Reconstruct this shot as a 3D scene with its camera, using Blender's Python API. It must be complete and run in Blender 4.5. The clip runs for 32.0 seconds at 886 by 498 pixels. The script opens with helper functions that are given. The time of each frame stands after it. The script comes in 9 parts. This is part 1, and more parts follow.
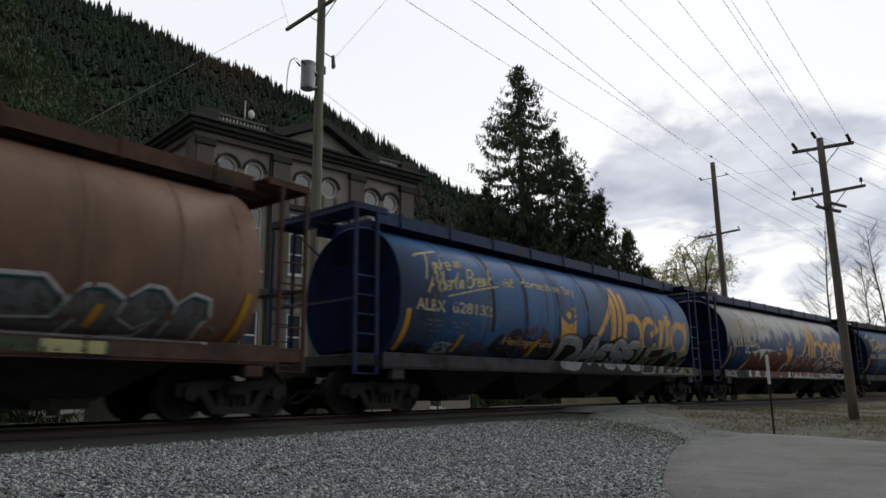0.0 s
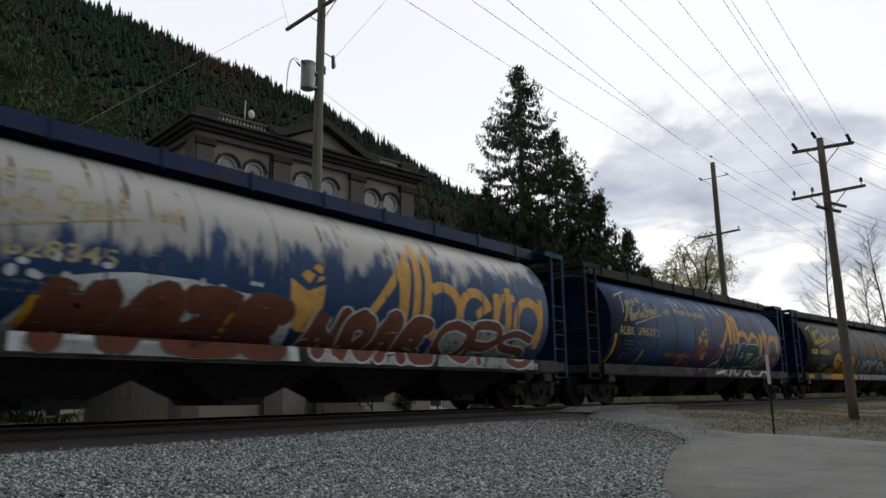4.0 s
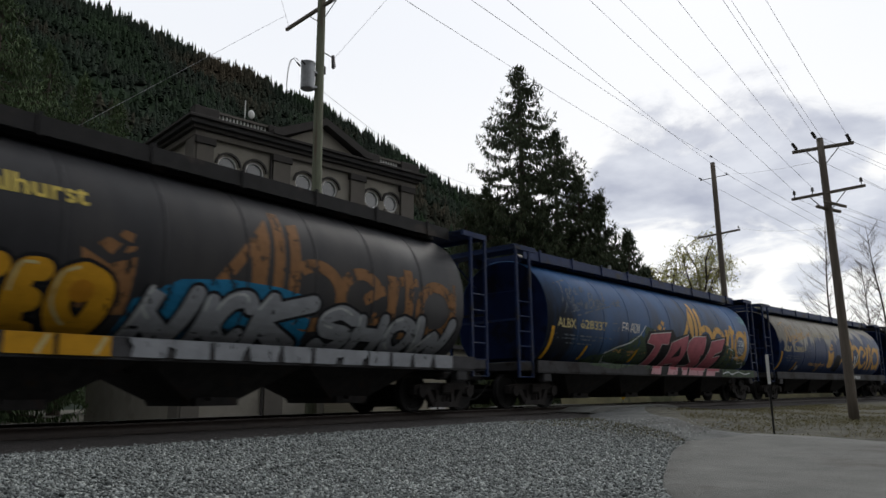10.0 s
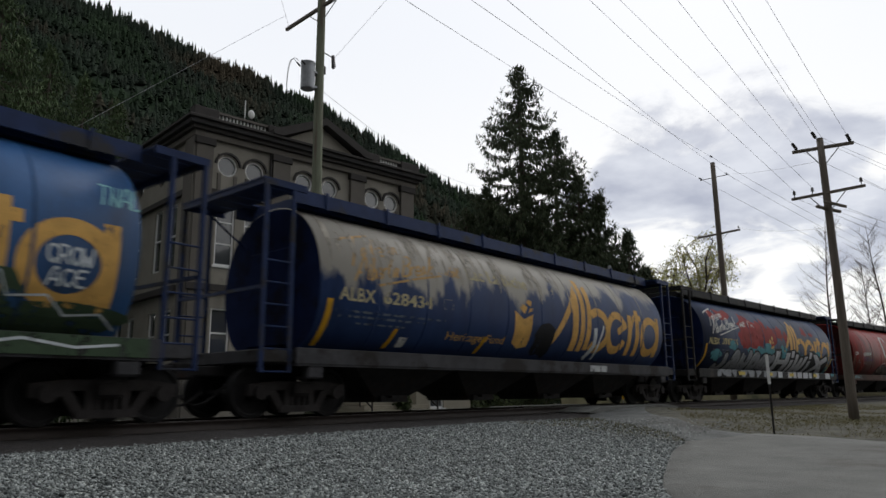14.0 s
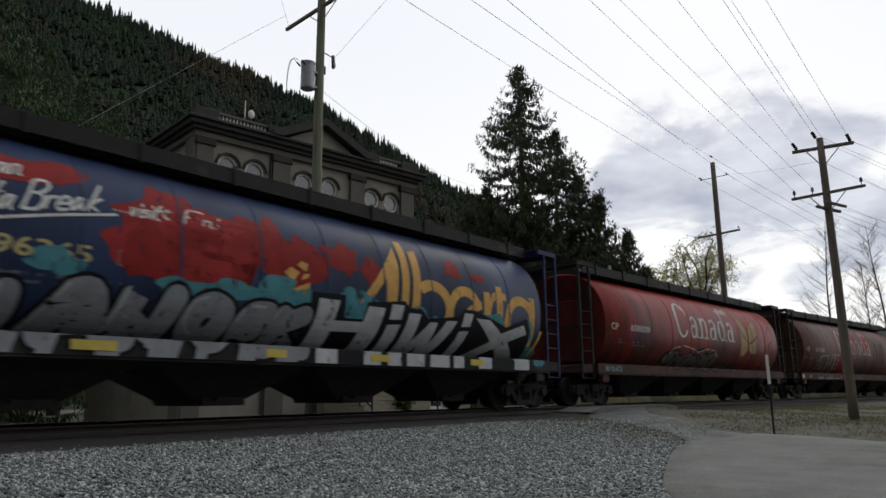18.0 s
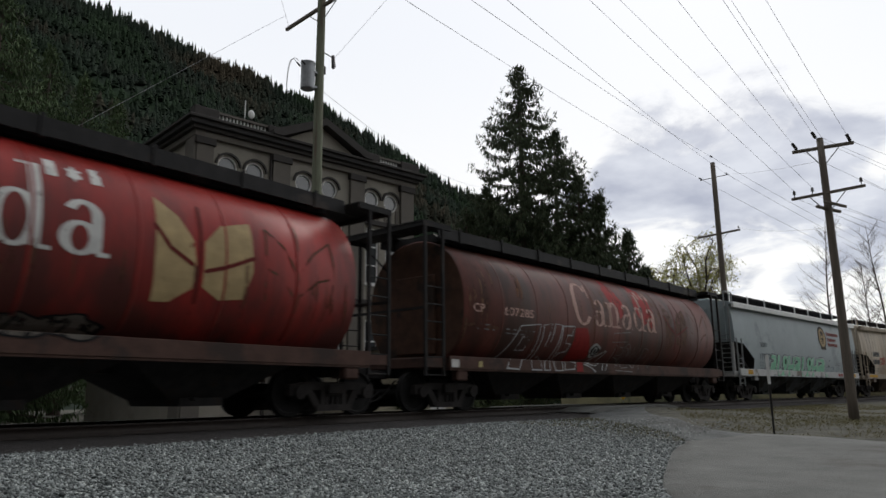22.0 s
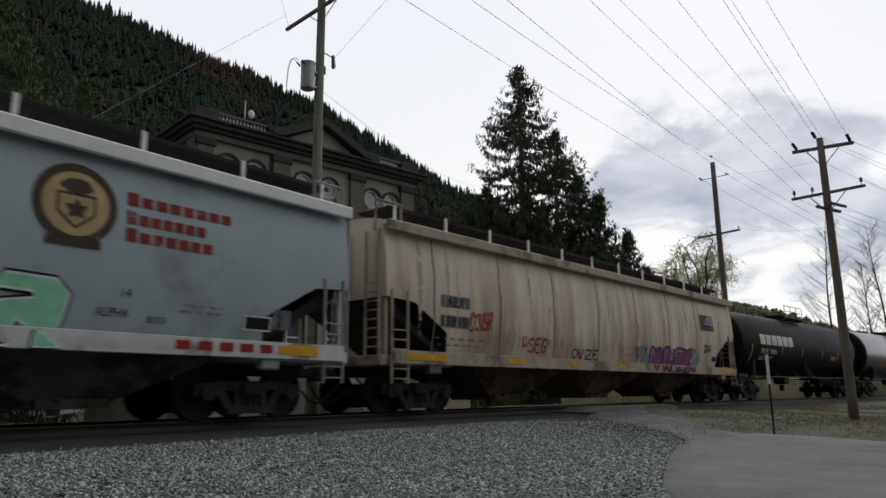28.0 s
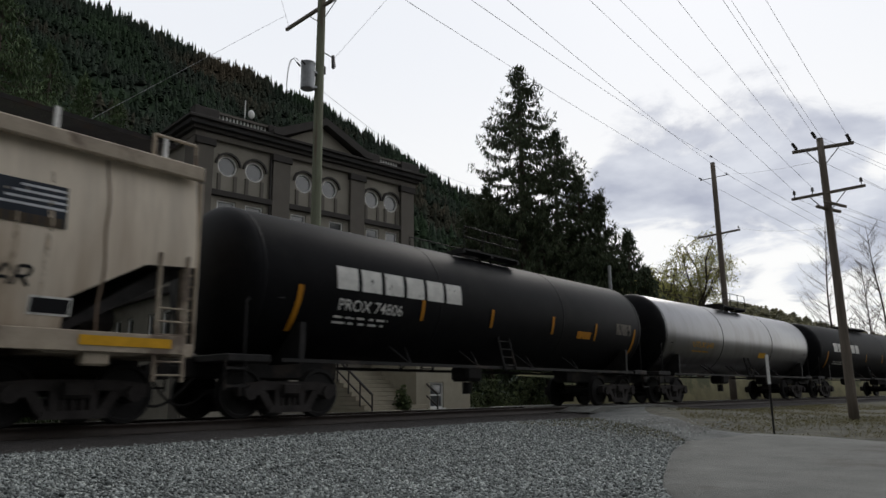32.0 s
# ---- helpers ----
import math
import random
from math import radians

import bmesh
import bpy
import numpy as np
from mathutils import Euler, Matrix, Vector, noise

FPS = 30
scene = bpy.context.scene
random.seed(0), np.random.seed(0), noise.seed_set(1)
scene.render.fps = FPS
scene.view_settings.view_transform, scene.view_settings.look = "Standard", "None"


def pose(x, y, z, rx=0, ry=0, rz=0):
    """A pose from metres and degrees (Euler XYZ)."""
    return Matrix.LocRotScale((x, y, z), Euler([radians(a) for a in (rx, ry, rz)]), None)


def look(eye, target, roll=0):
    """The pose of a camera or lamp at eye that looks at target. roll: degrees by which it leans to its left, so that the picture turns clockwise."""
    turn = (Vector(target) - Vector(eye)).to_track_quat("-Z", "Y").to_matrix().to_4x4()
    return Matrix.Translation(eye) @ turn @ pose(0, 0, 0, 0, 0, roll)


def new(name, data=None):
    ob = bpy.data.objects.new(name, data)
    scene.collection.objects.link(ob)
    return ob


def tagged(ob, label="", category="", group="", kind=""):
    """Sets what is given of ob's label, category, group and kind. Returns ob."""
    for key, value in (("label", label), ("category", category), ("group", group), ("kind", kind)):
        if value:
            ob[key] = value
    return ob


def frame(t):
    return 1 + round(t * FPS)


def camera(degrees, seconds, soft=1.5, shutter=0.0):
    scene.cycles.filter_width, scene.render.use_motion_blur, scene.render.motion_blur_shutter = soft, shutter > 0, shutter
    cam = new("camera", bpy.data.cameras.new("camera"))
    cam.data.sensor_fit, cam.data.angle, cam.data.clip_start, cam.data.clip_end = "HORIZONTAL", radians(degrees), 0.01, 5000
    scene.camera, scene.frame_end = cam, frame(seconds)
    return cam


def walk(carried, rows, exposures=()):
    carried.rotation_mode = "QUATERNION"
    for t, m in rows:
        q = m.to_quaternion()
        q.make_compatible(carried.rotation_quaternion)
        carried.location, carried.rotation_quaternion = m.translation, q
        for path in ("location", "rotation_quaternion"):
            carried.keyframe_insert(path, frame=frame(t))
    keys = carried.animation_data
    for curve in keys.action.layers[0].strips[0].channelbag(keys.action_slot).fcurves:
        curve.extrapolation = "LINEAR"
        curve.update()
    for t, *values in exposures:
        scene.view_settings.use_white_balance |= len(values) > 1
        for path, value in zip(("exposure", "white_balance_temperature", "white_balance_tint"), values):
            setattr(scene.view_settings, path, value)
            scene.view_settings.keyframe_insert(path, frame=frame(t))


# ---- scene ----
# Plan: x runs along the railway, y away from the camera, z up; rail head at z = 0.603.
EYE = Vector((0.0, 0.0, 1.0))
YAW, PITCH, ROLL = 0.9208, 0.20262, -0.01025
ahead = Vector((math.sin(YAW) * math.cos(PITCH), math.cos(YAW) * math.cos(PITCH), math.sin(PITCH)))
cam = camera(64.17, 32.0, soft=1.5, shutter=0.4)
stand = look(EYE, EYE + ahead * 10, math.degrees(ROLL))
walk(cam, [(0, stand), (32, stand)], exposures=[(0, 0.0, 6500, 10), (26, 0.0, 6500, 10), (28, -0.06, 6500, 10), (32, -0.06, 6500, 10)])

# ---- light: bright overcast, sun veiled behind the cloud ahead and to the side ----
SUN_AZ, SUN_EL = math.radians(75), math.radians(38)      # azimuth from +y towards +x
sun = new("sun", bpy.data.lights.new("sun", "SUN"))
sun.data.energy, sun.data.angle, sun.data.color = 0.7, math.radians(20), (1.0, 0.96, 0.9)
toward = Vector((math.sin(SUN_AZ) * math.cos(SUN_EL), math.cos(SUN_AZ) * math.cos(SUN_EL), math.sin(SUN_EL)))
sun.matrix_world = look(toward * 100, (0, 0, 0))


def sky_world():
    w = bpy.data.worlds.new("sky")
    scene.world = w
    w.use_nodes = True
    nt = w.node_tree
    nt.nodes.clear()
    N = nt.nodes.new
    L = nt.links.new
    co = N("ShaderNodeTexCoord")
    sky = N("ShaderNodeTexSky")
    sky.sky_type, sky.sun_disc = "NISHITA", False
    sky.sun_elevation, sky.sun_rotation = SUN_EL, SUN_AZ
    tone = N("ShaderNodeMix")
    tone.data_type, tone.blend_type = "RGBA", "MULTIPLY"
    tone.inputs[0].default_value = 1.0
    tone.inputs[7].default_value = (0.11, 0.11, 0.11, 1)
    L(sky.outputs[0], tone.inputs[6])
    # cloud deck: a flat layer seen in perspective, so the clouds shrink towards the horizon
    sep = N("ShaderNodeSeparateXYZ")
    L(co.outputs["Generated"], sep.inputs[0])
    up = N("ShaderNodeMath"); up.operation = "MAXIMUM"; up.inputs[1].default_value = 0.0
    L(sep.outputs[2], up.inputs[0])
    lift = N("ShaderNodeMath"); lift.operation = "ADD"; lift.inputs[1].default_value = 0.22
    L(up.outputs[0], lift.inputs[0])
    plane = N("ShaderNodeVectorMath"); plane.operation = "DIVIDE"
    both = N("ShaderNodeCombineXYZ")
    for k in range(3):
        L(lift.outputs[0], both.inputs[k])
    L(co.outputs["Generated"], plane.inputs[0]); L(both.outputs[0], plane.inputs[1])
    n1 = N("ShaderNodeTexNoise"); n1.inputs["Scale"].default_value = 3.4; n1.inputs["Detail"].default_value = 9; n1.inputs["Roughness"].default_value = 0.55
    n1.inputs["Distortion"].default_value = 0.35
    shift = N("ShaderNodeVectorMath"); shift.operation = "ADD"; shift.inputs[1].default_value = (3.1, 1.4, 0.6)
    L(plane.outputs[0], shift.inputs[0]); L(shift.outputs[0], n1.inputs["Vector"])
    # banks of heavier grey cloud in the brighter quarter, with torn edges
    bank = None
    for c, r in (((0.933, 0.239, 0.270), 0.19), ((0.909, 0.312, 0.278), 0.15), ((0.927, 0.198, 0.320), 0.12), ((0.944, 0.151, 0.292), 0.12), ((0.883, 0.373, 0.284), 0.09), ((0.963, 0.149, 0.223), 0.10), ((0.980, 0.095, 0.174), 0.10), ((0.960, 0.182, 0.205), 0.06), ((0.984, 0.055, 0.200), 0.10), ((0.972, 0.170, 0.140), 0.06), ((0.97, -0.05, 0.18), 0.2)):
        far = N("ShaderNodeVectorMath"); far.operation = "DISTANCE"; far.inputs[1].default_value = c
        L(co.outputs["Generated"], far.inputs[0])
        near = N("ShaderNodeMapRange"); near.inputs[1].default_value, near.inputs[2].default_value = 0.0, r
        near.inputs[3].default_value, near.inputs[4].default_value = 1.0, 0.0
        L(far.outputs["Value"], near.inputs[0])
        if bank is None:
            bank = near.outputs[0]
        else:
            top = N("ShaderNodeMath"); top.operation = "MAXIMUM"
            L(bank, top.inputs[0]); L(near.outputs[0], top.inputs[1])
            bank = top.outputs[0]
    torn = N("ShaderNodeMath"); torn.operation = "MULTIPLY_ADD"; torn.inputs[1].default_value = 2.6; torn.inputs[2].default_value = -1.30
    L(n1.outputs[0], torn.inputs[0])
    dens = N("ShaderNodeMath"); dens.operation = "ADD"
    L(bank, dens.inputs[0]); L(torn.outputs[0], dens.inputs[1])
    grey = N("ShaderNodeMapRange"); grey.inputs[1].default_value, grey.inputs[2].default_value = 0.18, 0.62; grey.interpolation_type = "SMOOTHSTEP"
    L(dens.outputs[0], grey.inputs[0])
    gate = N("ShaderNodeMath"); gate.operation = "MULTIPLY"
    some = N("ShaderNodeMapRange"); some.inputs[1].default_value, some.inputs[2].default_value = 0.0, 0.25
    L(bank, some.inputs[0]); L(some.outputs[0], gate.inputs[0]); L(grey.outputs[0], gate.inputs[1])
    n6 = N("ShaderNodeTexNoise"); n6.inputs["Scale"].default_value, n6.inputs["Detail"].default_value = 4.2, 8
    L(shift.outputs[0], n6.inputs["Vector"])
    ramp = N("ShaderNodeValToRGB")
    e = ramp.color_ramp.elements
    e[0].position, e[0].color = 0.34, (0.42, 0.45, 0.55, 1)
    e[1].position, e[1].color = 0.62, (0.72, 0.75, 0.82, 1)
    L(n6.outputs[0], ramp.inputs[0])
    # thin veil overhead, whiter towards the horizon
    low = N("ShaderNodeMapRange"); low.inputs[1].default_value, low.inputs[2].default_value = 0.22, 0.5; low.interpolation_type = "SMOOTHSTEP"
    L(sep.outputs[2], low.inputs[0])
    white = N("ShaderNodeMix"); white.data_type = "RGBA"
    white.inputs[6].default_value, white.inputs[7].default_value = (1.02, 1.02, 1.01, 1), (0.93, 0.955, 1.0, 1)
    L(low.outputs[0], white.inputs[0])
    veil = N("ShaderNodeMix"); veil.data_type = "RGBA"
    L(gate.outputs[0], veil.inputs[0]); L(white.outputs[2], veil.inputs[6]); L(ramp.outputs[0], veil.inputs[7])
    cover = N("ShaderNodeMix"); cover.data_type = "RGBA"; cover.inputs[0].default_value = 0.93
    L(tone.outputs[2], cover.inputs[6]); L(veil.outputs[2], cover.inputs[7])
    # the cloud glows towards the veiled sun and dulls away from it
    side = N("ShaderNodeVectorMath"); side.operation = "DOT_PRODUCT"
    side.inputs[1].default_value = (math.sin(SUN_AZ), math.cos(SUN_AZ), 0.25)
    L(co.outputs["Generated"], side.inputs[0])
    glow = N("ShaderNodeMapRange"); glow.inputs[1].default_value = -0.5; glow.inputs[2].default_value = 0.45
    glow.inputs[3].default_value = 0.32; glow.inputs[4].default_value = 1.0; glow.interpolation_type = "SMOOTHSTEP"
    L(side.outputs["Value"], glow.inputs[0])
    bg = N("ShaderNodeBackground")
    L(glow.outputs[0], bg.inputs[1])
    out = N("ShaderNodeOutputWorld")
    L(cover.outputs[2], bg.inputs[0]); L(bg.outputs[0], out.inputs[0])


sky_world()


# ---- materials ----
def paint(name, base, rough=0.6, metal=0.0, vary=0.25, scale=6.0, bump=0.0, bump_scale=40.0, second=None, patch=0.0, patch_scale=0.6, stretch=(1, 1, 1), per=0.0, spec=0.5, rise=0.0, blend=0.08, slide=0.0):
    """A procedural surface: base colour with grain at two scales, optional second colour in worn patches, fine relief."""
    m = bpy.data.materials.new(name)
    m.use_nodes = True
    nt = m.node_tree
    N, L = nt.nodes.new, nt.links.new
    b = nt.nodes["Principled BSDF"]
    b.inputs["Roughness"].default_value, b.inputs["Metallic"].default_value = rough, metal
    b.inputs["Specular IOR Level"].default_value = spec
    co = N("ShaderNodeTexCoord")
    mp = N("ShaderNodeMapping"); mp.inputs["Scale"].default_value = stretch
    L(co.outputs["Object"], mp.inputs[0])
    n1 = N("ShaderNodeTexNoise"); n1.inputs["Scale"].default_value, n1.inputs["Detail"].default_value = scale, 6
    n2 = N("ShaderNodeTexNoise"); n2.inputs["Scale"].default_value, n2.inputs["Detail"].default_value = scale * 9, 3
    L(mp.outputs[0], n1.inputs["Vector"]); L(mp.outputs[0], n2.inputs["Vector"])
    mix = N("ShaderNodeMath"); mix.operation = "MULTIPLY_ADD"; mix.inputs[1].default_value = 0.4
    L(n2.outputs[0], mix.inputs[0]); L(n1.outputs[0], mix.inputs[2])
    rng = N("ShaderNodeMapRange"); rng.inputs[1].default_value, rng.inputs[2].default_value = 0.4, 1.0
    rng.inputs[3].default_value, rng.inputs[4].default_value = 1 - vary, 1 + vary
    L(mix.outputs[0], rng.inputs[0])
    tone = rng.outputs[0]
    if per:
        info = N("ShaderNodeObjectInfo")
        pr = N("ShaderNodeMapRange"); pr.inputs[3].default_value, pr.inputs[4].default_value = 1 - per, 1 + per
        L(info.outputs["Random"], pr.inputs[0])
        mm = N("ShaderNodeMath"); mm.operation = "MULTIPLY"
        L(tone, mm.inputs[0]); L(pr.outputs[0], mm.inputs[1])
        tone = mm.outputs[0]
    col = N("ShaderNodeVectorMath"); col.operation = "SCALE"
    col.inputs[0].default_value = base
    L(tone, col.inputs["Scale"])
    result = col.outputs[0]
    if second is not None:
        n3 = N("ShaderNodeTexNoise"); n3.inputs["Scale"].default_value, n3.inputs["Detail"].default_value = patch_scale, 8
        n3.inputs["Roughness"].default_value = 0.62
        L(mp.outputs[0], n3.inputs["Vector"])
        edge = N("ShaderNodeMapRange"); edge.inputs[1].default_value, edge.inputs[2].default_value = 0.66 - patch * 0.3 - blend / 2, 0.66 - patch * 0.3 + blend / 2
        worn_at = n3.outputs[0]
        if rise:
            # more of the second colour higher up on the side, or lower down where rise is negative
            sp = N("ShaderNodeSeparateXYZ"); L(co.outputs["Object"], sp.inputs[0])
            hi = N("ShaderNodeMath"); hi.operation = "MULTIPLY_ADD"; hi.inputs[1].default_value, hi.inputs[2].default_value = rise, -2.7 * rise
            L(sp.outputs[2], hi.inputs[0])
            su = N("ShaderNodeMath"); su.operation = "ADD"
            L(n3.outputs[0], su.inputs[0]); L(hi.outputs[0], su.inputs[1])
            worn_at = su.outputs[0]
            if slide:
                # and less of it towards the far end
                al = N("ShaderNodeMath"); al.operation = "MULTIPLY_ADD"; al.inputs[1].default_value = slide
                L(sp.outputs[0], al.inputs[0]); L(worn_at, al.inputs[2])
                worn_at = al.outputs[0]
        L(worn_at, edge.inputs[0])
        two = N("ShaderNodeMix"); two.data_type = "RGBA"
        two.inputs[7].default_value = (*second, 1)
        L(edge.outputs[0], two.inputs[0]); L(result, two.inputs[6])
        result = two.outputs[2]
    L(result, b.inputs["Base Color"])
    if bump:
        n4 = N("ShaderNodeTexNoise"); n4.inputs["Scale"].default_value, n4.inputs["Detail"].default_value = bump_scale, 5
        L(mp.outputs[0], n4.inputs["Vector"])
        bp = N("ShaderNodeBump"); bp.inputs["Strength"].default_value, bp.inputs["Distance"].default_value = min(1, bump), 0.02
        L(n4.outputs[0], bp.inputs["Height"]); L(bp.outputs[0], b.inputs["Normal"])
    return m


M = {}
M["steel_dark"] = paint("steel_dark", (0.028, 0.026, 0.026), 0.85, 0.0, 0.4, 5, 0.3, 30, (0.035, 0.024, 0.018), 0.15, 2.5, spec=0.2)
M["rail"] = paint("rail", (0.034, 0.025, 0.021), 0.65, 0.3, 0.3, 8)
M["rail_head"] = paint("rail_head", (0.55, 0.55, 0.56), 0.28, 1.0, 0.1, 8)
M["tie"] = paint("tie", (0.036, 0.030, 0.026), 0.9, 0, 0.35, 7, 0.5, 25, per=0.25)
M["asphalt"] = paint("asphalt", (0.150, 0.152, 0.140), 0.95, 0, 0.22, 1.6, 0.6, 150, (0.115, 0.108, 0.098), 0.25, 0.5)
M["wood_pole"] = paint("wood_pole", (0.16, 0.135, 0.11), 0.9, 0, 0.3, 4, 0.5, 14, stretch=(6, 6, 0.5))
M["green_pole"] = paint("green_pole", (0.20, 0.215, 0.15), 0.9, 0, 0.25, 4, 0.5, 14, (0.16, 0.13, 0.10), 0.3, 1.0, stretch=(6, 6, 0.4))
M["wire"] = paint("wire", (0.32, 0.32, 0.34), 0.6, 0.2, 0.1)
M["insulator"] = paint("insulator", (0.05, 0.045, 0.045), 0.35, 0, 0.2)
M["galvanised"] = paint("galvanised", (0.30, 0.31, 0.32), 0.5, 0.7, 0.2, 5)
M["white_metal"] = paint("white_metal", (0.70, 0.70, 0.69), 0.5, 0, 0.1, 5)


# ---- building tools ----
def mesh_from(bm, name):
    me = bpy.data.meshes.new(name)
    bm.to_mesh(me)
    bm.free()
    return me


def part(name, bm, material, parent=None, label="", smooth=False):
    """Links a bmesh as one mesh object under a thing or a part."""
    me = mesh_from(bm, name) if isinstance(bm, bmesh.types.BMesh) else bm
    if not me.materials:
        me.materials.append(material)
    if smooth:
        me.shade_smooth()
    ob = new(name, me)
    if parent is not None:
        ob.parent = parent
    if label:
        ob["label"] = label
    return ob


def thing(name, m, label, category, group="", kind=""):
    ob = new(name)
    ob.empty_display_size = 0.3
    ob.matrix_basis = m
    return tagged(ob, label, category, group, kind)


def box(bm, x0, x1, y0, y1, z0, z1, bevel=0.0):
    r = bmesh.ops.create_cube(bm, size=1.0, matrix=Matrix.Translation(((x0 + x1) / 2, (y0 + y1) / 2, (z0 + z1) / 2)) @ Matrix.Diagonal((abs(x1 - x0), abs(y1 - y0), abs(z1 - z0), 1)))
    if bevel:
        vs = set(r["verts"])
        es = [e for e in bm.edges if e.verts[0] in vs and e.verts[1] in vs]
        bmesh.ops.bevel(bm, geom=es, offset=bevel, segments=1, affect="EDGES")
    return bm


def B(*a, **k):
    return box(bmesh.new(), *a, **k)


def rod(bm, a, b, r, n=8, r2=None):
    a, b = Vector(a), Vector(b)
    d = b - a
    m = Matrix.Translation((a + b) / 2) @ d.to_track_quat("Z", "Y").to_matrix().to_4x4()
    bmesh.ops.create_cone(bm, cap_ends=True, segments=n, radius1=r, radius2=r if r2 is None else r2, depth=d.length, matrix=m)
    return bm


def prism(bm, outline, axis, a, b):
    """Extrudes a 2D outline from a to b along axis ('x': outline is y,z; 'y': x,z; 'z': x,y)."""
    def p(u, v, w):
        return {"x": (w, u, v), "y": (u, w, v), "z": (u, v, w)}[axis]
    lo = [bm.verts.new(p(u, v, a)) for u, v in outline]
    hi = [bm.verts.new(p(u, v, b)) for u, v in outline]
    n = len(outline)
    fs = [bm.faces.new(lo), bm.faces.new(hi[::-1])]
    for i in range(n):
        fs.append(bm.faces.new((lo[i], hi[i], hi[(i + 1) % n], lo[(i + 1) % n])))
    bmesh.ops.recalc_face_normals(bm, faces=fs)
    return bm


def mesh_np(name, verts, faces):
    me = bpy.data.meshes.new(name)
    verts, faces = np.asarray(verts, np.float32), np.asarray(faces, np.int32)
    k = faces.shape[1]
    me.vertices.add(len(verts)); me.vertices.foreach_set("co", verts.ravel())
    me.loops.add(faces.size); me.loops.foreach_set("vertex_index", faces.ravel())
    me.polygons.add(len(faces)); me.polygons.foreach_set("loop_start", np.arange(0, faces.size, k, dtype=np.int32))
    me.update(calc_edges=True)
    me.validate()
    return me


# ---- the railway line: straight, then a long curve towards the camera's side ----
BEND, BEND_END, LINE_Y, RAIL_Z = -1.8285e-3, 64.0, 11.65, 0.603


def line_at(s):
    """x, y and heading of the track's centre at arc length s."""
    q = min(max(s, 0.0), BEND_END)
    x = q - (2 / 3) * BEND ** 2 * q ** 3
    y = LINE_Y + BEND * x * x
    a = math.atan(2 * BEND * x)
    return x + (s - q) * math.cos(a), y + (s - q) * math.sin(a), a


def line_y(x):
    q = min(max(x, 0.0), 63.0)
    return LINE_Y + BEND * q * q + (x - q) * math.tan(math.atan(2 * BEND * q))


def step(a, b, x):
    u = min(max((x - a) / (b - a), 0.0), 1.0)
    return u * u * (3 - 2 * u)


def ground_z(x, y):
    d = line_y(x) - y
    z = 0.06 + 0.30 * (1 - step(1.9, 7.5, d)) if d > 0 else 0.36 - 0.45 * step(1.9, 5.0, -d)
    z += 0.20 * step(12.5, 18, x) * step(2.5, 5.5, d) * (1 - step(20, 60, d))
    z += 0.19 * math.exp(-((x - 21.6) / 2.6) ** 4) * (1 - step(1.2, 6.5, abs(d)))
    z += 0.035 * noise.noise((x * 0.35, y * 0.35, 0)) * step(2.0, 3.0, abs(d))
    return z


# ---- ground, track bed, road ----
def ground_material():
    m = paint("ground", (0.105, 0.111, 0.108), 0.95, 0, 0.35, 3.0, 0.8, 45)
    nt = m.node_tree
    N, L = nt.nodes.new, nt.links.new
    b = nt.nodes["Principled BSDF"]
    gravel = b.inputs["Base Color"].links[0].from_socket
    co = N("ShaderNodeTexCoord")
    sep = N("ShaderNodeSeparateXYZ"); L(co.outputs["Object"], sep.inputs[0])
    n = N("ShaderNodeTexNoise"); n.inputs["Scale"].default_value, n.inputs["Detail"].default_value = 0.8, 6
    L(co.outputs["Object"], n.inputs["Vector"])
    add = N("ShaderNodeMath"); add.operation = "MULTIPLY_ADD"; add.inputs[1].default_value = 4.0
    L(n.outputs[0], add.inputs[0]); L(sep.outputs[0], add.inputs[2])
    # grass verge takes over from the gravel past the crossing
    e = N("ShaderNodeMapRange"); e.inputs[1].default_value, e.inputs[2].default_value = 14.2, 15.8
    L(add.outputs[0], e.inputs[0])
    grass = N("ShaderNodeValToRGB")
    g = grass.color_ramp.elements
    g[0].position, g[0].color = 0.35, (0.046, 0.046, 0.032, 1)
    g[1].position, g[1].color = 0.68, (0.105, 0.098, 0.074, 1)
    n5 = N("ShaderNodeTexNoise"); n5.inputs["Scale"].default_value, n5.inputs["Detail"].default_value = 2.2, 8
    L(co.outputs["Object"], n5.inputs["Vector"]); L(n5.outputs[0], grass.inputs[0])
    mix = N("ShaderNodeMix"); mix.data_type = "RGBA"
    L(e.outputs[0], mix.inputs[0]); L(gravel, mix.inputs[6]); L(grass.outputs[0], mix.inputs[7])
    L(mix.outputs[2], b.inputs["Base Color"])
    return m


def ground_sheet():
    xs = [-2500, -900, -300, -100, -50, -25] + [-14 + 0.5 * i for i in range(121)] + [50, 56, 64, 75, 90, 120, 200, 500, 1200, 2500]
    ys = [-2500, -900, -300, -100, -50, -25, -15] + [-9 + 0.5 * i for i in range(61)] + [24, 28, 34, 42, 55, 80, 130, 300, 900, 2500]
    v = [(x, y, ground_z(x, y) if abs(x) < 120 and abs(y) < 90 else 0.0) for y in ys for x in xs]
    w = len(xs)
    f = [(j * w + i, j * w + i + 1, (j + 1) * w + i + 1, (j + 1) * w + i) for j in range(len(ys) - 1) for i in range(w - 1)]
    ob = part("ground", mesh_np("ground", v, f), ground_material(), smooth=True)
    tagged(ob, "grey crushed gravel giving way to dry grass verge", "ground", kind="structure")


ground_sheet()


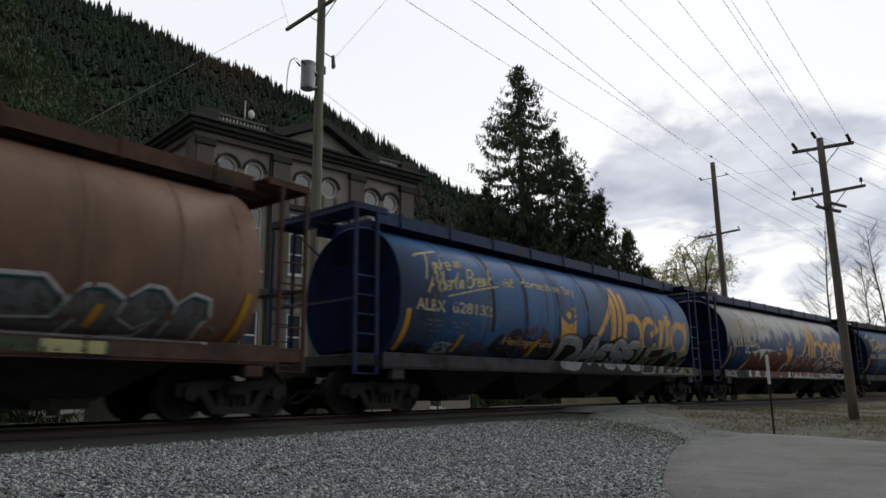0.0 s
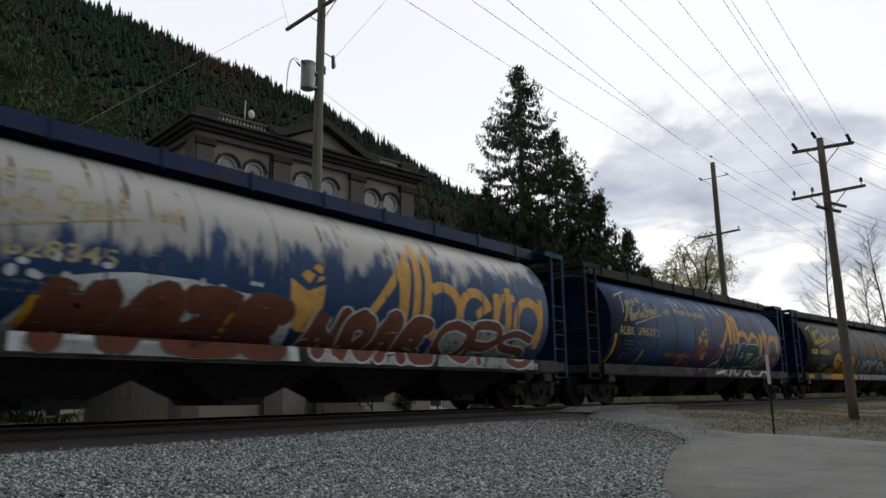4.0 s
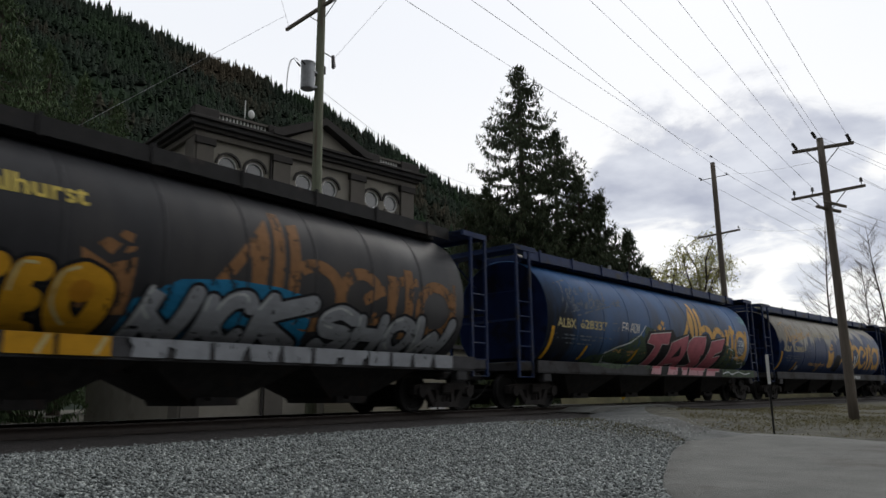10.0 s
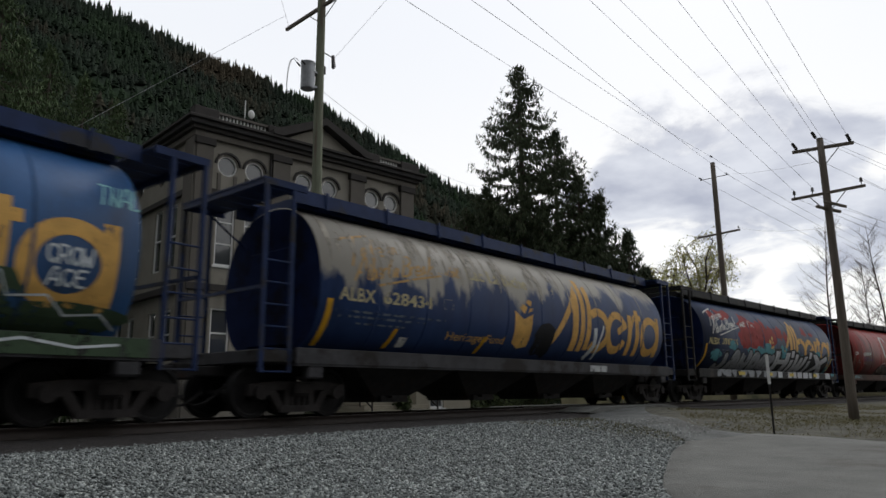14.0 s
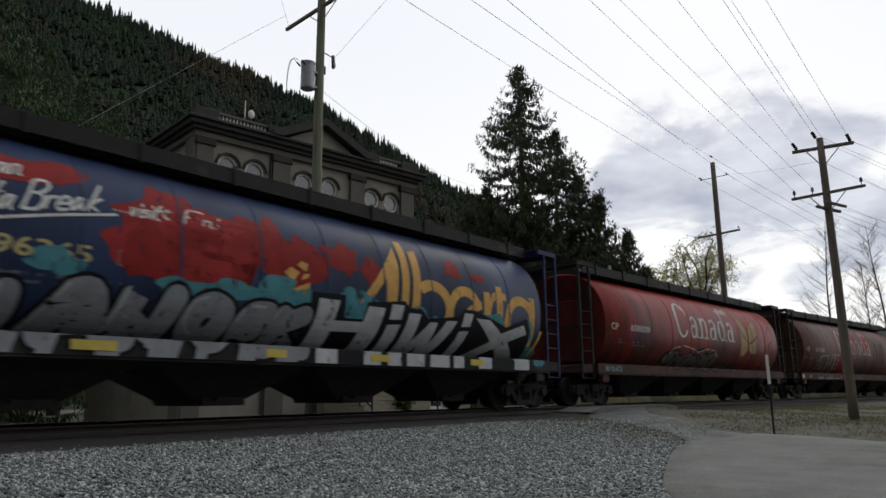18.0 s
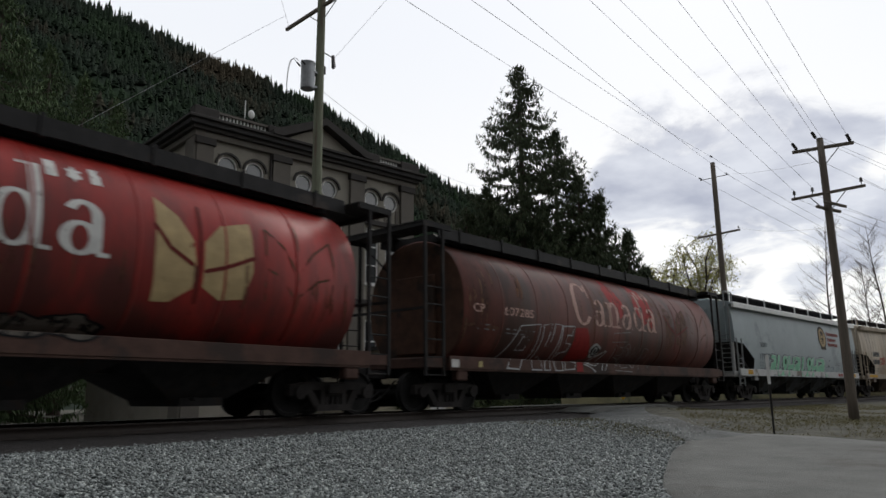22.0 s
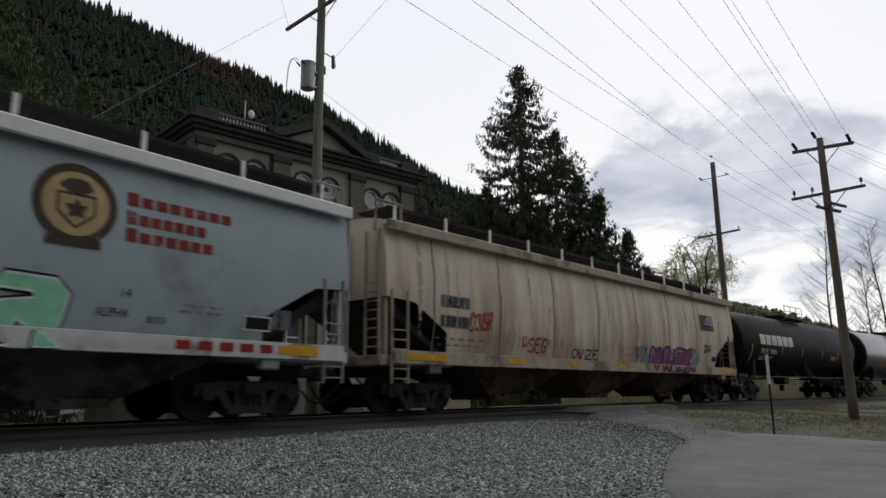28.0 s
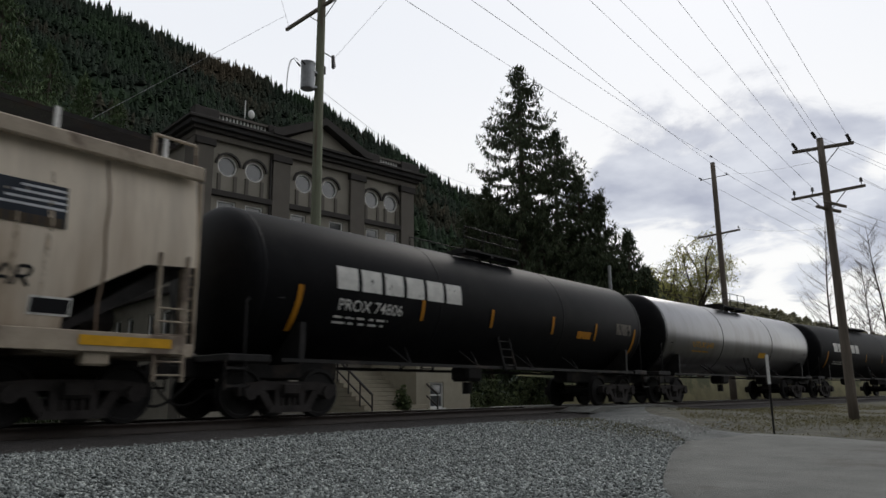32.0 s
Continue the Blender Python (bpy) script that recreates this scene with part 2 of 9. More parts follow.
def strip(name, pts_a, pts_b, lift, material, label, category):
    """A paved strip between two edge lines, laid on the ground with a skirt."""
    bm = bmesh.new()
    rows = []
    for (ax, ay), (bx, by) in zip(pts_a, pts_b):
        row = []
        for k, f in enumerate((0, 0.012, 0.14, 0.32, 0.5, 0.68, 0.86, 0.988, 1)):
            x, y = ax + (bx - ax) * f, ay + (by - ay) * f
            row.append(bm.verts.new((x, y, ground_z(x, y) + (lift if 0 < k < 8 else -0.03))))
        rows.append(row)
    for r0, r1 in zip(rows, rows[1:]):
        for k in range(8):
            bm.faces.new((r0[k], r0[k + 1], r1[k + 1], r1[k]))
    bmesh.ops.recalc_face_normals(bm, faces=bm.faces)
    ob = part(name, bm, material, smooth=True)
    return tagged(ob, label, category, kind="structure")


def along(ctrl, n):
    """Points at even steps on a smooth line through the control points."""
    out = []
    for i in range(n):
        u = i / (n - 1) * (len(ctrl) - 1)
        k = min(int(u), len(ctrl) - 2)
        f = u - k
        p = [Vector(ctrl[min(max(k + d, 0), len(ctrl) - 1)]) for d in (-1, 0, 1, 2)]
        out.append(tuple(0.5 * (2 * p[1] + (p[2] - p[0]) * f + (2 * p[0] - 5 * p[1] + 4 * p[2] - p[3]) * f * f + (3 * p[1] - p[0] - 3 * p[2] + p[3]) * f ** 3)))
    return out


# road from beside the camera to the level crossing
ROAD_LEFT = along([(4.2, -12), (5.0, -3), (6.0, 1.6), (6.6, 2.5), (8.97, 3.39), (11.5, 4.18), (13.4, 4.62), (14.5, 5.35), (15.7, 6.87), (17.3, 8.45), (18.5, 9.35)], 60)
ROAD_RIGHT = along([(22, -22), (18, -9), (14.6, -2), (14.1, 0.6), (14.2, 1.54), (14.85, 2.65), (15.35, 3.94), (16.3, 5.37), (18.2, 6.75), (20.2, 8.05), (22.6, 8.95)], 60)
M["track_dust"] = paint("track_dust", (0.115, 0.120, 0.116), 0.95, 0, 0.35, 2.0, 0.9, 60, (0.075, 0.076, 0.070), 0.35, 0.9)
strip("road", ROAD_LEFT[:36], ROAD_RIGHT[:36], 0.035, M["asphalt"], "worn grey asphalt road bending towards a level crossing", "road")
strip("crossing_track", ROAD_LEFT[35:], ROAD_RIGHT[35:], 0.008, M["track_dust"], "rolled gravel track leading up to the level crossing", "road")
strip("road_beyond", along([(18.9, 12.6), (17.5, 16), (16, 19)], 10), along([(24.2, 12.2), (25, 15.5), (27, 18)], 10), 0.035, M["asphalt"], "worn grey asphalt beyond the level crossing", "road")


def railway():
    """Two rails on sleepers in a ballast bed."""
    bed_v, bed_f = [], []
    cross = [(-3.2, 0.02), (-2.3, 0.37), (-1.5, 0.432), (1.5, 0.432), (2.3, 0.37), (3.2, -0.15)]
    S = [-20 + 1.5 * i for i in range(75)]
    for s in S:
        x, y, a = line_at(s)
        for o, z in cross:
            bed_v.append((x - o * math.sin(a), y + o * math.cos(a), max(z, ground_z(x - o * math.sin(a), y + o * math.cos(a)) - 0.1 if abs(o) > 3 else z)))
    for i in range(len(S) - 1):
        for k in range(5):
            bed_f.append((i * 6 + k, i * 6 + k + 1, i * 6 + k + 7, i * 6 + k + 6))
    bed = part("track_bed", mesh_np("track_bed", bed_v, bed_f), paint("ballast", (0.036, 0.031, 0.029), 0.95, 0, 0.4, 8, 1.0, 60))
    tagged(bed, "dark ballast bed under the rails", "track bed", kind="structure")
    track = thing("railway_track", Matrix.Identity(4), "single railway track with worn steel rails on timber sleepers", "railway track", kind="structure")
    prof = [(-0.07, -0.17), (0.07, -0.17), (0.07, -0.155), (0.012, -0.13), (0.012, -0.045), (0.036, -0.03), (0.036, 0.0), (-0.036, 0.0), (-0.036, -0.03), (-0.012, -0.045), (-0.012, -0.13), (-0.07, -0.155)]
    for side in (-1, 1):
        v, f, fh = [], [], []
        S = [-24 + 1.0 * i for i in range(125)]
        for s in S:
            x, y, a = line_at(s)
            for o, z in prof:
                o = o + side * 0.7535
                v.append((x - o * math.sin(a), y + o * math.cos(a), RAIL_Z + z))
        n = len(prof)
        for i in range(len(S) - 1):
            for k in range(n):
                f.append((i * n + k, i * n + (k + 1) % n, (i + 1) * n + (k + 1) % n, (i + 1) * n + k))
        me = mesh_np("rail", v, f)
        me.materials.append(M["rail"]); me.materials.append(M["rail_head"])
        top = [1 if k == 6 else 0 for i in range(len(S) - 1) for k in range(n)]
        me.polygons.foreach_set("material_index", top)
        part("rail", me, None, track)
    sl = mesh_from(B(-0.115, 0.115, -1.3, 1.3, -0.12, 0.0, bevel=0.015), "sleeper")
    sl.materials.append(M["tie"])
    for i in range(150):
        s = -14 + 0.55 * i
        x, y, a = line_at(s)
        if 18.2 < x < 24.6:
            continue
        ob = new("sleeper", sl)
        ob.parent = track
        ob.matrix_basis = Matrix.Translation((x, y, RAIL_Z - 0.165)) @ Matrix.Rotation(a + random.uniform(-0.02, 0.02), 4, "Z")
    # level-crossing planks
    for o0, o1 in ((-2.0, -0.86), (-0.66, 0.66), (0.86, 2.0)):
        for j in range(3):
            w = (o1 - o0) / 3
            bm = bmesh.new()
            for i in range(8):
                s = 18.7 + i * 0.75
                for e in (0, 1):
                    x, y, a = line_at(s + e * 0.75)
                    for o in (o0 + j * w + 0.01, o0 + (j + 1) * w - 0.01):
                        ramp = -0.13 if (i, e) in ((0, 0), (7, 1)) else -0.008
                        for z in (-0.16, ramp):
                            bm.verts.new((x - o * math.sin(a), y + o * math.cos(a), RAIL_Z + z))
            bmesh.ops.convex_hull(bm, input=bm.verts)
            part("crossing_plank", bm, M["asphalt"], track)


railway()


# ---- the hall beyond the railway ----
M["wall_panel"] = paint("wall_panel", (0.27, 0.25, 0.21), 0.9, 0, 0.12, 1.5, 0.3, 60, (0.22, 0.20, 0.17), 0.2, 0.5)
M["wall_pier"] = paint("wall_pier", (0.135, 0.122, 0.105), 0.9, 0, 0.12, 1.5, 0.3, 60)
M["wall_trim"] = paint("wall_trim", (0.045, 0.040, 0.037), 0.85, 0, 0.2, 2, 0.2, 40)
M["roof_dark"] = paint("roof_dark", (0.040, 0.038, 0.038), 0.9, 0, 0.25, 2, 0.4, 30)
M["white_paint"] = paint("white_paint", (0.72, 0.72, 0.70), 0.6, 0, 0.08, 4)
M["cream"] = paint("cream", (0.34, 0.31, 0.24), 0.85, 0, 0.1, 3, 0.1, 30, (0.36, 0.32, 0.25), 0.2, 1.0)


def glass_material():
    m = bpy.data.materials.new("window_glass")
    m.use_nodes = True
    b = m.node_tree.nodes["Principled BSDF"]
    b.inputs["Base Color"].default_value = (0.05, 0.055, 0.06, 1)
    b.inputs["Roughness"].default_value = 0.06
    b.inputs["Specular IOR Level"].default_value = 0.9
    b.inputs["Coat Weight"].default_value = 0.6
    b.inputs["Coat Roughness"].default_value = 0.03
    return m


M["glass"] = glass_material()


def ring(bm, cx, cz, r0, r1, y0, y1, a0=0.0, a1=360.0, n=28):
    """A flat ring or arch in the x-z plane with depth from y0 to y1."""
    full = abs(a1 - a0) >= 360
    k = n if full else n + 1
    rows = []
    for i in range(k):
        a = math.radians(a0 + (a1 - a0) * i / n)
        c, s = math.cos(a), math.sin(a)
        rows.append([bm.verts.new((cx + r * c, y, cz + r * s)) for r, y in ((r0, y0), (r1, y0), (r1, y1), (r0, y1))])
    fs = []
    for i in range(n):
        p, q = rows[i], rows[(i + 1) % k]
        for j in range(4):
            fs.append(bm.faces.new((p[j], p[(j + 1) % 4], q[(j + 1) % 4], q[j])))
    if not full:
        fs += [bm.faces.new(rows[0]), bm.faces.new(rows[-1][::-1])]
    bmesh.ops.recalc_face_normals(bm, faces=fs)
    return bm


def disc(bm, cx, cz, r, y, n=28):
    bm.faces.new([bm.verts.new((cx + r * math.cos(2 * math.pi * i / n), y, cz + r * math.sin(2 * math.pi * i / n))) for i in range(n)])
    return bm


def wall_with_holes(u0, u1, z0, z1, y0, y1, rects, rounds):
    """A wall slab in the x-z plane, cut through by rectangular and round openings."""
    us = sorted({u0, u1, *[r[0] for r in rects], *[r[1] for r in rects], *[c[0] - c[2] for c in rounds], *[c[0] + c[2] for c in rounds]})
    zs = sorted({z0, z1, *[r[2] for r in rects], *[r[3] for r in rects], *[c[1] - c[2] for c in rounds], *[c[1] + c[2] for c in rounds]})
    bm = bmesh.new()
    for a, b in zip(us, us[1:]):
        for c, d in zip(zs, zs[1:]):
            mu, mz = (a + b) / 2, (c + d) / 2
            if any(r[0] < mu < r[1] and r[2] < mz < r[3] for r in rects):
                continue
            hit = [k for k in rounds if abs(mu - k[0]) < k[2] and abs(mz - k[1]) < k[2]]
            if hit:
                continue
            box(bm, a, b, y0, y1, c, d)
    bmesh.ops.remove_doubles(bm, verts=bm.verts, dist=1e-4)
    for cx, cz, r in rounds:
        # fill the square round a circular opening
        n = 28
        for y in (y0, y1):
            pts = []
            for i in range(n):
                a = 2 * math.pi * i / n
                c, s = math.cos(a), math.sin(a)
                k = r / max(abs(c), abs(s))
                pts.append((bm.verts.new((cx + r * c * 0.985, y, cz + r * s * 0.985)), bm.verts.new((cx + k * c, y, cz + k * s))))
            for i in range(n):
                bm.faces.new((pts[i][0], pts[i][1], pts[(i + 1) % n][1], pts[(i + 1) % n][0]))
        ring(bm, cx, cz, r * 0.984, r * 0.999, y0, y1)
    return bm


def sash_window(house, u, z0, z1, w, rows=3, y=0.0):
    """White frame with glazing bars and real panes, set in its opening."""
    fr = bmesh.new()
    t = 0.07
    for a, b, c, d in ((u, u + t, z0, z1), (u + w - t, u + w, z0, z1), (u + t, u + w - t, z0, z0 + t), (u + t, u + w - t, z1 - t, z1)):
        box(fr, a, b, y + 0.06, y + 0.17, c, d)
    for k in range(1, rows):
        z = z0 + (z1 - z0) * k / rows
        box(fr, u + t, u + w - t, y + 0.08, y + 0.15, z - 0.03, z + 0.03)
    win = part("window", fr, M["white_paint"], house, "white-painted sash window frame")
    for k in range(rows):
        a, b = z0 + (z1 - z0) * k / rows, z0 + (z1 - z0) * (k + 1) / rows
        part("pane", B(u + t - 0.01, u + w - t + 0.01, y + 0.115, y + 0.125, a + 0.03, b - 0.03), M["glass"], win)
    part("window_sill", B(u - 0.08, u + w + 0.08, y - 0.07, y + 0.10, z0 - 0.1, z0, bevel=0.01), M["white_paint"], win)


def round_window(house, u, z, r):
    win = part("round_window", ring(bmesh.new(), u, z, r * 0.84, r * 0.985, 0.04, 0.2), M["white_paint"], house, "round window with a white rim")
    part("pane", disc(bmesh.new(), u, z, r * 0.86, 0.12), M["glass"], win)
    part("hood_mould", ring(bmesh.new(), u, z, r * 1.12, r * 1.30, -0.09, 0.01, 5, 175, 20), M["wall_trim"], win)


def hall():
    m = Matrix.Translation((15.4, 24.0, 0)) @ Matrix.Rotation(math.atan2(-0.165, 0.986), 4, "Z")
    W, D, T = 11.25, 11.0, 12.0
    house = thing("hall", m, "three-storey taupe stucco hall with dark cornice, pediment and round attic windows", "building")
    uppers = [(0.97, 1.78), (2.21, 3.02), (4.36, 5.12), (6.36, 7.12), (8.45, 9.20), (9.62, 10.36)]
    rounds = [(1.35, 10.24, 0.44), (2.57, 10.24, 0.44), (4.98, 10.24, 0.44), (6.33, 10.24, 0.44), (8.77, 10.20, 0.44), (9.93, 10.20, 0.44)]
    rects = [(a, b, 6.1, 8.78) for a, b in uppers] + [(a, b, 2.45, 4.4) for a, b in uppers]
    part("front_wall", wall_with_holes(0, W, -0.5, 11.5, 0, 0.35, rects, rounds), M["wall_panel"], house)
    for a, b in uppers:
        sash_window(house, a, 6.1, 8.78, b - a, 3)
        sash_window(house, a, 2.45, 4.4, b - a, 2)
    for u, z, r in rounds:
        round_window(house, u, z, r)
        # recessed-look panel under each round window
        for o in (-0.42, 0.28):
            part("panel_strip", B(u + o, u + o + 0.14, -0.05, 0.0, 9.18, 9.86), M["wall_pier"], house)
    # side wall, seen down its length, with paired windows
    sw = [(v, v + 0.8) for v in (1.5, 3.0, 5.4, 6.9, 9.2)]
    side = wall_with_holes(-D, -0.35, -0.5, 11.5, 0, 0.35, [(-b, -a, 6.1, 8.78) for a, b in sw] + [(-b, -a, 2.45, 4.4) for a, b in sw], [(-(a + b) / 2, 10.24, 0.4) for a, b in sw])
    s = part("side_wall", side, M["wall_panel"], house)
    s.matrix_basis = Matrix.Rotation(-math.pi / 2, 4, "Z") 
    for a, b in sw:
        for z0, z1, r in ((6.1, 8.78, 3), (2.45, 4.4, 2)):
            fr = bmesh.new()
            for y0, y1, c, d in ((a, a + 0.07, z0, z1), (b - 0.07, b, z0, z1), (a, b, z0, z0 + 0.07), (a, b, z1 - 0.07, z1), (a, b, (z0 + z1) / 2 - 0.03, (z0 + z1) / 2 + 0.03)):
                box(fr, 0.06, 0.17, y0, y1, c, d)
            win = part("window", fr, M["white_paint"], house, "white sash window frame")
            part("pane", B(0.115, 0.125, a + 0.06, b - 0.06, z0 + 0.05, z1 - 0.05), M["glass"], win)
        bm = ring(bmesh.new(), (a + b) / 2, 10.24, 0.33, 0.40, 0.04, 0.2)
        bmesh.ops.rotate(bm, cent=(0, 0, 0), matrix=Matrix.Rotation(math.pi / 2, 3, "Z"), verts=bm.verts)
        for v in bm.verts:
            v.co.x = -v.co.x
        bmesh.ops.reverse_faces(bm, faces=bm.faces)
        part("round_window", bm, M["wall_pier"], house)
        part("pane", B(0.115, 0.125, a, b, 9.84, 10.64), M["glass"], house)
    part("back_wall", B(0.35, W, D - 0.35, D, -0.5, 11.5), M["wall_panel"], house)
    part("far_side_wall", B(W - 0.35, W, 0.35, D - 0.35, -0.5, 11.5), M["wall_panel"], house)
    # piers between the bays
    for a, b in ((-0.06, 0.66), (3.36, 4.2), (7.42, 8.24), (10.48, W + 0.06)):
        part("pier", B(a, b, -0.16, 0.0, -0.5, 11.2, bevel=0.01), M["wall_pier"], house)
        part("pier_cap", B(a - 0.07, b + 0.07, -0.24, -0.002, 10.9, 11.2, bevel=0.02), M["wall_trim"], house)
    part("side_pier", B(-0.16, 0.0, -0.1, 0.75, -0.5, 11.2, bevel=0.01), M["wall_pier"], house)
    # belts over the storeys, stopped at the piers
    for z0, z1, pr in ((8.92, 9.16, 0.16), (5.02, 5.30, 0.26)):
        for a, b in ((0.66, 3.36), (4.2, 7.42), (8.24, 10.48)) if z0 > 6 else ((-0.2, W + 0.2),):
            part("belt_course", B(a, b, -pr, 0.0 if z0 > 6 else -0.161, z0, z1, bevel=0.02), M["wall_trim"], house)
        part("side_belt", B(-pr, -0.002, 0.76, D, z0, z1, bevel=0.02), M["wall_trim"], house)
    # layered cornice all round
    for z0, z1, o, mat in ((11.20, 11.46, 0.18, "wall_pier"), (11.46, 11.62, 0.32, "wall_trim"), (11.62, 11.82, 0.48, "roof_dark"), (11.82, 11.94, 0.60, "wall_trim")):
        part("cornice", B(-o, W + o, -o, D + o, z0, z1, bevel=0.02), M[mat], house)
    part("roof_deck", B(-0.4, W + 0.4, -0.4, D + 0.4, 11.94, 12.0), M["roof_dark"], house)
    # parapet: end blocks, low rail and balusters on both sides of the pediment
    for a, b in ((-0.3, 0.75), (3.0, 3.7), (8.3, 9.0), (10.4, W + 0.3)):
        part("parapet_block", B(a, b, -0.3, 0.15, 12.0, 12.42, bevel=0.02), M["wall_trim"], house)
    for a, b in ((0.75, 3.0), (9.0, 10.4)):
        part("parapet_rail", B(a, b, -0.2, 0.05, 12.3, 12.4), M["wall_pier"], house)
        n = int((b - a) / 0.16)
        bal = mesh_from(rod(bmesh.new(), (0, -0.08, 12.0), (0, -0.08, 12.3), 0.045, 6), "baluster")
        bal.materials.append(M["white_paint"])
        for i in range(n):
            part("baluster", bal, None, house).location.x = a + 0.08 + i * 0.16
    # pediment over the middle bay
    part("pediment", prism(bmesh.new(), [(3.7, 11.95), (7.7, 11.95), (5.7, 12.98)], "y", -0.25, 0.1), M["wall_panel"], house)
    for s0 in (-1, 1):
        c = 5.7
        bm = prism(bmesh.new(), [(c, 13.0), (c, 13.32), (c + s0 * 2.65, 12.14), (c + s0 * 2.65, 11.945), (c + s0 * 2.2, 11.945)], "y", -0.65, 0.5)
        part("raking_cornice", bm, M["wall_trim"], house)
    part("pediment_roof", prism(bmesh.new(), [(3.2, 12.0), (8.2, 12.0), (5.7, 13.2)], "y", 0.5, 5.0), M["roof_dark"], house)
    # low hipped roof behind the parapet
    bm = bmesh.new()
    base = [bm.verts.new(p) for p in ((0.2, 0.5, 12.0), (W - 0.2, 0.5, 12.0), (W - 0.2, D - 0.3, 12.0), (0.2, D - 0.3, 12.0))]
    top = [bm.verts.new(p) for p in ((4.0, 5.0, 12.7), (W - 4.0, 5.0, 12.7))]
    for f in ((base[0], base[1], top[1], top[0]), (base[1], base[2], top[1]), (base[2], base[3], top[0], top[1]), (base[3], base[0], top[0])):
        bm.faces.new(f)
    part("roof", bm, M["roof_dark"], house)
    bm = rod(bmesh.new(), (2.3, 0.6, 12.0), (2.3, 0.6, 13.6), 0.025, 6)
    bmesh.ops.create_uvsphere(bm, u_segments=14, v_segments=8, radius=0.2, matrix=Matrix.Translation((2.5, 0.4, 12.95)) @ Matrix.Diagonal((0.8, 0.35, 1, 1)))
    part("antenna_dish", bm, M["white_paint"], house, "small white dish on a roof mast")
    # drain pipe
    part("drain_pipe", rod(bmesh.new(), (3.28, -0.08, 0), (3.28, -0.08, 11.3), 0.05, 8), M["wall_trim"], house)
    # front steps under a landing, with a dark handrail
    st = thing("front_steps", m @ Matrix.Translation((6.2, -3.6, 0)), "cream timber steps with a dark handrail before the hall", "stairs")
    for k in range(11):
        part("tread", B(0, 3.4, k * 0.29, 3.45, 0.05 + k * 0.18, 0.215 + k * 0.18, bevel=0.01), M["cream"], st)
    for x in (-0.05, 3.45):
        bm = bmesh.new()
        rod(bm, (x, 0, 1.0), (x, 3.2, 3.0), 0.05, 8)
        rod(bm, (x, 0, 0.5), (x, 3.2, 2.5), 0.035, 8)
        for k in range(5):
            rod(bm, (x, k * 0.8, 0.05 + k * 0.5), (x, k * 0.8, 1.0 + k * 0.5), 0.035, 8)
        part("handrail", bm, M["wall_trim"], st)
    part("stair_side", prism(bmesh.new(), [(0.0, 0.0), (3.4, 0.0), (3.4, 2.0), (3.1, 2.0)], "x", 3.46, 3.56), M["wall_pier"], st)
    # low wing with a basement window at the far end
    wing = thing("side_wing", Matrix.Translation((23.8, 19.6, 0)) @ Matrix.Rotation(math.atan2(-0.10, 0.99), 4, "Z"), "low beige wing of the hall with a small white sash window", "building")
    part("wing_wall", wall_with_holes(0, 3.5, 0, 3.0, 0, 0.25, [(0.85, 1.7, 0.42, 1.52)], []), M["cream"], wing)
    part("wing_side", B(3.25, 3.5, 0.25, 3.0, 0, 3.0), M["cream"], wing)
    part("wing_side", B(0, 0.25, 0.25, 3.0, 0, 3.0), M["cream"], wing)
    part("wing_roof", B(-0.3, 3.8, -0.4, 3.3, 3.0, 3.15), M["roof_dark"], wing)
    sash_window(wing, 0.85, 0.42, 1.52, 0.85, 2)


hall()


# ---- poles, wires, sign ----
def pole(name, x, y, z0, z1, r, material, label):
    p = thing(name, Matrix.Translation((x, y, z0)), label, "utility pole")
    h = z1 - z0
    bm = bmesh.new()
    n, rows = 14, []
    for k in range(9):
        f = k / 8
        rr = r * (1.0 - 0.30 * f)
        rows.append([bm.verts.new((rr * math.cos(2 * math.pi * i / n) + 0.01 * math.sin(k * 2.1), rr * math.sin(2 * math.pi * i / n), -0.2 + (h + 0.2) * f)) for i in range(n)])
    for r0, r1 in zip(rows, rows[1:]):
        for i in range(n):
            bm.faces.new((r0[i], r0[(i + 1) % n], r1[(i + 1) % n], r1[i]))
    bm.faces.new(rows[-1]); bm.faces.new(rows[0][::-1])
    bmesh.ops.recalc_face_normals(bm, faces=bm.faces)
    part("shaft", bm, material, p, smooth=True)
    return p


def arm(p, a, b, w=0.055, h=0.065, brace=0.55, name="crossarm"):
    """A crossarm between two world points, with two strap braces to the shaft."""
    w, h = w * 0.75, h * 0.75
    o = p.matrix_basis.translation
    a, b = Vector(a) - o, Vector(b) - o
    d = (b - a).normalized()
    m = Matrix.Translation((a + b) / 2) @ d.to_track_quat("X", "Z").to_matrix().to_4x4()
    bm = B(-(b - a).length / 2, (b - a).length / 2, -w, w, -h, h, bevel=0.012)
    bmesh.ops.transform(bm, matrix=m, verts=bm.verts)
    part(name, bm, M["wood_pole"], p)
    if brace:
        mid = (a + b) / 2
        for s in (-1, 1):
            e = mid + d * s * brace
            part("brace", rod(bmesh.new(), (e.x, e.y, e.z - h), (0.0, 0.0, mid.z - 0.55), 0.014, 6), M["galvanised"], p)


def string_insulator(p, at, to, length=0.42, discs=5):
    """A string of insulator discs from one world point towards another."""
    o = p.matrix_basis.translation
    a = Vector(at) - o
    d = (Vector(to) - Vector(at)).normalized()
    bm = rod(bmesh.new(), a, a + d * length, 0.014, 6)
    for k in range(discs):
        c = a + d * length * (k + 0.7) / (discs + 0.4)
        rod(bm, c - d * 0.010, c + d * 0.016, 0.046, 10, 0.022)
    part("insulator", bm, M["insulator"], p)
    return Vector(at) + d * length


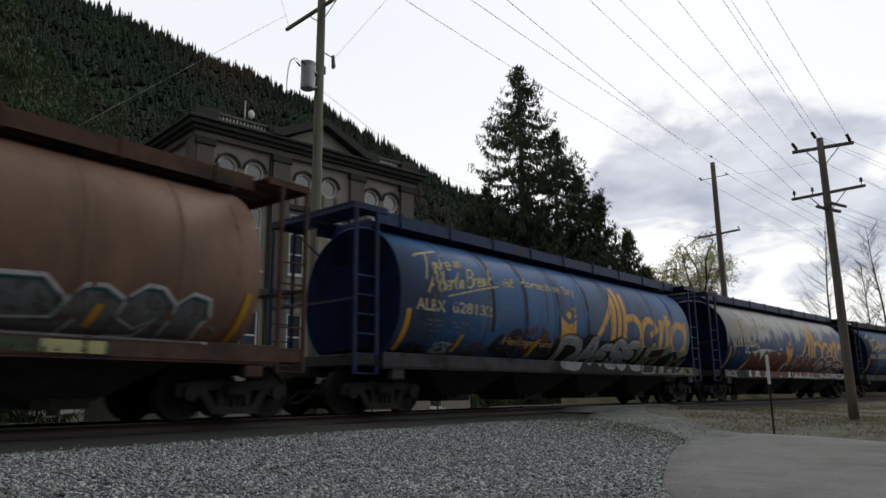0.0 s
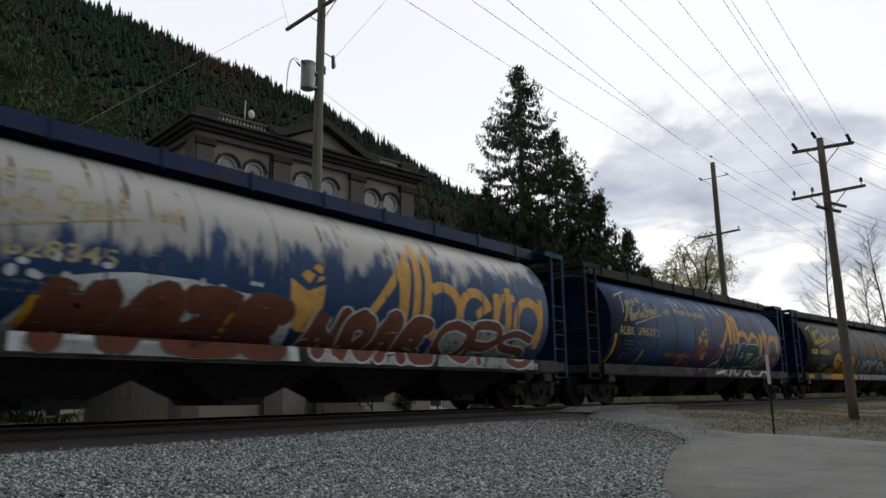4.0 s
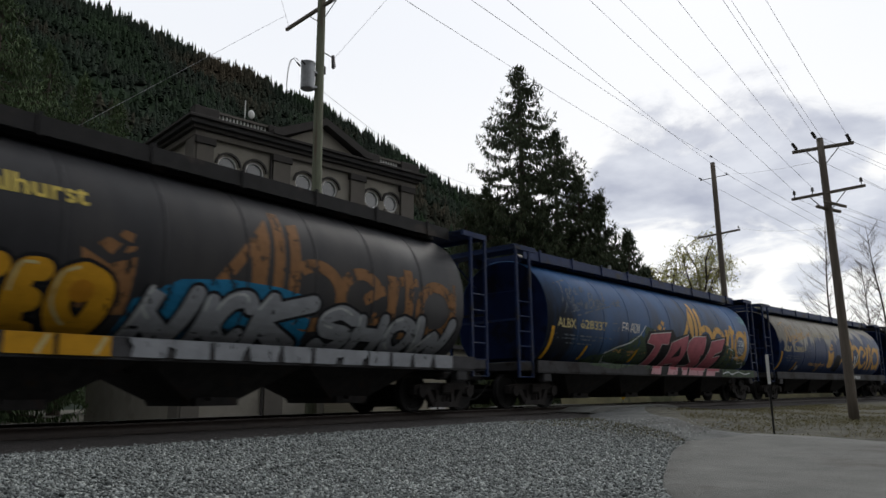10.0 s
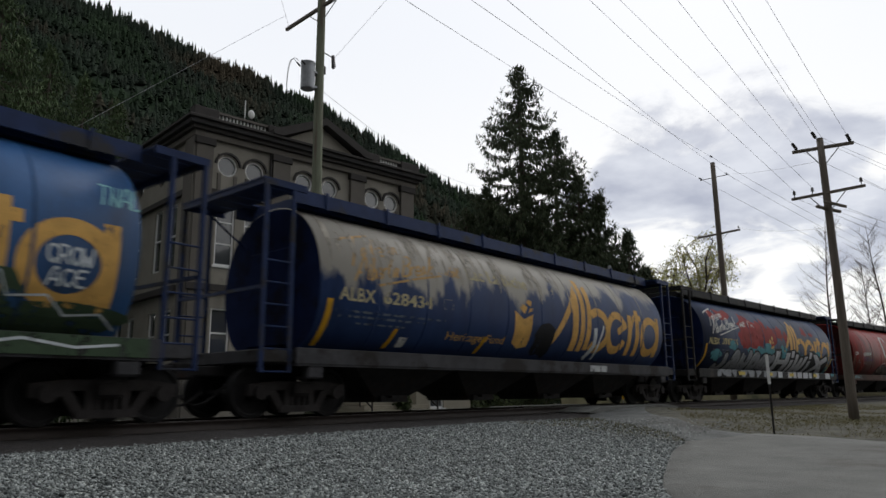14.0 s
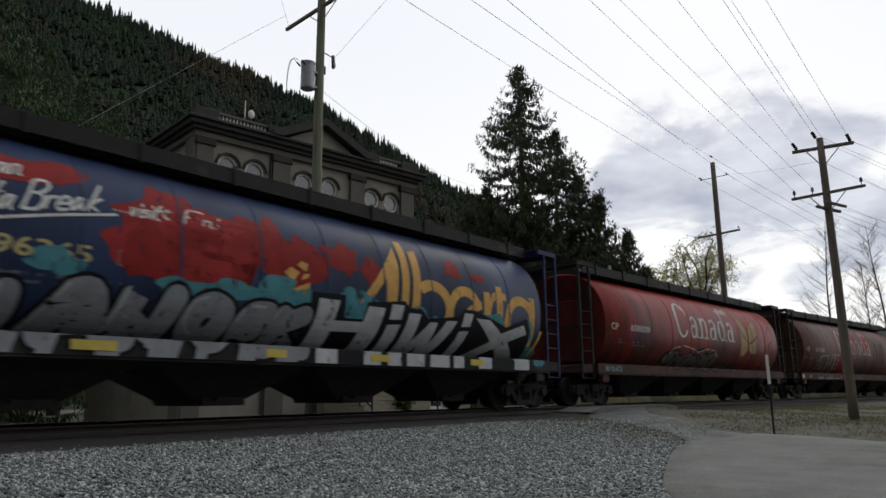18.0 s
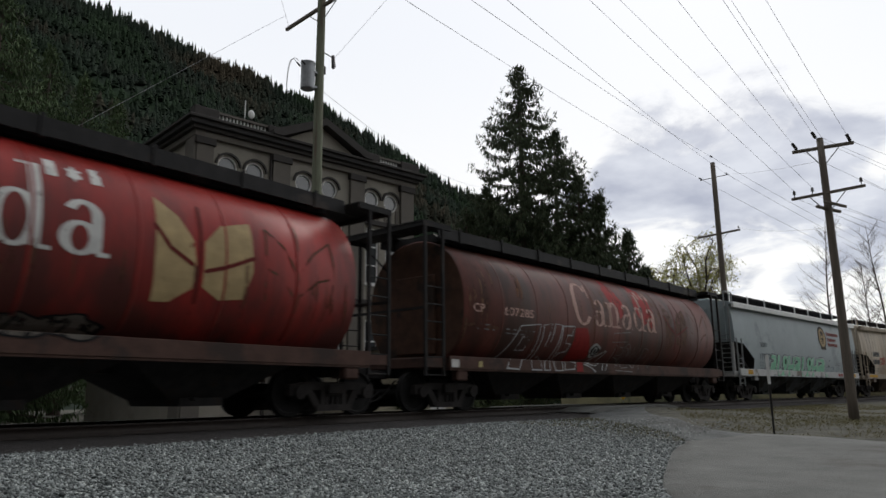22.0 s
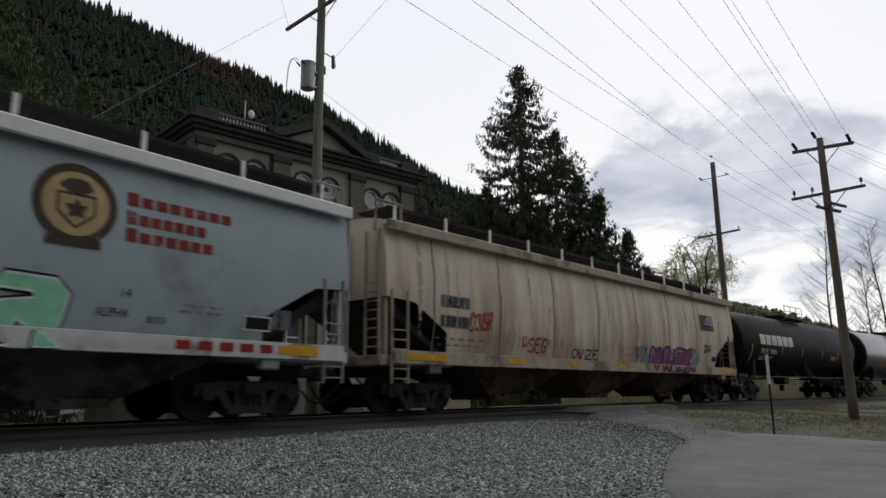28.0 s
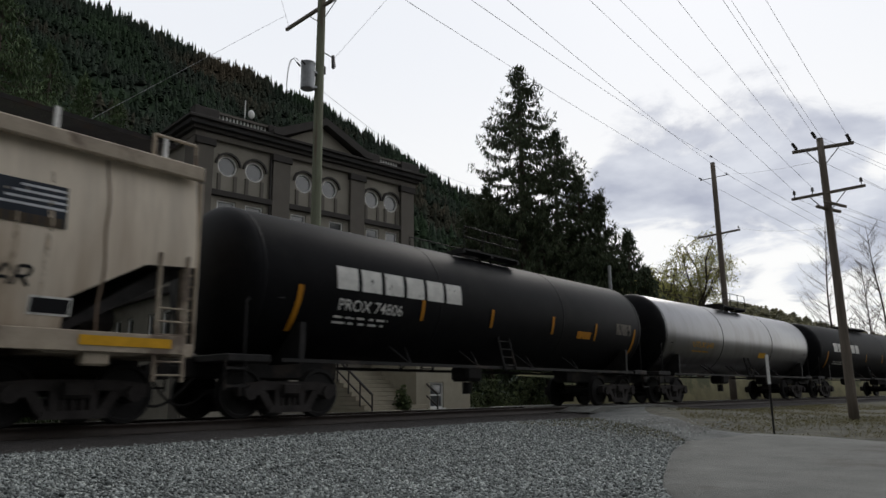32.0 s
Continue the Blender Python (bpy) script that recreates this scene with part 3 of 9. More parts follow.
def pin_insulator(p, at):
    o = Vector(at) - p.matrix_basis.translation
    bm = rod(bmesh.new(), o, o + Vector((0, 0, 0.16)), 0.012, 6)
    rod(bm, o + Vector((0, 0, 0.08)), o + Vector((0, 0, 0.13)), 0.05, 10, 0.03)
    rod(bm, o + Vector((0, 0, 0.14)), o + Vector((0, 0, 0.19)), 0.045, 10, 0.02)
    part("insulator", bm, M["insulator"], p)
    return Vector(at) + Vector((0, 0, 0.19))


def wire(a, b, sag=0.25, r=0.0043, label="thin overhead line wire"):
    a, b = Vector(a), Vector(b)
    n = 24
    pts = [a.lerp(b, i / n) - Vector((0, 0, sag * 4 * (i / n) * (1 - i / n))) for i in range(n + 1)]
    v, f = [], []
    d = (b - a).normalized()
    s = d.cross(Vector((0, 0, 1))).normalized()
    u = s.cross(d)
    for p in pts:
        for k in range(5):
            c = 2 * math.pi * k / 5
            v.append(p + s * r * math.cos(c) + u * r * math.sin(c))
    for i in range(n):
        for k in range(5):
            f.append((i * 5 + k, i * 5 + (k + 1) % 5, i * 5 + 5 + (k + 1) % 5, i * 5 + 5 + k))
    ob = part("overhead_wire", mesh_np("overhead_wire", [tuple(p) for p in v], f), M["wire"])
    return tagged(ob, label, "wire", "overhead wires")


def past(a, b, k):
    """The point k times as far along the line from a to b."""
    return Vector(a) + (Vector(b) - Vector(a)) * k


# pole beside the hall: crossarm, transformer can, cut-out
hp = pole("utility_pole", 13.18, 14.5, 0.2, 14.0, 0.165, M["green_pole"], "tall greenish timber pole with a transformer beside the railway")
arm(hp, (13.45, 16.4, 12.42), (12.95, 12.5, 12.42), 0.06, 0.07, 0.7)
bm = bmesh.new()
c = Vector((-0.40, 0.06, 10.05 - 0.2))
rod(bm, c - Vector((0, 0, 0.40)), c + Vector((0, 0, 0.36)), 0.20, 20)
rod(bm, c + Vector((0, 0, 0.36)), c + Vector((0, 0, 0.40)), 0.215, 20)
rod(bm, c - Vector((0, 0, 0.42)), c - Vector((0, 0, 0.38)), 0.17, 20)
can = part("transformer", bm, M["galvanised"], hp, "grey cylindrical transformer can")
for k in (-0.1, 0.1):
    bm = rod(bmesh.new(), c + Vector((-0.2, k, 0.25)), c + Vector((-0.34, k, 0.33)), 0.025, 8)
    part("bushing", bm, M["insulator"], can)
for z in (9.75, 10.2):
    part("bracket", B(-0.32, 0.0, -0.05, 0.14, z - 0.22, z - 0.16), M["galvanised"], hp)
bm = bmesh.new()
rod(bm, (0.1, 0, 10.98 - 0.2), (0.42, -0.1, 10.88 - 0.2), 0.018, 6)
rod(bm, (0.42, -0.1, 10.95 - 0.2), (0.44, -0.1, 10.55 - 0.2), 0.05, 8)
rod(bm, (0.47, -0.1, 10.90 - 0.2), (0.52, -0.1, 10.62 - 0.2), 0.02, 8)
part("fuse_cutout", bm, M["insulator"], hp)
part("spool", rod(bmesh.new(), (0.16, 0, 10.1), (0.16, 0, 10.32), 0.06, 10), M["insulator"], hp)
# looping leads of the transformer
for k, (dx, dz) in enumerate(((-0.75, -1.1), (-0.62, -0.9))):
    bm = bmesh.new()
    pts = [c + Vector((-0.34 + dx * math.sin(u * 1.6) * 0.55, 0.1 * k, 0.33 + 0.15 * math.sin(u * 3) + dz * u * u)) for u in np.linspace(0, 1, 9)]
    for p0, p1 in zip(pts, pts[1:]):
        rod(bm, p0, p1, 0.008, 5)
    part("lead", bm, M["wire"], can)

# near pole at the verge: two crossarms and a dead-end bracket
vp = pole("utility_pole", 21.1, 2.91, 0.22, 7.82, 0.125, M["wood_pole"], "leaning brown timber pole with two crossarms on the grass verge")
arm(vp, (21.02, 3.62, 7.55), (21.18, 2.12, 7.55), 0.05, 0.06, 0.4)
arm(vp, (21.2, 3.80, 6.25), (20.9, 1.96, 6.25), 0.045, 0.05, 0.45)
arm(vp, (20.55, 3.10, 5.80), (21.6, 2.70, 5.80), 0.05, 0.05, 0, "dead_end_arm")
arm(vp, (20.60, 2.92, 5.92), (21.6, 2.55, 5.92), 0.04, 0.05, 0, "dead_end_arm")
# far pole beyond the railway
fp = pole("utility_pole", 41.5, 11.45, 0.0, 14.25, 0.19, M["wood_pole"], "brown timber pole with short arms beyond the railway")
arm(fp, (41.93, 12.85, 9.95), (41.2, 10.2, 9.95), 0.06, 0.07, 0.6)
arm(fp, (41.3, 12.2, 13.25), (41.6, 10.6, 13.4), 0.025, 0.025, 0, "insulator_arm")

for key, end, start, kind in (
        ("t1", (21.02, 3.5, 7.62), (12.63, 4.14, 9.0), "string"), ("t2", (21.05, 3.0, 7.84), (13.22, 3.39, 9.0), "string"), ("t3", (21.1, 2.86, 7.84), (13.33, 3.26, 9.0), ""),
        ("t4", (21.18, 2.2, 7.62), (13.77, 2.70, 9.0), "string"), ("l1", (21.2, 3.72, 6.30), (11.49, 5.59, 9.0), "pin"), ("l2", (21.13, 3.25, 6.30), (11.87, 5.10, 9.0), "pin")):
    if kind == "string":
        end2 = string_insulator(vp, end, start)
    elif kind == "pin":
        end2 = pin_insulator(vp, end)
    else:
        end2 = Vector(end)
    wire(end2, past(end2, start, 1.9), 0.05)
    # the line goes on past the pole
    far = Vector(end) + Vector((24.0, -8.5 + 2.0 * (end[1] - 2.9), -0.6))
    wire(end, far, 0.3)
pin_insulator(vp, (20.93, 2.05, 6.30))
wire((20.93, 2.05, 6.48), (45, -6.0, 5.7), 0.4)
for key, end, start in (("m1", (41.3, 12.1, 13.3), (9.23, 8.46, 9.0)), ("m2", (41.5, 11.45, 14.6), (10.05, 7.42, 9.0)), ("m3", (41.6, 10.7, 13.4), (10.53, 6.81, 9.0))):
    string_insulator(fp, end, start, 0.7, 5)
    wire(end, past(end, start, 1.25), 0.25, 0.0062)
    wire(end, Vector(end) + Vector((40, -9, -3.0)), 0.5, 0.009)
pin_insulator(fp, (41.3, 10.3, 10.0))
wire((41.3, 10.35, 13.3), (21.1, 2.95, 7.2), 0.1)
wire((41.3, 10.3, 10.1), (21.1, 2.95, 5.3), 0.15)
for k in range(3):
    wire((21.6, 2.6 + 0.05 * k, 5.85 - 0.1 * k), (50, -6.5 + k, 6.6 - 0.6 * k), 0.35)
# service wire from the hall's pole
wire((13.3, 14.5, 9.75), (52.0, 33.0, 19.5), 1.2, 0.006)
wire((12.95, 15.9, 12.5), (6.5, 17.0, 6.5), 0.0, 0.005)
wire((13.45, 16.3, 12.5), (11.2, 15.4, 15.5), 0.0, 0.005)
wire((13.62, 14.4, 10.85), (15.5, 13.5, 13.8), 0.0, 0.005)


def marker_post():
    p = thing("marker_post", Matrix.Translation((15.3, 3.52, ground_z(15.3, 3.52))), "thin steel post with a narrow white marker plate on the verge", "sign post")
    part("post", B(-0.018, 0.018, -0.018, 0.018, -0.1, 1.42, bevel=0.005), M["steel_dark"], p)
    bm = B(-0.030, -0.019, -0.030, 0.030, 0.98, 1.56, bevel=0.004)
    part("plate", bm, M["white_paint"], p, "white marker plate")
    p.rotation_euler.z = 0.35


marker_post()

mp = thing("signal_mast", Matrix.Translation((38.5, 17.0, 0)), "pale slim mast standing among the conifers", "mast")
part("mast", rod(bmesh.new(), (0, 0, 0), (0, 0, 8.3), 0.10, 10), M["galvanised"], mp)


def bump_sign():
    """Yellow diamond warning sign with a plate above, beyond the crossing."""
    p = thing("warning_sign", Matrix.Translation((33.0, 14.25, ground_z(33.0, 14.25))) @ Matrix.Rotation(math.radians(-66), 4, "Z"), "yellow diamond road sign on a thin steel post", "road sign")
    part("post", B(-0.02, 0.02, 0.0, 0.04, -0.2, 1.7, bevel=0.005), M["galvanised"], p)
    yellow = paint("sign_yellow", (0.75, 0.40, 0.02), 0.5, 0, 0.08, 3)
    part("diamond", prism(bmesh.new(), [(0, 0.72), (0.27, 0.99), (0, 1.26), (-0.27, 0.99)], "y", -0.012, -0.002), yellow, p)
    part("symbol", prism(bmesh.new(), [(-0.17, 0.94), (0.17, 0.94), (0.07, 1.0), (0.0, 1.05), (-0.07, 1.0)], "y", -0.018, -0.013), M["steel_dark"], p)
    part("plate", B(-0.22, 0.22, -0.012, -0.002, 1.32, 1.58), yellow, p)
    for a in (-0.15, -0.02, 0.1):
        part("bar", B(a, a + 0.07, -0.018, -0.013, 1.38, 1.52), M["steel_dark"], p)


bump_sign()


# ---- trees ----
def leaf_material(name, a, b, rough=0.85, trans=0.0):
    m = bpy.data.materials.new(name)
    m.use_nodes = True
    nt = m.node_tree
    N, L = nt.nodes.new, nt.links.new
    p = nt.nodes["Principled BSDF"]
    p.inputs["Roughness"].default_value = rough
    p.inputs["Specular IOR Level"].default_value = 0.2
    g = N("ShaderNodeNewGeometry")
    co = N("ShaderNodeTexCoord")
    n = N("ShaderNodeTexNoise"); n.inputs["Scale"].default_value, n.inputs["Detail"].default_value = 0.35, 4
    L(co.outputs["Object"], n.inputs["Vector"])
    ad = N("ShaderNodeMath"); ad.operation = "MULTIPLY_ADD"; ad.inputs[1].default_value = 0.45; ad.use_clamp = True
    L(g.outputs["Random Per Island"], ad.inputs[0]); L(n.outputs[0], ad.inputs[2])
    r = N("ShaderNodeValToRGB")
    e = r.color_ramp.elements
    e[0].position, e[0].color = 0.35, (*a, 1)
    e[1].position, e[1].color = 0.95, (*b, 1)
    L(ad.outputs[0], r.inputs[0]); L(r.outputs[0], p.inputs["Base Color"])
    if trans:
        # thin leaves let light through
        tl = N("ShaderNodeBsdfTranslucent"); L(r.outputs[0], tl.inputs[0])
        mx = N("ShaderNodeMixShader"); mx.inputs[0].default_value = trans
        L(p.outputs[0], mx.inputs[1]); L(tl.outputs[0], mx.inputs[2])
        L(mx.outputs[0], nt.nodes["Material Output"].inputs[0])
    return m


def slope_material(name):
    """Dark conifer green that drifts to blue-green and to brown over tens of metres, with fine clumps."""
    m = bpy.data.materials.new(name)
    m.use_nodes = True
    nt = m.node_tree
    N, L = nt.nodes.new, nt.links.new
    p = nt.nodes["Principled BSDF"]
    p.inputs["Roughness"].default_value, p.inputs["Specular IOR Level"].default_value = 0.95, 0.03
    co = N("ShaderNodeTexCoord")
    big = N("ShaderNodeTexNoise"); big.inputs["Scale"].default_value, big.inputs["Detail"].default_value = 0.011, 5
    fine = N("ShaderNodeTexNoise"); fine.inputs["Scale"].default_value, fine.inputs["Detail"].default_value = 0.30, 4
    L(co.outputs["Object"], big.inputs["Vector"]); L(co.outputs["Object"], fine.inputs["Vector"])
    r = N("ShaderNodeValToRGB")
    e = r.color_ramp.elements
    e[0].position, e[0].color = 0.36, (0.027, 0.045, 0.024, 1)
    e[1].position, e[1].color = 0.66, (0.060, 0.050, 0.035, 1)
    mid = r.color_ramp.elements.new(0.52); mid.color = (0.028, 0.038, 0.029, 1)
    L(big.outputs[0], r.inputs[0])
    k = N("ShaderNodeMapRange"); k.inputs[1].default_value, k.inputs[2].default_value = 0.3, 0.7
    k.inputs[3].default_value, k.inputs[4].default_value = 0.78, 1.22
    L(fine.outputs[0], k.inputs[0])
    c = N("ShaderNodeVectorMath"); c.operation = "SCALE"
    L(r.outputs[0], c.inputs[0]); L(k.outputs[0], c.inputs["Scale"])
    L(c.outputs[0], p.inputs["Base Color"])
    return m


M["bark"] = paint("bark", (0.075, 0.058, 0.045), 0.95, 0, 0.35, 5, 0.8, 20, stretch=(3, 3, 0.6))
M["cedar"] = leaf_material("cedar", (0.034, 0.048, 0.030), (0.080, 0.100, 0.055))
M["fir"] = leaf_material("fir", (0.040, 0.066, 0.032), (0.088, 0.125, 0.056))
M["hill_fir"] = slope_material("hill_fir")
M["birch_leaf"] = leaf_material("birch_leaf", (0.30, 0.31, 0.09), (0.48, 0.46, 0.18), 0.8, 0.55)
M["far_wood"] = leaf_material("far_wood", (0.05, 0.055, 0.03), (0.13, 0.12, 0.06))
M["shrub"] = leaf_material("shrub", (0.018, 0.028, 0.012), (0.06, 0.075, 0.025))
M["twig"] = paint("twig", (0.10, 0.082, 0.07), 0.9, 0, 0.3, 4)


def tubes(segs, n=5):
    """Tapered tubes from (a, b, ra, rb) as vertex and face arrays."""
    v, f = [], []
    for a, b, ra, rb in segs:
        d = (b - a).normalized()
        s = d.orthogonal().normalized()
        u = d.cross(s)
        k0 = len(v)
        for p, r in ((a, ra), (b, rb)):
            for k in range(n):
                c = 2 * math.pi * k / n
                v.append(tuple(p + s * r * math.cos(c) + u * r * math.sin(c)))
        for k in range(n):
            f.append((k0 + k, k0 + (k + 1) % n, k0 + n + (k + 1) % n, k0 + n + k))
    return v, f


def conifer(x, y, h, spread, seed, sprays=6, label="tall dark cedar with drooping ragged branches", bare=0.05, taper=0.47, leaf="cedar"):
    """A cedar: tapered trunk, long limbs that sink and turn up at the tips, curtains of hanging sprays."""
    rnd = random.Random(seed)
    t = thing("conifer", Matrix.Translation((x, y, ground_z(x, y) if abs(x) < 60 else 0)), label, "tree")
    v, f = tubes([(Vector((0, 0, -0.3)), Vector((0.1, 0, h * 0.5)), h * 0.018, h * 0.011), (Vector((0.1, 0, h * 0.5)), Vector((0, 0, h)), h * 0.011, 0.015)], 9)
    part("trunk", mesh_np("trunk", v, f), M["bark"], t)
    limbs, lv, lf = [], [], []
    z = h * bare
    while z < h - 0.15:
        d = h - z
        reach = min(taper * d, spread + 0.04 * d) * rnd.uniform(0.68, 1.08) + 0.1
        a = rnd.uniform(0, 2 * math.pi)
        c, s = math.cos(a), math.sin(a)
        p = Vector((0.1 * (1 - z / h), 0, z))
        n = max(3, int(reach * 4.2))
        last = p
        sink, lift = rnd.uniform(0.25, 0.5), rnd.uniform(0.28, 0.5)
        for i in range(1, n + 1):
            u = i / n
            q = p + Vector((c * reach * u, s * reach * u, reach * (-sink * u + lift * u ** 3)))
            q += Vector((rnd.uniform(-1, 1), rnd.uniform(-1, 1), rnd.uniform(-1, 1))) * 0.05
            limbs.append((last, q, 0.032 * (1 - u) + 0.010, 0.028 * (1 - u) + 0.006))
            last = q
            wide = 0.30 * (1.15 - u) + 0.06
            for _ in range(sprays if u > 0.25 else sprays // 2):
                k = rnd.uniform(-1, 1) * wide
                o = q + Vector((-s * k + rnd.uniform(-0.1, 0.1), c * k + rnd.uniform(-0.1, 0.1), rnd.uniform(-0.04, 0.10)))
                w, ln = rnd.uniform(0.025, 0.06), rnd.uniform(0.18, 0.46)
                b = rnd.uniform(0, 2 * math.pi)
                e = Vector((math.cos(b), math.sin(b), 0))
                dn = Vector((c * 0.25 + rnd.uniform(-0.4, 0.4), s * 0.25 + rnd.uniform(-0.4, 0.4), -1 if u < 0.93 else rnd.uniform(-0.6, 0.9))).normalized()
                i0 = len(lv)
                lv += [tuple(o - e * w * 0.4), tuple(o + dn * ln * 0.5 + e * w), tuple(o + dn * ln), tuple(o + dn * ln * 0.45 - e * w)]
                lf.append((i0, i0 + 1, i0 + 2, i0 + 3))
        z += (0.048 + 0.0035 * d) * rnd.uniform(0.6, 1.4)
    v, f = tubes(limbs, 4)
    tagged(part("limb", mesh_np("limb", v, f), M["bark"], t), kind="stuff")
    tagged(part("crown", mesh_np("crown", lv, lf), M[leaf], t), kind="stuff")
    return t


conifer(39.6, 23.4, 23.4, 3.3, 3, sprays=10, taper=0.60)
conifer(40.8, 21.5, 18.6, 2.8, 8, sprays=9, taper=0.62, label="dark conifer close beside the tall cedar")
conifer(41.3, 20.1, 15.4, 2.9, 11, sprays=9, label="dark bushy conifer in the row")
conifer(41.8, 19.0, 14.0, 2.6, 14, sprays=9, label="dark bushy conifer in the row")
conifer(42.5, 17.4, 11.4, 1.9, 17, sprays=8, label="dark bushy conifer in the row", taper=0.36)
conifer(42.9, 16.6, 9.0, 1.7, 21, sprays=8, label="small dark conifer at the end of the row")
conifer(38.4, 25.4, 15.0, 3.2, 23, sprays=9, label="dark bushy conifer in the row")
conifer(37.6, 26.6, 13.4, 3.2, 26, sprays=9, label="dark bushy conifer beside the hall")
conifer(39.0, 21.6, 13.0, 3.2, 31, sprays=9, label="dark bushy conifer in the row")
for k, (x, y, h, w) in enumerate(((12.7, 37.9, 22.5, 3.6), (15.2, 41.5, 21.5, 3.4), (18.2, 45.2, 23.2, 3.6), (22.0, 48.6, 23.6, 3.6), (26.0, 51.6, 24.0, 3.5), (10.0, 34.4, 18.5, 3.4), (12.2, 33.2, 14.5, 3.0), (14.6, 38.0, 13.0, 3.0), (8.6, 30.2, 12.0, 2.8))):
    conifer(x, y, h, w, 60 + k, sprays=8, label="tall dark green conifer in the wood beside the hall", taper=0.40, leaf="fir")
conifer(40.2, 19.4, 10.0, 2.8, 37, sprays=9, label="dark bushy conifer in the row")


def put_leaf(lv, lf, o, size, rnd):
    b = rnd.uniform(0, 6.28)
    e = Vector((math.cos(b), math.sin(b), rnd.uniform(-0.5, 0.5))) * size
    i0 = len(lv)
    lv += [tuple(o - e * 0.6), tuple(o + Vector((0.02, 0.02, -size))), tuple(o + e), tuple(o + Vector((0, 0, size)))]
    lf.append((i0, i0 + 1, i0 + 2, i0 + 3))


def finish_tree(t, thick, thin, hang, lv, lf):
    v, f = tubes(thick, 7)
    part("trunk", mesh_np("trunk", v, f), M["bark"], t)
    for name, segs, n in (("branch", thin, 4), ("twig", hang, 3)):
        v, f = tubes(segs, n)
        tagged(part(name, mesh_np(name, v, f), M["twig"], t), kind="stuff")
    if lf:
        tagged(part("leaves", mesh_np("leaves", lv, lf), M["birch_leaf"], t), kind="stuff")
    return t


def wander(rnd, p, d, ln, n, r0, r1, bend, pull):
    """A crooked limb: its pieces and its points."""
    out, pts = [], []
    for i in range(n):
        d = (d + Vector((rnd.uniform(-1, 1), rnd.uniform(-1, 1), rnd.uniform(-1, 1))) * bend + Vector((0, 0, pull))).normalized()
        q = p + d * ln / n
        out.append((p, q, r0 + (r1 - r0) * i / n, r0 + (r1 - r0) * (i + 1) / n))
        pts.append((q, d))
        p = q
    return out, pts


def weeping_birch(x, y, fork, h, reach, seed):
    """Short crooked trunk, arching limbs and long hanging twigs with small sparse leaves."""
    rnd = random.Random(seed)
    t = thing("broadleaf_tree", Matrix.Translation((x, y, 0)), "weeping birch in thin yellow-green spring leaf", "tree")
    thick, pts = wander(rnd, Vector((0, 0, -0.3)), Vector((0.05, 0, 1)), fork, 6, 0.30, 0.2, 0.08, 0.05)
    top = pts[-1][0]
    thin, hang, lv, lf = [], [], [], []
    for i in range(11):
        a = i * 2.4 + rnd.uniform(-0.3, 0.3)
        d = Vector((math.cos(a), math.sin(a), rnd.uniform(0.4, 2.4))).normalized()
        limb, pts = wander(rnd, top - Vector((0, 0, rnd.uniform(0, 0.8))), d, (h - fork) * rnd.uniform(0.7, 1.0), 8, 0.09, 0.03, 0.26, 0.0)
        thick += limb
        for q, e in pts[2:]:
            for _ in range(2):
                b = rnd.uniform(0, 6.28)
                out = Vector((math.cos(b), math.sin(b), rnd.uniform(0.0, 0.9))).normalized()
                sub, tips = wander(rnd, q, (e * 0.5 + out).normalized(), reach * rnd.uniform(0.35, 0.75), 5, 0.030, 0.010, 0.25, -0.06)
                thin += sub
                for q2, e2 in tips:
                    for _ in range(3):
                        c = rnd.uniform(0, 6.28)
                        tw, ends = wander(rnd, q2, (e2 + Vector((math.cos(c), math.sin(c), 0.1))).normalized(), rnd.uniform(0.5, 1.5), 5, 0.006, 0.003, 0.18, -0.45)
                        hang += tw
                        for q3, _e in ends:
                            if rnd.random() < 0.75:
                                put_leaf(lv, lf, q3 + Vector((rnd.uniform(-0.09, 0.09), rnd.uniform(-0.09, 0.09), rnd.uniform(-0.1, 0.1))), rnd.uniform(0.035, 0.07), rnd)
    return finish_tree(t, thick, thin, hang, lv, lf)


def bare_tree(x, y, h, wide, seed):
    """Slim leader with many rising side limbs and fine twigs, no leaves yet."""
    rnd = random.Random(seed)
    t = thing("broadleaf_tree", Matrix.Translation((x, y, 0)), "slender leafless tree with fine upright twigs", "tree")
    thick, pts = wander(rnd, Vector((0, 0, -0.3)), Vector((0, 0, 1)), h, 16, h * 0.009, 0.012, 0.05, 0.06)
    thin, hang = [], []
    for i in range(3, 15):
        p = pts[i][0]
        for _ in range(4):
            a = rnd.uniform(0, 6.28)
            d = Vector((math.cos(a), math.sin(a), rnd.uniform(0.5, 1.1))).normalized()
            start = p - Vector((0, 0, rnd.uniform(0, h / 16)))
            limb, ends = wander(rnd, start, d, wide * (1.25 - i / 15) * rnd.uniform(0.6, 1.1), 6, 0.026, 0.007, 0.14, 0.05)
            thin += limb
            for q, e in ends[1:]:
                for _ in range(3):
                    c = rnd.uniform(0, 6.28)
                    tw, _e = wander(rnd, q, (e + Vector((math.cos(c), math.sin(c), 0.3)) * 0.8).normalized(), rnd.uniform(0.4, 1.0), 3, 0.007, 0.003, 0.15, 0.05)
                    hang += tw
    return finish_tree(t, thick, thin, hang, [], [])


weeping_birch(48.1, 15.2, 6.4, 12.9, 1.5, 5)
bare_tree(64.3, 9.8, 14.8, 4.2, 7)
bare_tree(64.8, 6.0, 14.2, 4.0, 12)
bare_tree(72.0, 8.0, 12.5, 3.6, 19)


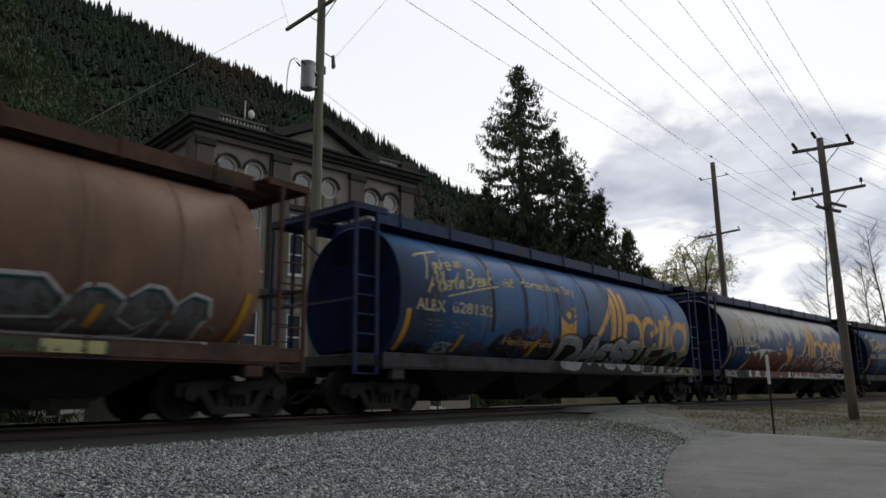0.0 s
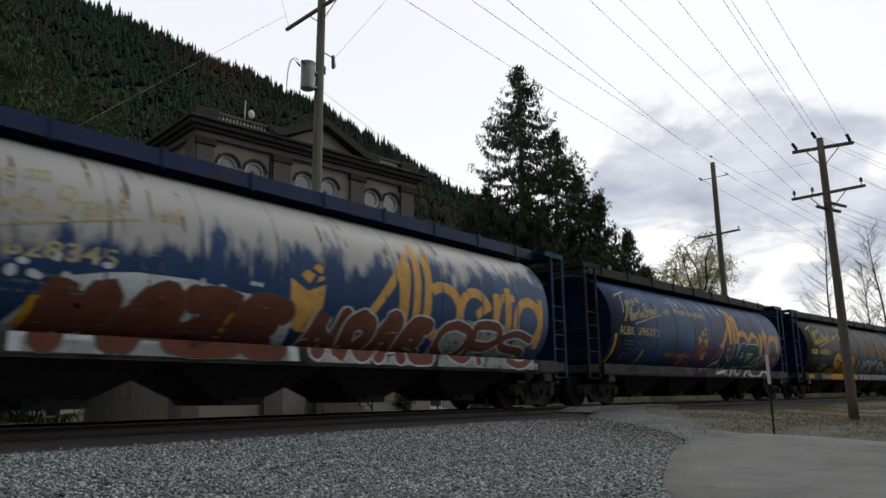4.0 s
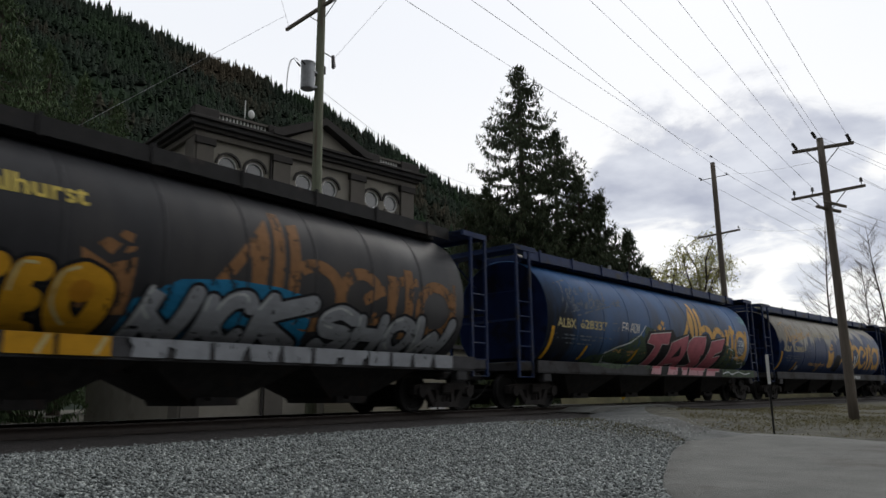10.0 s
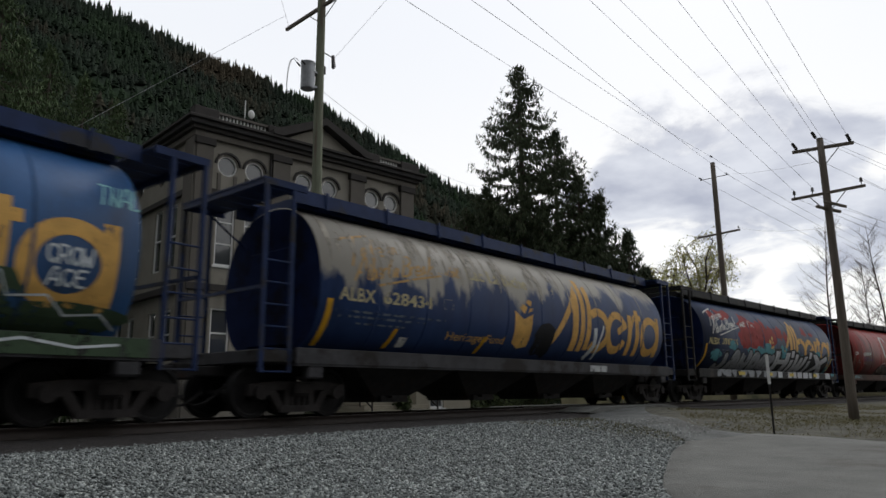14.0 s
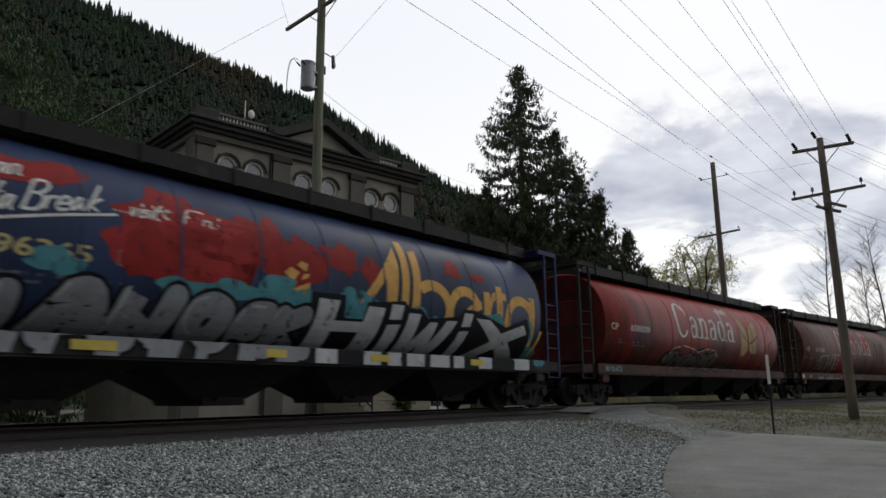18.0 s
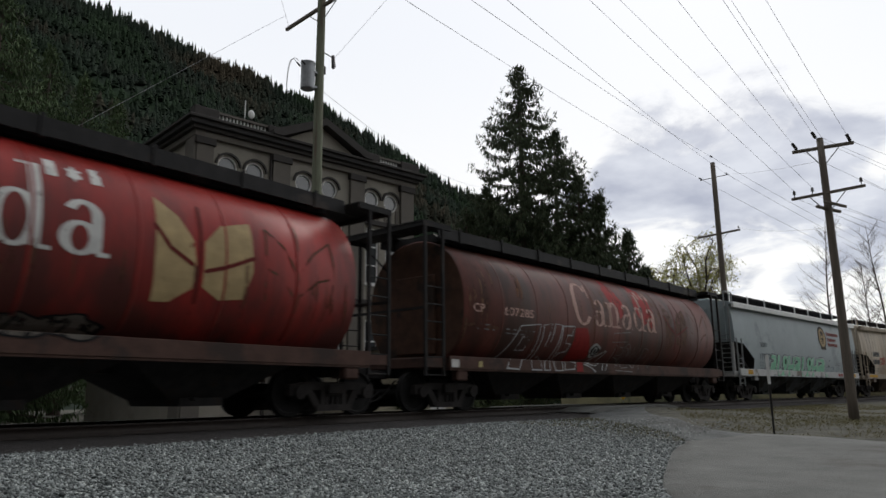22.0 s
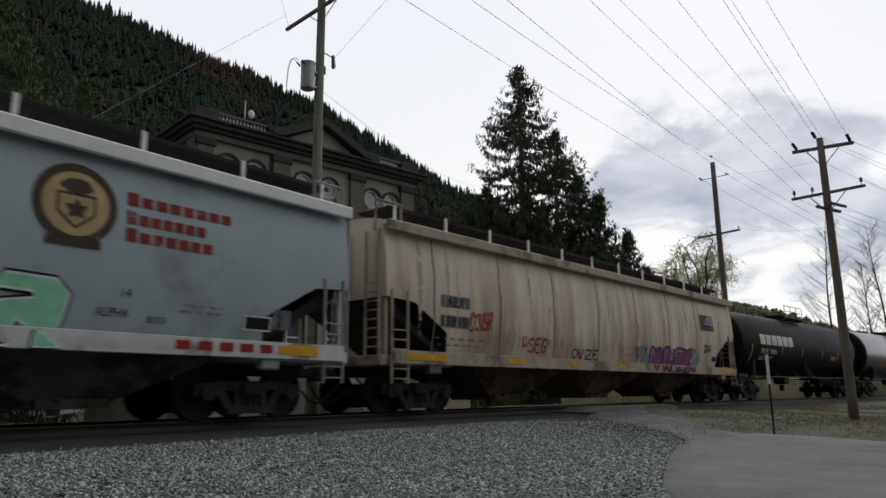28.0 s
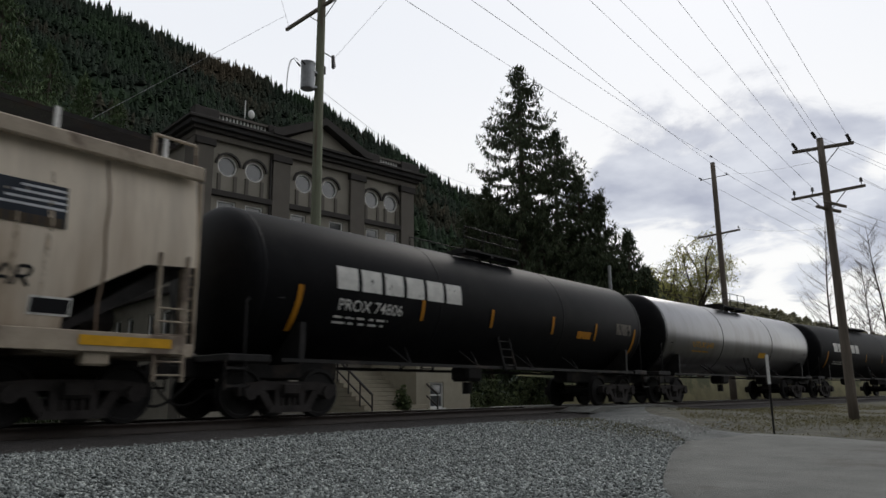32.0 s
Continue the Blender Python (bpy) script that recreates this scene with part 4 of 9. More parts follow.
def ridge(name, spine, near, trees, tree_h, material, floor, label, seed):
    """A wooded slope rising from near the line to a spine of (x, y, z) points; its trees are one mass."""
    rnd = random.Random(seed)
    n, rows, fine = len(spine), 70, 26
    v, f = [], []

    def surf(i, k):
        j = min(int(i), n - 2)
        u = i - j
        s = Vector(spine[j]).lerp(Vector(spine[j + 1]), u)
        flat = Vector((s.x, s.y, 0))
        d0 = near / max(flat.length, 1)
        p = flat * (d0 + (1 - d0) * k)
        z = s.z * (0.35 * k + 0.65 * k ** 1.5) if k <= 1 else s.z
        z += 0.03 * s.z * noise.noise((p.x * 0.02, p.y * 0.02, seed)) * k
        # crowns of the wood as an uneven canopy
        z += min(1.0, k * 4) * (2.6 * noise.noise((p.x * 0.11, p.y * 0.11, seed)) + 2.2 * noise.noise((p.x * 0.31, p.y * 0.31, z * 0.1)))
        return Vector((p.x, p.y, z - 0.4))

    for a in range((n - 1) * fine + 1):
        for k in range(rows + 1):
            v.append(tuple(surf(a / fine, k / rows)))
    for a in range((n - 1) * fine):
        for k in range(rows):
            q = a * (rows + 1) + k
            f.append((q, q + 1, q + rows + 2, q + rows + 1))
    hill = part(name, mesh_np(name, v, f), floor, smooth=True)
    tagged(hill, label, "hillside", kind="structure")
    tv, tf = [], []
    for _ in range(trees):
        k = rnd.random() ** 0.4 if rnd.random() < 0.85 else rnd.uniform(0.97, 1.0)
        p = surf(rnd.uniform(0, n - 1.001), k)
        round_one = name == "far_hill"
        h = tree_h * (rnd.uniform(0.22, 0.5) if round_one else rnd.uniform(0.5, 1.1) * rnd.uniform(0.7, 1.0))
        w = h * (rnd.uniform(0.4, 0.65) if round_one else rnd.uniform(0.12, 0.19))
        tiers, m = (3, 6) if round_one else (6, 5)
        if not round_one and k < 0.96:
            h, w = h * rnd.uniform(0.5, 0.9), w * rnd.uniform(1.0, 1.7)
        tip = p + Vector((rnd.uniform(-0.2, 0.2), rnd.uniform(-0.2, 0.2), h))
        for c in range(tiers):
            z0 = h * (0.1 + 0.86 * c / tiers)
            z1 = min(h, z0 + h * 0.30)
            r = w * ((1 - (c / tiers) ** 2) if round_one else (1 - c / tiers) ** 0.85) + 0.12
            i0 = len(tv)
            tv.append((p.x, p.y, p.z + z1))
            a0 = rnd.uniform(0, 1)
            for q in range(m):
                rr = r * rnd.uniform(0.55, 1.2)
                b = 2 * math.pi * (q + a0) / m
                tv.append((p.x + rr * math.cos(b), p.y + rr * math.sin(b), p.z + z0 - rnd.uniform(0, 0.05) * h))
            for q in range(m):
                tf.append((i0, i0 + 1 + q, i0 + 1 + (q + 1) % m))
    wood = part(name + "_wood", mesh_np(name + "_wood", tv, tf), material, smooth=True)
    tagged(wood, "dense dark conifer forest covering the slope", "forest", kind="stuff")


M["forest_floor"] = paint("forest_floor", (0.024, 0.026, 0.017), 0.95, 0, 0.4, 0.05, 0, 1, (0.036, 0.030, 0.020), 0.2, 0.02, spec=0.1)
M["canopy"] = slope_material("canopy")
M["far_canopy"] = paint("far_canopy", (0.075, 0.075, 0.038), 0.95, 0, 0.4, 0.10, 0, 1, (0.10, 0.085, 0.05), 0.3, 0.02, spec=0.05, blend=0.2)
K = 2.0
ridge("hillside", [(0 * K, 310 * K, 205 * K), (65.5 * K, 292.8 * K, 183 * K), (92.4 * K, 285.4 * K, 168 * K), (120.8 * K, 274.6 * K, 157.5 * K), (150.4 * K, 259.6 * K, 146 * K), (174.2 * K, 244.3 * K, 136 * K), (201 * K, 222.7 * K, 124 * K),
                   (225.7 * K, 197.6 * K, 103 * K), (247.1 * K, 170.1 * K, 81 * K), (266.8 * K, 137.1 * K, 60 * K), (279 * K, 110.4 * K, 44 * K), (287 * K, 88 * K, 32 * K)], 75, 11000, 15, M["hill_fir"], M["canopy"], "steep forested mountainside", 4)
ridge("far_hill", [(560, 210, 60), (566, 175, 66), (575, 150, 66), (586, 120, 56), (594, 85, 44), (598, 40, 30), (600, 0, 24), (590, -60, 20)], 160, 2200, 11, M["far_wood"], M["far_canopy"], "low wooded hill in pale spring leaf", 6)


def slope_behind():
    """Plain dark wooded slope, unseen: added to close the place behind and block skylight."""
    v, f = [], []
    n, rows = 60, 6
    for i in range(n + 1):
        a = math.radians(118 + (342 - 118) * i / n)
        top = (34 + 10 * noise.noise((i * 0.17, 3, 0)) + 2.0 * noise.noise((i * 1.7, 9, 0))) * step(0, 5, i) * step(0, 5, n - i)
        for k in range(rows + 1):
            r = 38 + 60 * k / rows
            v.append((math.sin(a) * r, math.cos(a) * r, -0.6 + top * (k / rows) ** 0.8 + 0.8 * noise.noise((i * 0.9, k * 1.1, 5))))
    for i in range(n):
        for k in range(rows):
            q = i * (rows + 1) + k
            f.append((q, q + rows + 1, q + rows + 2, q + 1))
    ob = part("valley_slope", mesh_np("valley_slope", v, f), M["forest_floor"])
    tagged(ob, "unseen dark wooded slope added behind the camera to block sky light", "hillside", kind="structure")


slope_behind()


def bush(x, y, w, h, seed, label="small dark green shrub beside the hall"):
    rnd = random.Random(seed)
    lv, lf = [], []
    t = thing("shrub", Matrix.Translation((x, y, ground_z(x, y))), label, "shrub")
    for _ in range(900):
        a, b, r = rnd.uniform(0, 6.28), rnd.uniform(0, 1.5), rnd.uniform(0.5, 1.0) * (0.8 + 0.25 * math.sin(rnd.uniform(0, 6)))
        o = Vector((math.cos(a) * math.cos(b) * w * r, math.sin(a) * math.cos(b) * w * r, 0.05 + math.sin(b) * h * r))
        s = Vector((rnd.uniform(-1, 1), rnd.uniform(-1, 1), rnd.uniform(-1, 1))).normalized() * 0.09
        u = s.orthogonal().normalized() * 0.06
        i0 = len(lv)
        lv += [tuple(o - s), tuple(o + u), tuple(o + s), tuple(o - u)]
        lf.append((i0, i0 + 1, i0 + 2, i0 + 3))
    part("foliage", mesh_np("foliage", lv, lf), M["shrub"], t)
    for _ in range(5):
        v, f = tubes([(Vector((0, 0, -0.1)), Vector((rnd.uniform(-0.3, 0.3) * w, rnd.uniform(-0.3, 0.3) * w, h * 0.6)), 0.03, 0.01)], 5)
        part("stem", mesh_np("stem", v, f), M["bark"], t)


for i, (x, y, w, h) in enumerate(((22.9, 19.6, 0.45, 1.4), (28.5, 20.4, 1.2, 1.3), (30.4, 20.0, 1.5, 1.9), (33.0, 19.5, 1.6, 2.2), (35.5, 18.6, 1.5, 2.0))):
    bush(x, y, w, h, 40 + i)


def hedge_line():
    """Olive bank and low fence beyond the crossing."""
    bm = bmesh.new()
    pts = [(31, 16.4), (38, 14.2), (46, 12.2), (56, 9.6), (70, 5.0), (95, -4.0)]
    lo, hi, bk = [], [], []
    for i, (x, y) in enumerate(along(pts, 40)):
        h = 1.7 + 0.35 * noise.noise((i * 0.3, 0, 0))
        lo.append(bm.verts.new((x, y, -0.1))); hi.append(bm.verts.new((x + 0.1, y + 0.4, h))); bk.append(bm.verts.new((x + 0.6, y + 3.0, h + 0.2)))
    for a, b in ((lo, hi), (hi, bk)):
        for i in range(39):
            bm.faces.new((a[i], a[i + 1], b[i + 1], b[i]))
    ob = part("bank", bm, paint("bank", (0.16, 0.145, 0.075), 0.95, 0, 0.35, 1.2, 0.8, 14, (0.07, 0.075, 0.035), 0.4, 0.5), smooth=True)
    tagged(ob, "olive grassy bank beyond the railway", "bank", kind="structure")


hedge_line()


# ---- loose stone and grass ----
def road_side(x, y):
    """True where the asphalt lies."""
    edge = [(-3, 5.0), (1.6, 6.0), (2.49, 6.53), (3.39, 8.97), (4.18, 11.5), (4.56, 13.4), (5.25, 14.5), (6.87, 15.7), (8.56, 17.5), (9.4, 18.5)]
    for (y0, x0), (y1, x1) in zip(edge, edge[1:]):
        if y0 <= y < y1:
            return x > x0 + (x1 - x0) * (y - y0) / (y1 - y0)
    return False


def stray(x, y):
    return 0.25 * noise.noise((x * 1.3, y * 1.3, 7)) + 0.10 * noise.noise((x * 6, y * 6, 2))


def stone_material():
    """Broken greenish-grey rock: each stone has its own tone, with a few pale faces."""
    m = bpy.data.materials.new("crushed_stone")
    m.use_nodes = True
    nt = m.node_tree
    N, L = nt.nodes.new, nt.links.new
    p = nt.nodes["Principled BSDF"]
    p.inputs["Roughness"].default_value, p.inputs["Specular IOR Level"].default_value = 0.85, 0.2
    g = N("ShaderNodeNewGeometry")
    r = N("ShaderNodeValToRGB")
    e = r.color_ramp.elements
    e[0].position, e[0].color = 0.0, (0.055, 0.061, 0.061, 1)
    e[1].position, e[1].color = 1.0, (0.52, 0.55, 0.525, 1)
    for at, tone in ((0.45, (0.205, 0.224, 0.218, 1)), (0.85, (0.36, 0.388, 0.375, 1))):
        r.color_ramp.elements.new(at).color = tone
    L(g.outputs["Random Per Island"], r.inputs[0]); L(r.outputs[0], p.inputs["Base Color"])
    return m


def stones():
    rng = np.random.default_rng(5)
    base = np.array([(1, 0, 0), (0, 1, 0), (-1, 0, 0), (0, -1, 0), (0.2, 0.1, 0.6), (0, 0, -0.5)], float)
    tri = np.array([(0, 1, 4), (1, 2, 4), (2, 3, 4), (3, 0, 4), (1, 0, 5), (2, 1, 5), (3, 2, 5), (0, 3, 5)])
    n = 230000
    x = 1.2 + 17.8 * rng.random(n) ** 1.35; y = rng.uniform(2.2, 10.2, n)
    size = 0.007 + 0.021 * rng.random(n) ** 1.6 + 0.010 * (rng.random(n) < 0.05)
    keep = np.array([(b < line_y(a) - 1.75) and (not road_side(a - 0.15 + 1.6 * stray(a, b) - rng.exponential(0.30), b) or (b > 4.75 and rng.random() < 0.5)) and not (a > 13.5 and rng.random() < (a - 13.5) / 4.0) and (rng.random() > 0.55 * step(10.5, 14, a) * (1 - step(5.0, 7.5, b))) for a, b in zip(x, y)])
    x, y, size = x[keep], y[keep], size[keep]
    n = len(x)
    z = np.array([ground_z(a, b) for a, b in zip(x, y)])
    v = np.repeat(base[None], n, 0) * rng.uniform(0.55, 1.25, (n, 6, 1)) * size[:, None, None] + rng.uniform(-0.35, 0.35, (n, 6, 3)) * size[:, None, None]
    ang = rng.uniform(0, 6.28, n)
    c, s = np.cos(ang)[:, None], np.sin(ang)[:, None]
    vx, vy = v[:, :, 0] * c - v[:, :, 1] * s, v[:, :, 0] * s + v[:, :, 1] * c
    v = np.stack([vx + x[:, None], vy + y[:, None], v[:, :, 2] + z[:, None] + size[:, None] * 0.25], 2).reshape(-1, 3)
    f = (tri[None] + 6 * np.arange(n)[:, None, None]).reshape(-1, 3)
    m = stone_material()
    ob = part("gravel", mesh_np("gravel", v, f), m)
    tagged(ob, "loose grey crushed gravel stones", "gravel", kind="stuff")


stones()


def grass():
    rng = random.Random(9)
    lv, lf = [], []
    tries = 0
    while len(lf) < 26000 and tries < 120000:
        tries += 1
        x, y = rng.uniform(13.5, 36), rng.uniform(-2.0, 8.6)
        if y > line_y(x) - 2.6 or (y < 2.2 and x < 14.6) or (road_side(x, y) and x < 15.0 + 0.75 * max(0.0, y - 3.4) + 1.3 * max(0, y - 5.4)):
            continue
        if noise.noise((x * 0.5, y * 0.5, 3)) < rng.uniform(-0.5, 0.3):
            continue
        h = rng.uniform(0.015, 0.06)
        a = rng.uniform(0, 6.28)
        w = 0.012
        z = ground_z(x, y)
        d = Vector((rng.uniform(-0.08, 0.08), rng.uniform(-0.08, 0.08), h))
        i0 = len(lv)
        lv += [(x - w * math.cos(a), y - w * math.sin(a), z), (x + w * math.cos(a), y + w * math.sin(a), z), (x + d.x, y + d.y, z + d.z)]
        lf.append((i0, i0 + 1, i0 + 2))
    ob = part("grass", mesh_np("grass", lv, lf), leaf_material("dry_grass", (0.075, 0.078, 0.036), (0.17, 0.15, 0.085), trans=0.5))
    tagged(ob, "short dry grass and weeds on the verge", "grass", kind="stuff")


grass()


# ---- the train ----
# distance along the line by which the train has moved, second by second
RUN = (-4.808, 2.327, 9.440, 16.528, 23.589, 30.621, 37.621, 44.588, 51.520, 58.416, 65.275, 72.095, 78.877, 85.618, 92.319, 98.980, 105.600,
       112.180, 118.720, 125.220, 131.682, 138.107, 144.495, 150.848, 157.167, 163.455, 169.713, 175.943, 182.148, 188.330, 194.493, 200.638, 206.769)


def run_at(t):
    k = min(max(int(t), 0), 31)
    f = t - k
    p = [RUN[min(max(k + d, 0), 32)] for d in (-1, 0, 1, 2)]
    if k == 0:
        p[0] = 2 * RUN[0] - RUN[1]
    if k == 31:
        p[3] = 2 * RUN[32] - RUN[31]
    return 0.5 * (2 * p[1] + (p[2] - p[0]) * f + (2 * p[0] - 5 * p[1] + 4 * p[2] - p[3]) * f * f + (3 * p[1] - p[0] - 3 * p[2] + p[3]) * f ** 3)


CARS = []       # (car, place in the train, half the distance of its trucks)
WHEELSETS = []  # (wheelset, x in its truck)
CACHE = {}


def shared(key, make):
    if key not in CACHE:
        CACHE[key] = make()
    return CACHE[key]


def wheelset_mesh():
    bm = bmesh.new()
    for s in (-1, 1):
        y = s * 0.7535
        ring = [(0.457, y - s * 0.03), (0.457, y + s * 0.075), (0.40, y + s * 0.085), (0.37, y + s * 0.045), (0.16, y + s * 0.055), (0.13, y + s * 0.10), (0.07, y + s * 0.10)]
        ring = [(0.07, y - s * 0.07), (0.13, y - s * 0.07), (0.16, y - s * 0.02), (0.37, y - s * 0.03), (0.40, y - s * 0.065), (0.483, y - s * 0.06), (0.483, y - s * 0.03)] + ring
        n = 28
        vs = [[bm.verts.new((r * math.cos(2 * math.pi * i / n), yy, r * math.sin(2 * math.pi * i / n))) for r, yy in ring] for i in range(n)]
        for i in range(n):
            for k in range(len(ring) - 1):
                bm.faces.new((vs[i][k], vs[(i + 1) % n][k], vs[(i + 1) % n][k + 1], vs[i][k + 1]))
    rod(bm, (0, -1.05, 0), (0, 1.05, 0), 0.075, 10)
    bmesh.ops.recalc_face_normals(bm, faces=bm.faces)
    # one small casting lug on each web, so that the turning shows
    for s in (-1, 1):
        box(bm, 0.24, 0.30, s * 0.80 - 0.02, s * 0.80 + 0.02, -0.04, 0.04)
    me = mesh_from(bm, "wheelset")
    me.materials.append(M["wheel"])
    return me


def truck_frame_mesh(side):
    """Cast side frame with its two openings, springs and bearing ends."""
    bm = bmesh.new()
    y0, y1 = (0.93, 1.07) if side > 0 else (-1.07, -0.93)
    top = [(-1.12, 0.40), (-1.12, 0.60), (-0.62, 0.66), (0.62, 0.66), (1.12, 0.60), (1.12, 0.40), (0.72, 0.40), (0.60, 0.50), (-0.60, 0.50), (-0.72, 0.40)]
    prism(bm, top, "y", y0, y1)
    for m in (-1, 1):
        prism(bm, [(m * 0.70, 0.46), (m * 0.54, 0.50), (m * 0.30, 0.14), (m * 0.46, 0.12)], "y", y0, y1)
        prism(bm, [(m * 0.34, 0.55), (m * 0.22, 0.55), (m * 0.22, 0.18), (m * 0.34, 0.18)], "y", y0, y1)
        rod(bm, (m * 0.889, y0 - 0.06 if side < 0 else y0, 0.457), (m * 0.889, y1 + 0.06 if side > 0 else y1, 0.457), 0.13, 12)
    prism(bm, [(-0.48, 0.10), (0.48, 0.10), (0.44, 0.22), (-0.44, 0.22)], "y", y0 - 0.03, y1 + 0.03)
    for k in (-0.14, 0.0, 0.14):
        rod(bm, (k, (y0 + y1) / 2, 0.22), (k, (y0 + y1) / 2, 0.40), 0.055, 8)
    box(bm, -0.2, 0.2, y0 - 0.02, y1 + 0.02, 0.38, 0.52, 0.02)
    me = mesh_from(bm, "side_frame")
    me.materials.append(M["truck"])
    return me


M["wheel"] = paint("wheel", (0.010, 0.009, 0.009), 0.9, 0.0, 0.4, 6, 0.2, 30)
M["truck"] = paint("truck", (0.036, 0.032, 0.031), 0.9, 0.0, 0.4, 5, 0.4, 25, (0.045, 0.034, 0.028), 0.12, 2.0, spec=0.2)


def truck(car, x):
    tr = part("truck", shared("bolster", lambda: (lambda me: me)(bolster_mesh())), M["truck"], car)
    tr.location = (x, 0, 0)
    for side in (-1, 1):
        part("side_frame", shared(("frame", side), lambda: truck_frame_mesh(side)), M["truck"], tr)
    for m in (-1, 1):
        w = part("wheelset", shared("wheelset", wheelset_mesh), M["wheel"], tr)
        WHEELSETS.append((w, m * 0.889))
    return tr


def bolster_mesh():
    bm = B(-0.2, 0.2, -1.15, 1.15, 0.42, 0.62, bevel=0.02)
    rod(bm, (0, 0, 0.6), (0, 0, 0.85), 0.2, 12)
    for m in (-1, 1):
        box(bm, m * 0.5 - 0.04, m * 0.5 + 0.04, -0.75, 0.75, 0.28, 0.4)
    me = mesh_from(bm, "bolster")
    me.materials.append(M["truck"])
    return me


def coupler(car, x, d, half):
    """Drawbar, knuckle and hanging brake hose at one end."""
    bm = B(min(x, half), max(x, half), -0.09, 0.09, 0.76, 0.95, bevel=0.02)
    box(bm, half - 0.16, half + 0.12, -0.14, 0.14, 0.70, 1.0, 0.03)
    part("coupler", bm, M["steel_dark"], car)
    bm = bmesh.new()
    pts = [Vector((x + d * u, -0.32 + 0.1 * math.sin(u * 3), 0.72 - 0.48 * math.sin(u * 2.4) ** 1)) for u in np.linspace(0, 1.1, 10)]
    for a, b in zip(pts, pts[1:]):
        rod(bm, a, b, 0.025, 6)
    part("brake_hose", bm, M["steel_dark"], car)


def ladder(car, x0, x1, y, z0, z1, material, rungs=7, lean=0.0):
    bm = bmesh.new()
    for x in (x0, x1):
        rod(bm, (x, y, z0), (x, y + lean, z1), 0.034, 6)
    for k in range(rungs):
        f = (k + 0.5) / rungs * 0.62
        rod(bm, (x0, y + lean * f, z0 + (z1 - z0) * f), (x1, y + lean * f, z0 + (z1 - z0) * f), 0.016, 6)
    return part("ladder", bm, material, car)


def end_ladder(car, x, y0, y1, z0, z1, material, rungs=7):
    bm = bmesh.new()
    for y in (y0, y1):
        rod(bm, (x, y, z0), (x, y, z1), 0.036, 6)
    for k in range(rungs):
        z = z0 + (z1 - z0) * 0.62 * (k + 0.5) / rungs
        rod(bm, (x, y0, z), (x, y1, z), 0.016, 6)
    return part("ladder", bm, material, car)


# cylindrical body: half-width and height profile by angle
CYL = dict(cz=2.58, hw=1.64, hh=1.64, half=7.62)


def cyl_point(a):
    """y, z on the hull at angle a (0 = level on the camera's side, rising over the top); the lower sides tuck in under the belly."""
    if a < 0 or a > math.pi:
        d = 1.36 * (-a if a < 0 else a - math.pi) / math.radians(62)
        y = CYL["hw"] * math.sqrt(1 - (d / 1.6) ** 2.6)
        return (-y if a < 0 else y), CYL["cz"] - d
    c, s = math.cos(a), math.sin(a)
    y = -CYL["hw"] * math.copysign(abs(c) ** 0.92, c)
    z = CYL["cz"] + CYL["hh"] * abs(s) ** 0.96
    return y, z


def cyl_body_mesh():
    bm = bmesh.new()
    A = [math.radians(-62 + 304 * i / 56) for i in range(57)]
    H = CYL["half"]
    X = [-H, -H + 0.02] + [-H + 0.02 + (2 * H - 0.04) * i / 6 for i in range(1, 6)] + [H - 0.02, H]
    rows = []
    for i, x in enumerate(X):
        k = 0.985 if i in (0, len(X) - 1) else 1.0
        rows.append([bm.verts.new((x, cyl_point(a)[0] * k, CYL["cz"] + (cyl_point(a)[1] - CYL["cz"]) * k)) for a in A])
    for r0, r1 in zip(rows, rows[1:]):
        for k in range(len(A) - 1):
            bm.faces.new((r0[k], r0[k + 1], r1[k + 1], r1[k]))
        bm.faces.new((r0[-1], r0[0], r1[0], r1[-1]))
    bm.faces.new(rows[0]); bm.faces.new(rows[-1][::-1])
    bmesh.ops.recalc_face_normals(bm, faces=bm.faces)
    for f in bm.faces:
        f.smooth = len(f.verts) == 4
    return mesh_from(bm, "body")


def seam_mesh():
    """A narrow weld band round the hull."""
    bm = bmesh.new()
    A = [math.radians(-55 + 290 * i / 48) for i in range(49)]
    rows = []
    for dx, o in ((-0.03, 1.0), (-0.018, 1.006), (0.018, 1.006), (0.03, 1.0)):
        rows.append([bm.verts.new((dx, cyl_point(a)[0] * o, CYL["cz"] + (cyl_point(a)[1] - CYL["cz"]) * o)) for a in A])
    for r0, r1 in zip(rows, rows[1:]):
        for k in range(len(A) - 1):
            bm.faces.new((r0[k], r0[k + 1], r1[k + 1], r1[k]))
    bmesh.ops.recalc_face_normals(bm, faces=bm.faces)
    return mesh_from(bm, "seam")


def hopper_mesh():
    bm = bmesh.new()
    rings = [(1.66, 1.40, 1.12), (1.56, 1.26, 0.95), (0.50, 0.70, 0.34), (0.46, 0.66, 0.24)]
    vs = [[bm.verts.new((sx * hx, sy * hy, z)) for sx, sy in ((-1, -1), (1, -1), (1, 1), (-1, 1))] for hx, hy, z in rings]
    for a, b in zip(vs, vs[1:]):
        for k in range(4):
            bm.faces.new((a[k], a[(k + 1) % 4], b[(k + 1) % 4], b[k]))
    bm.faces.new(vs[-1]); bm.faces.new(vs[0][::-1])
    bmesh.ops.recalc_face_normals(bm, faces=bm.faces)
    box(bm, -0.42, 0.42, -0.82, -0.68, 0.24, 0.38)
    rod(bm, (-0.2, -0.95, 0.36), (-0.2, 0.95, 0.36), 0.035, 6)
    return mesh_from(bm, "hopper_bay")


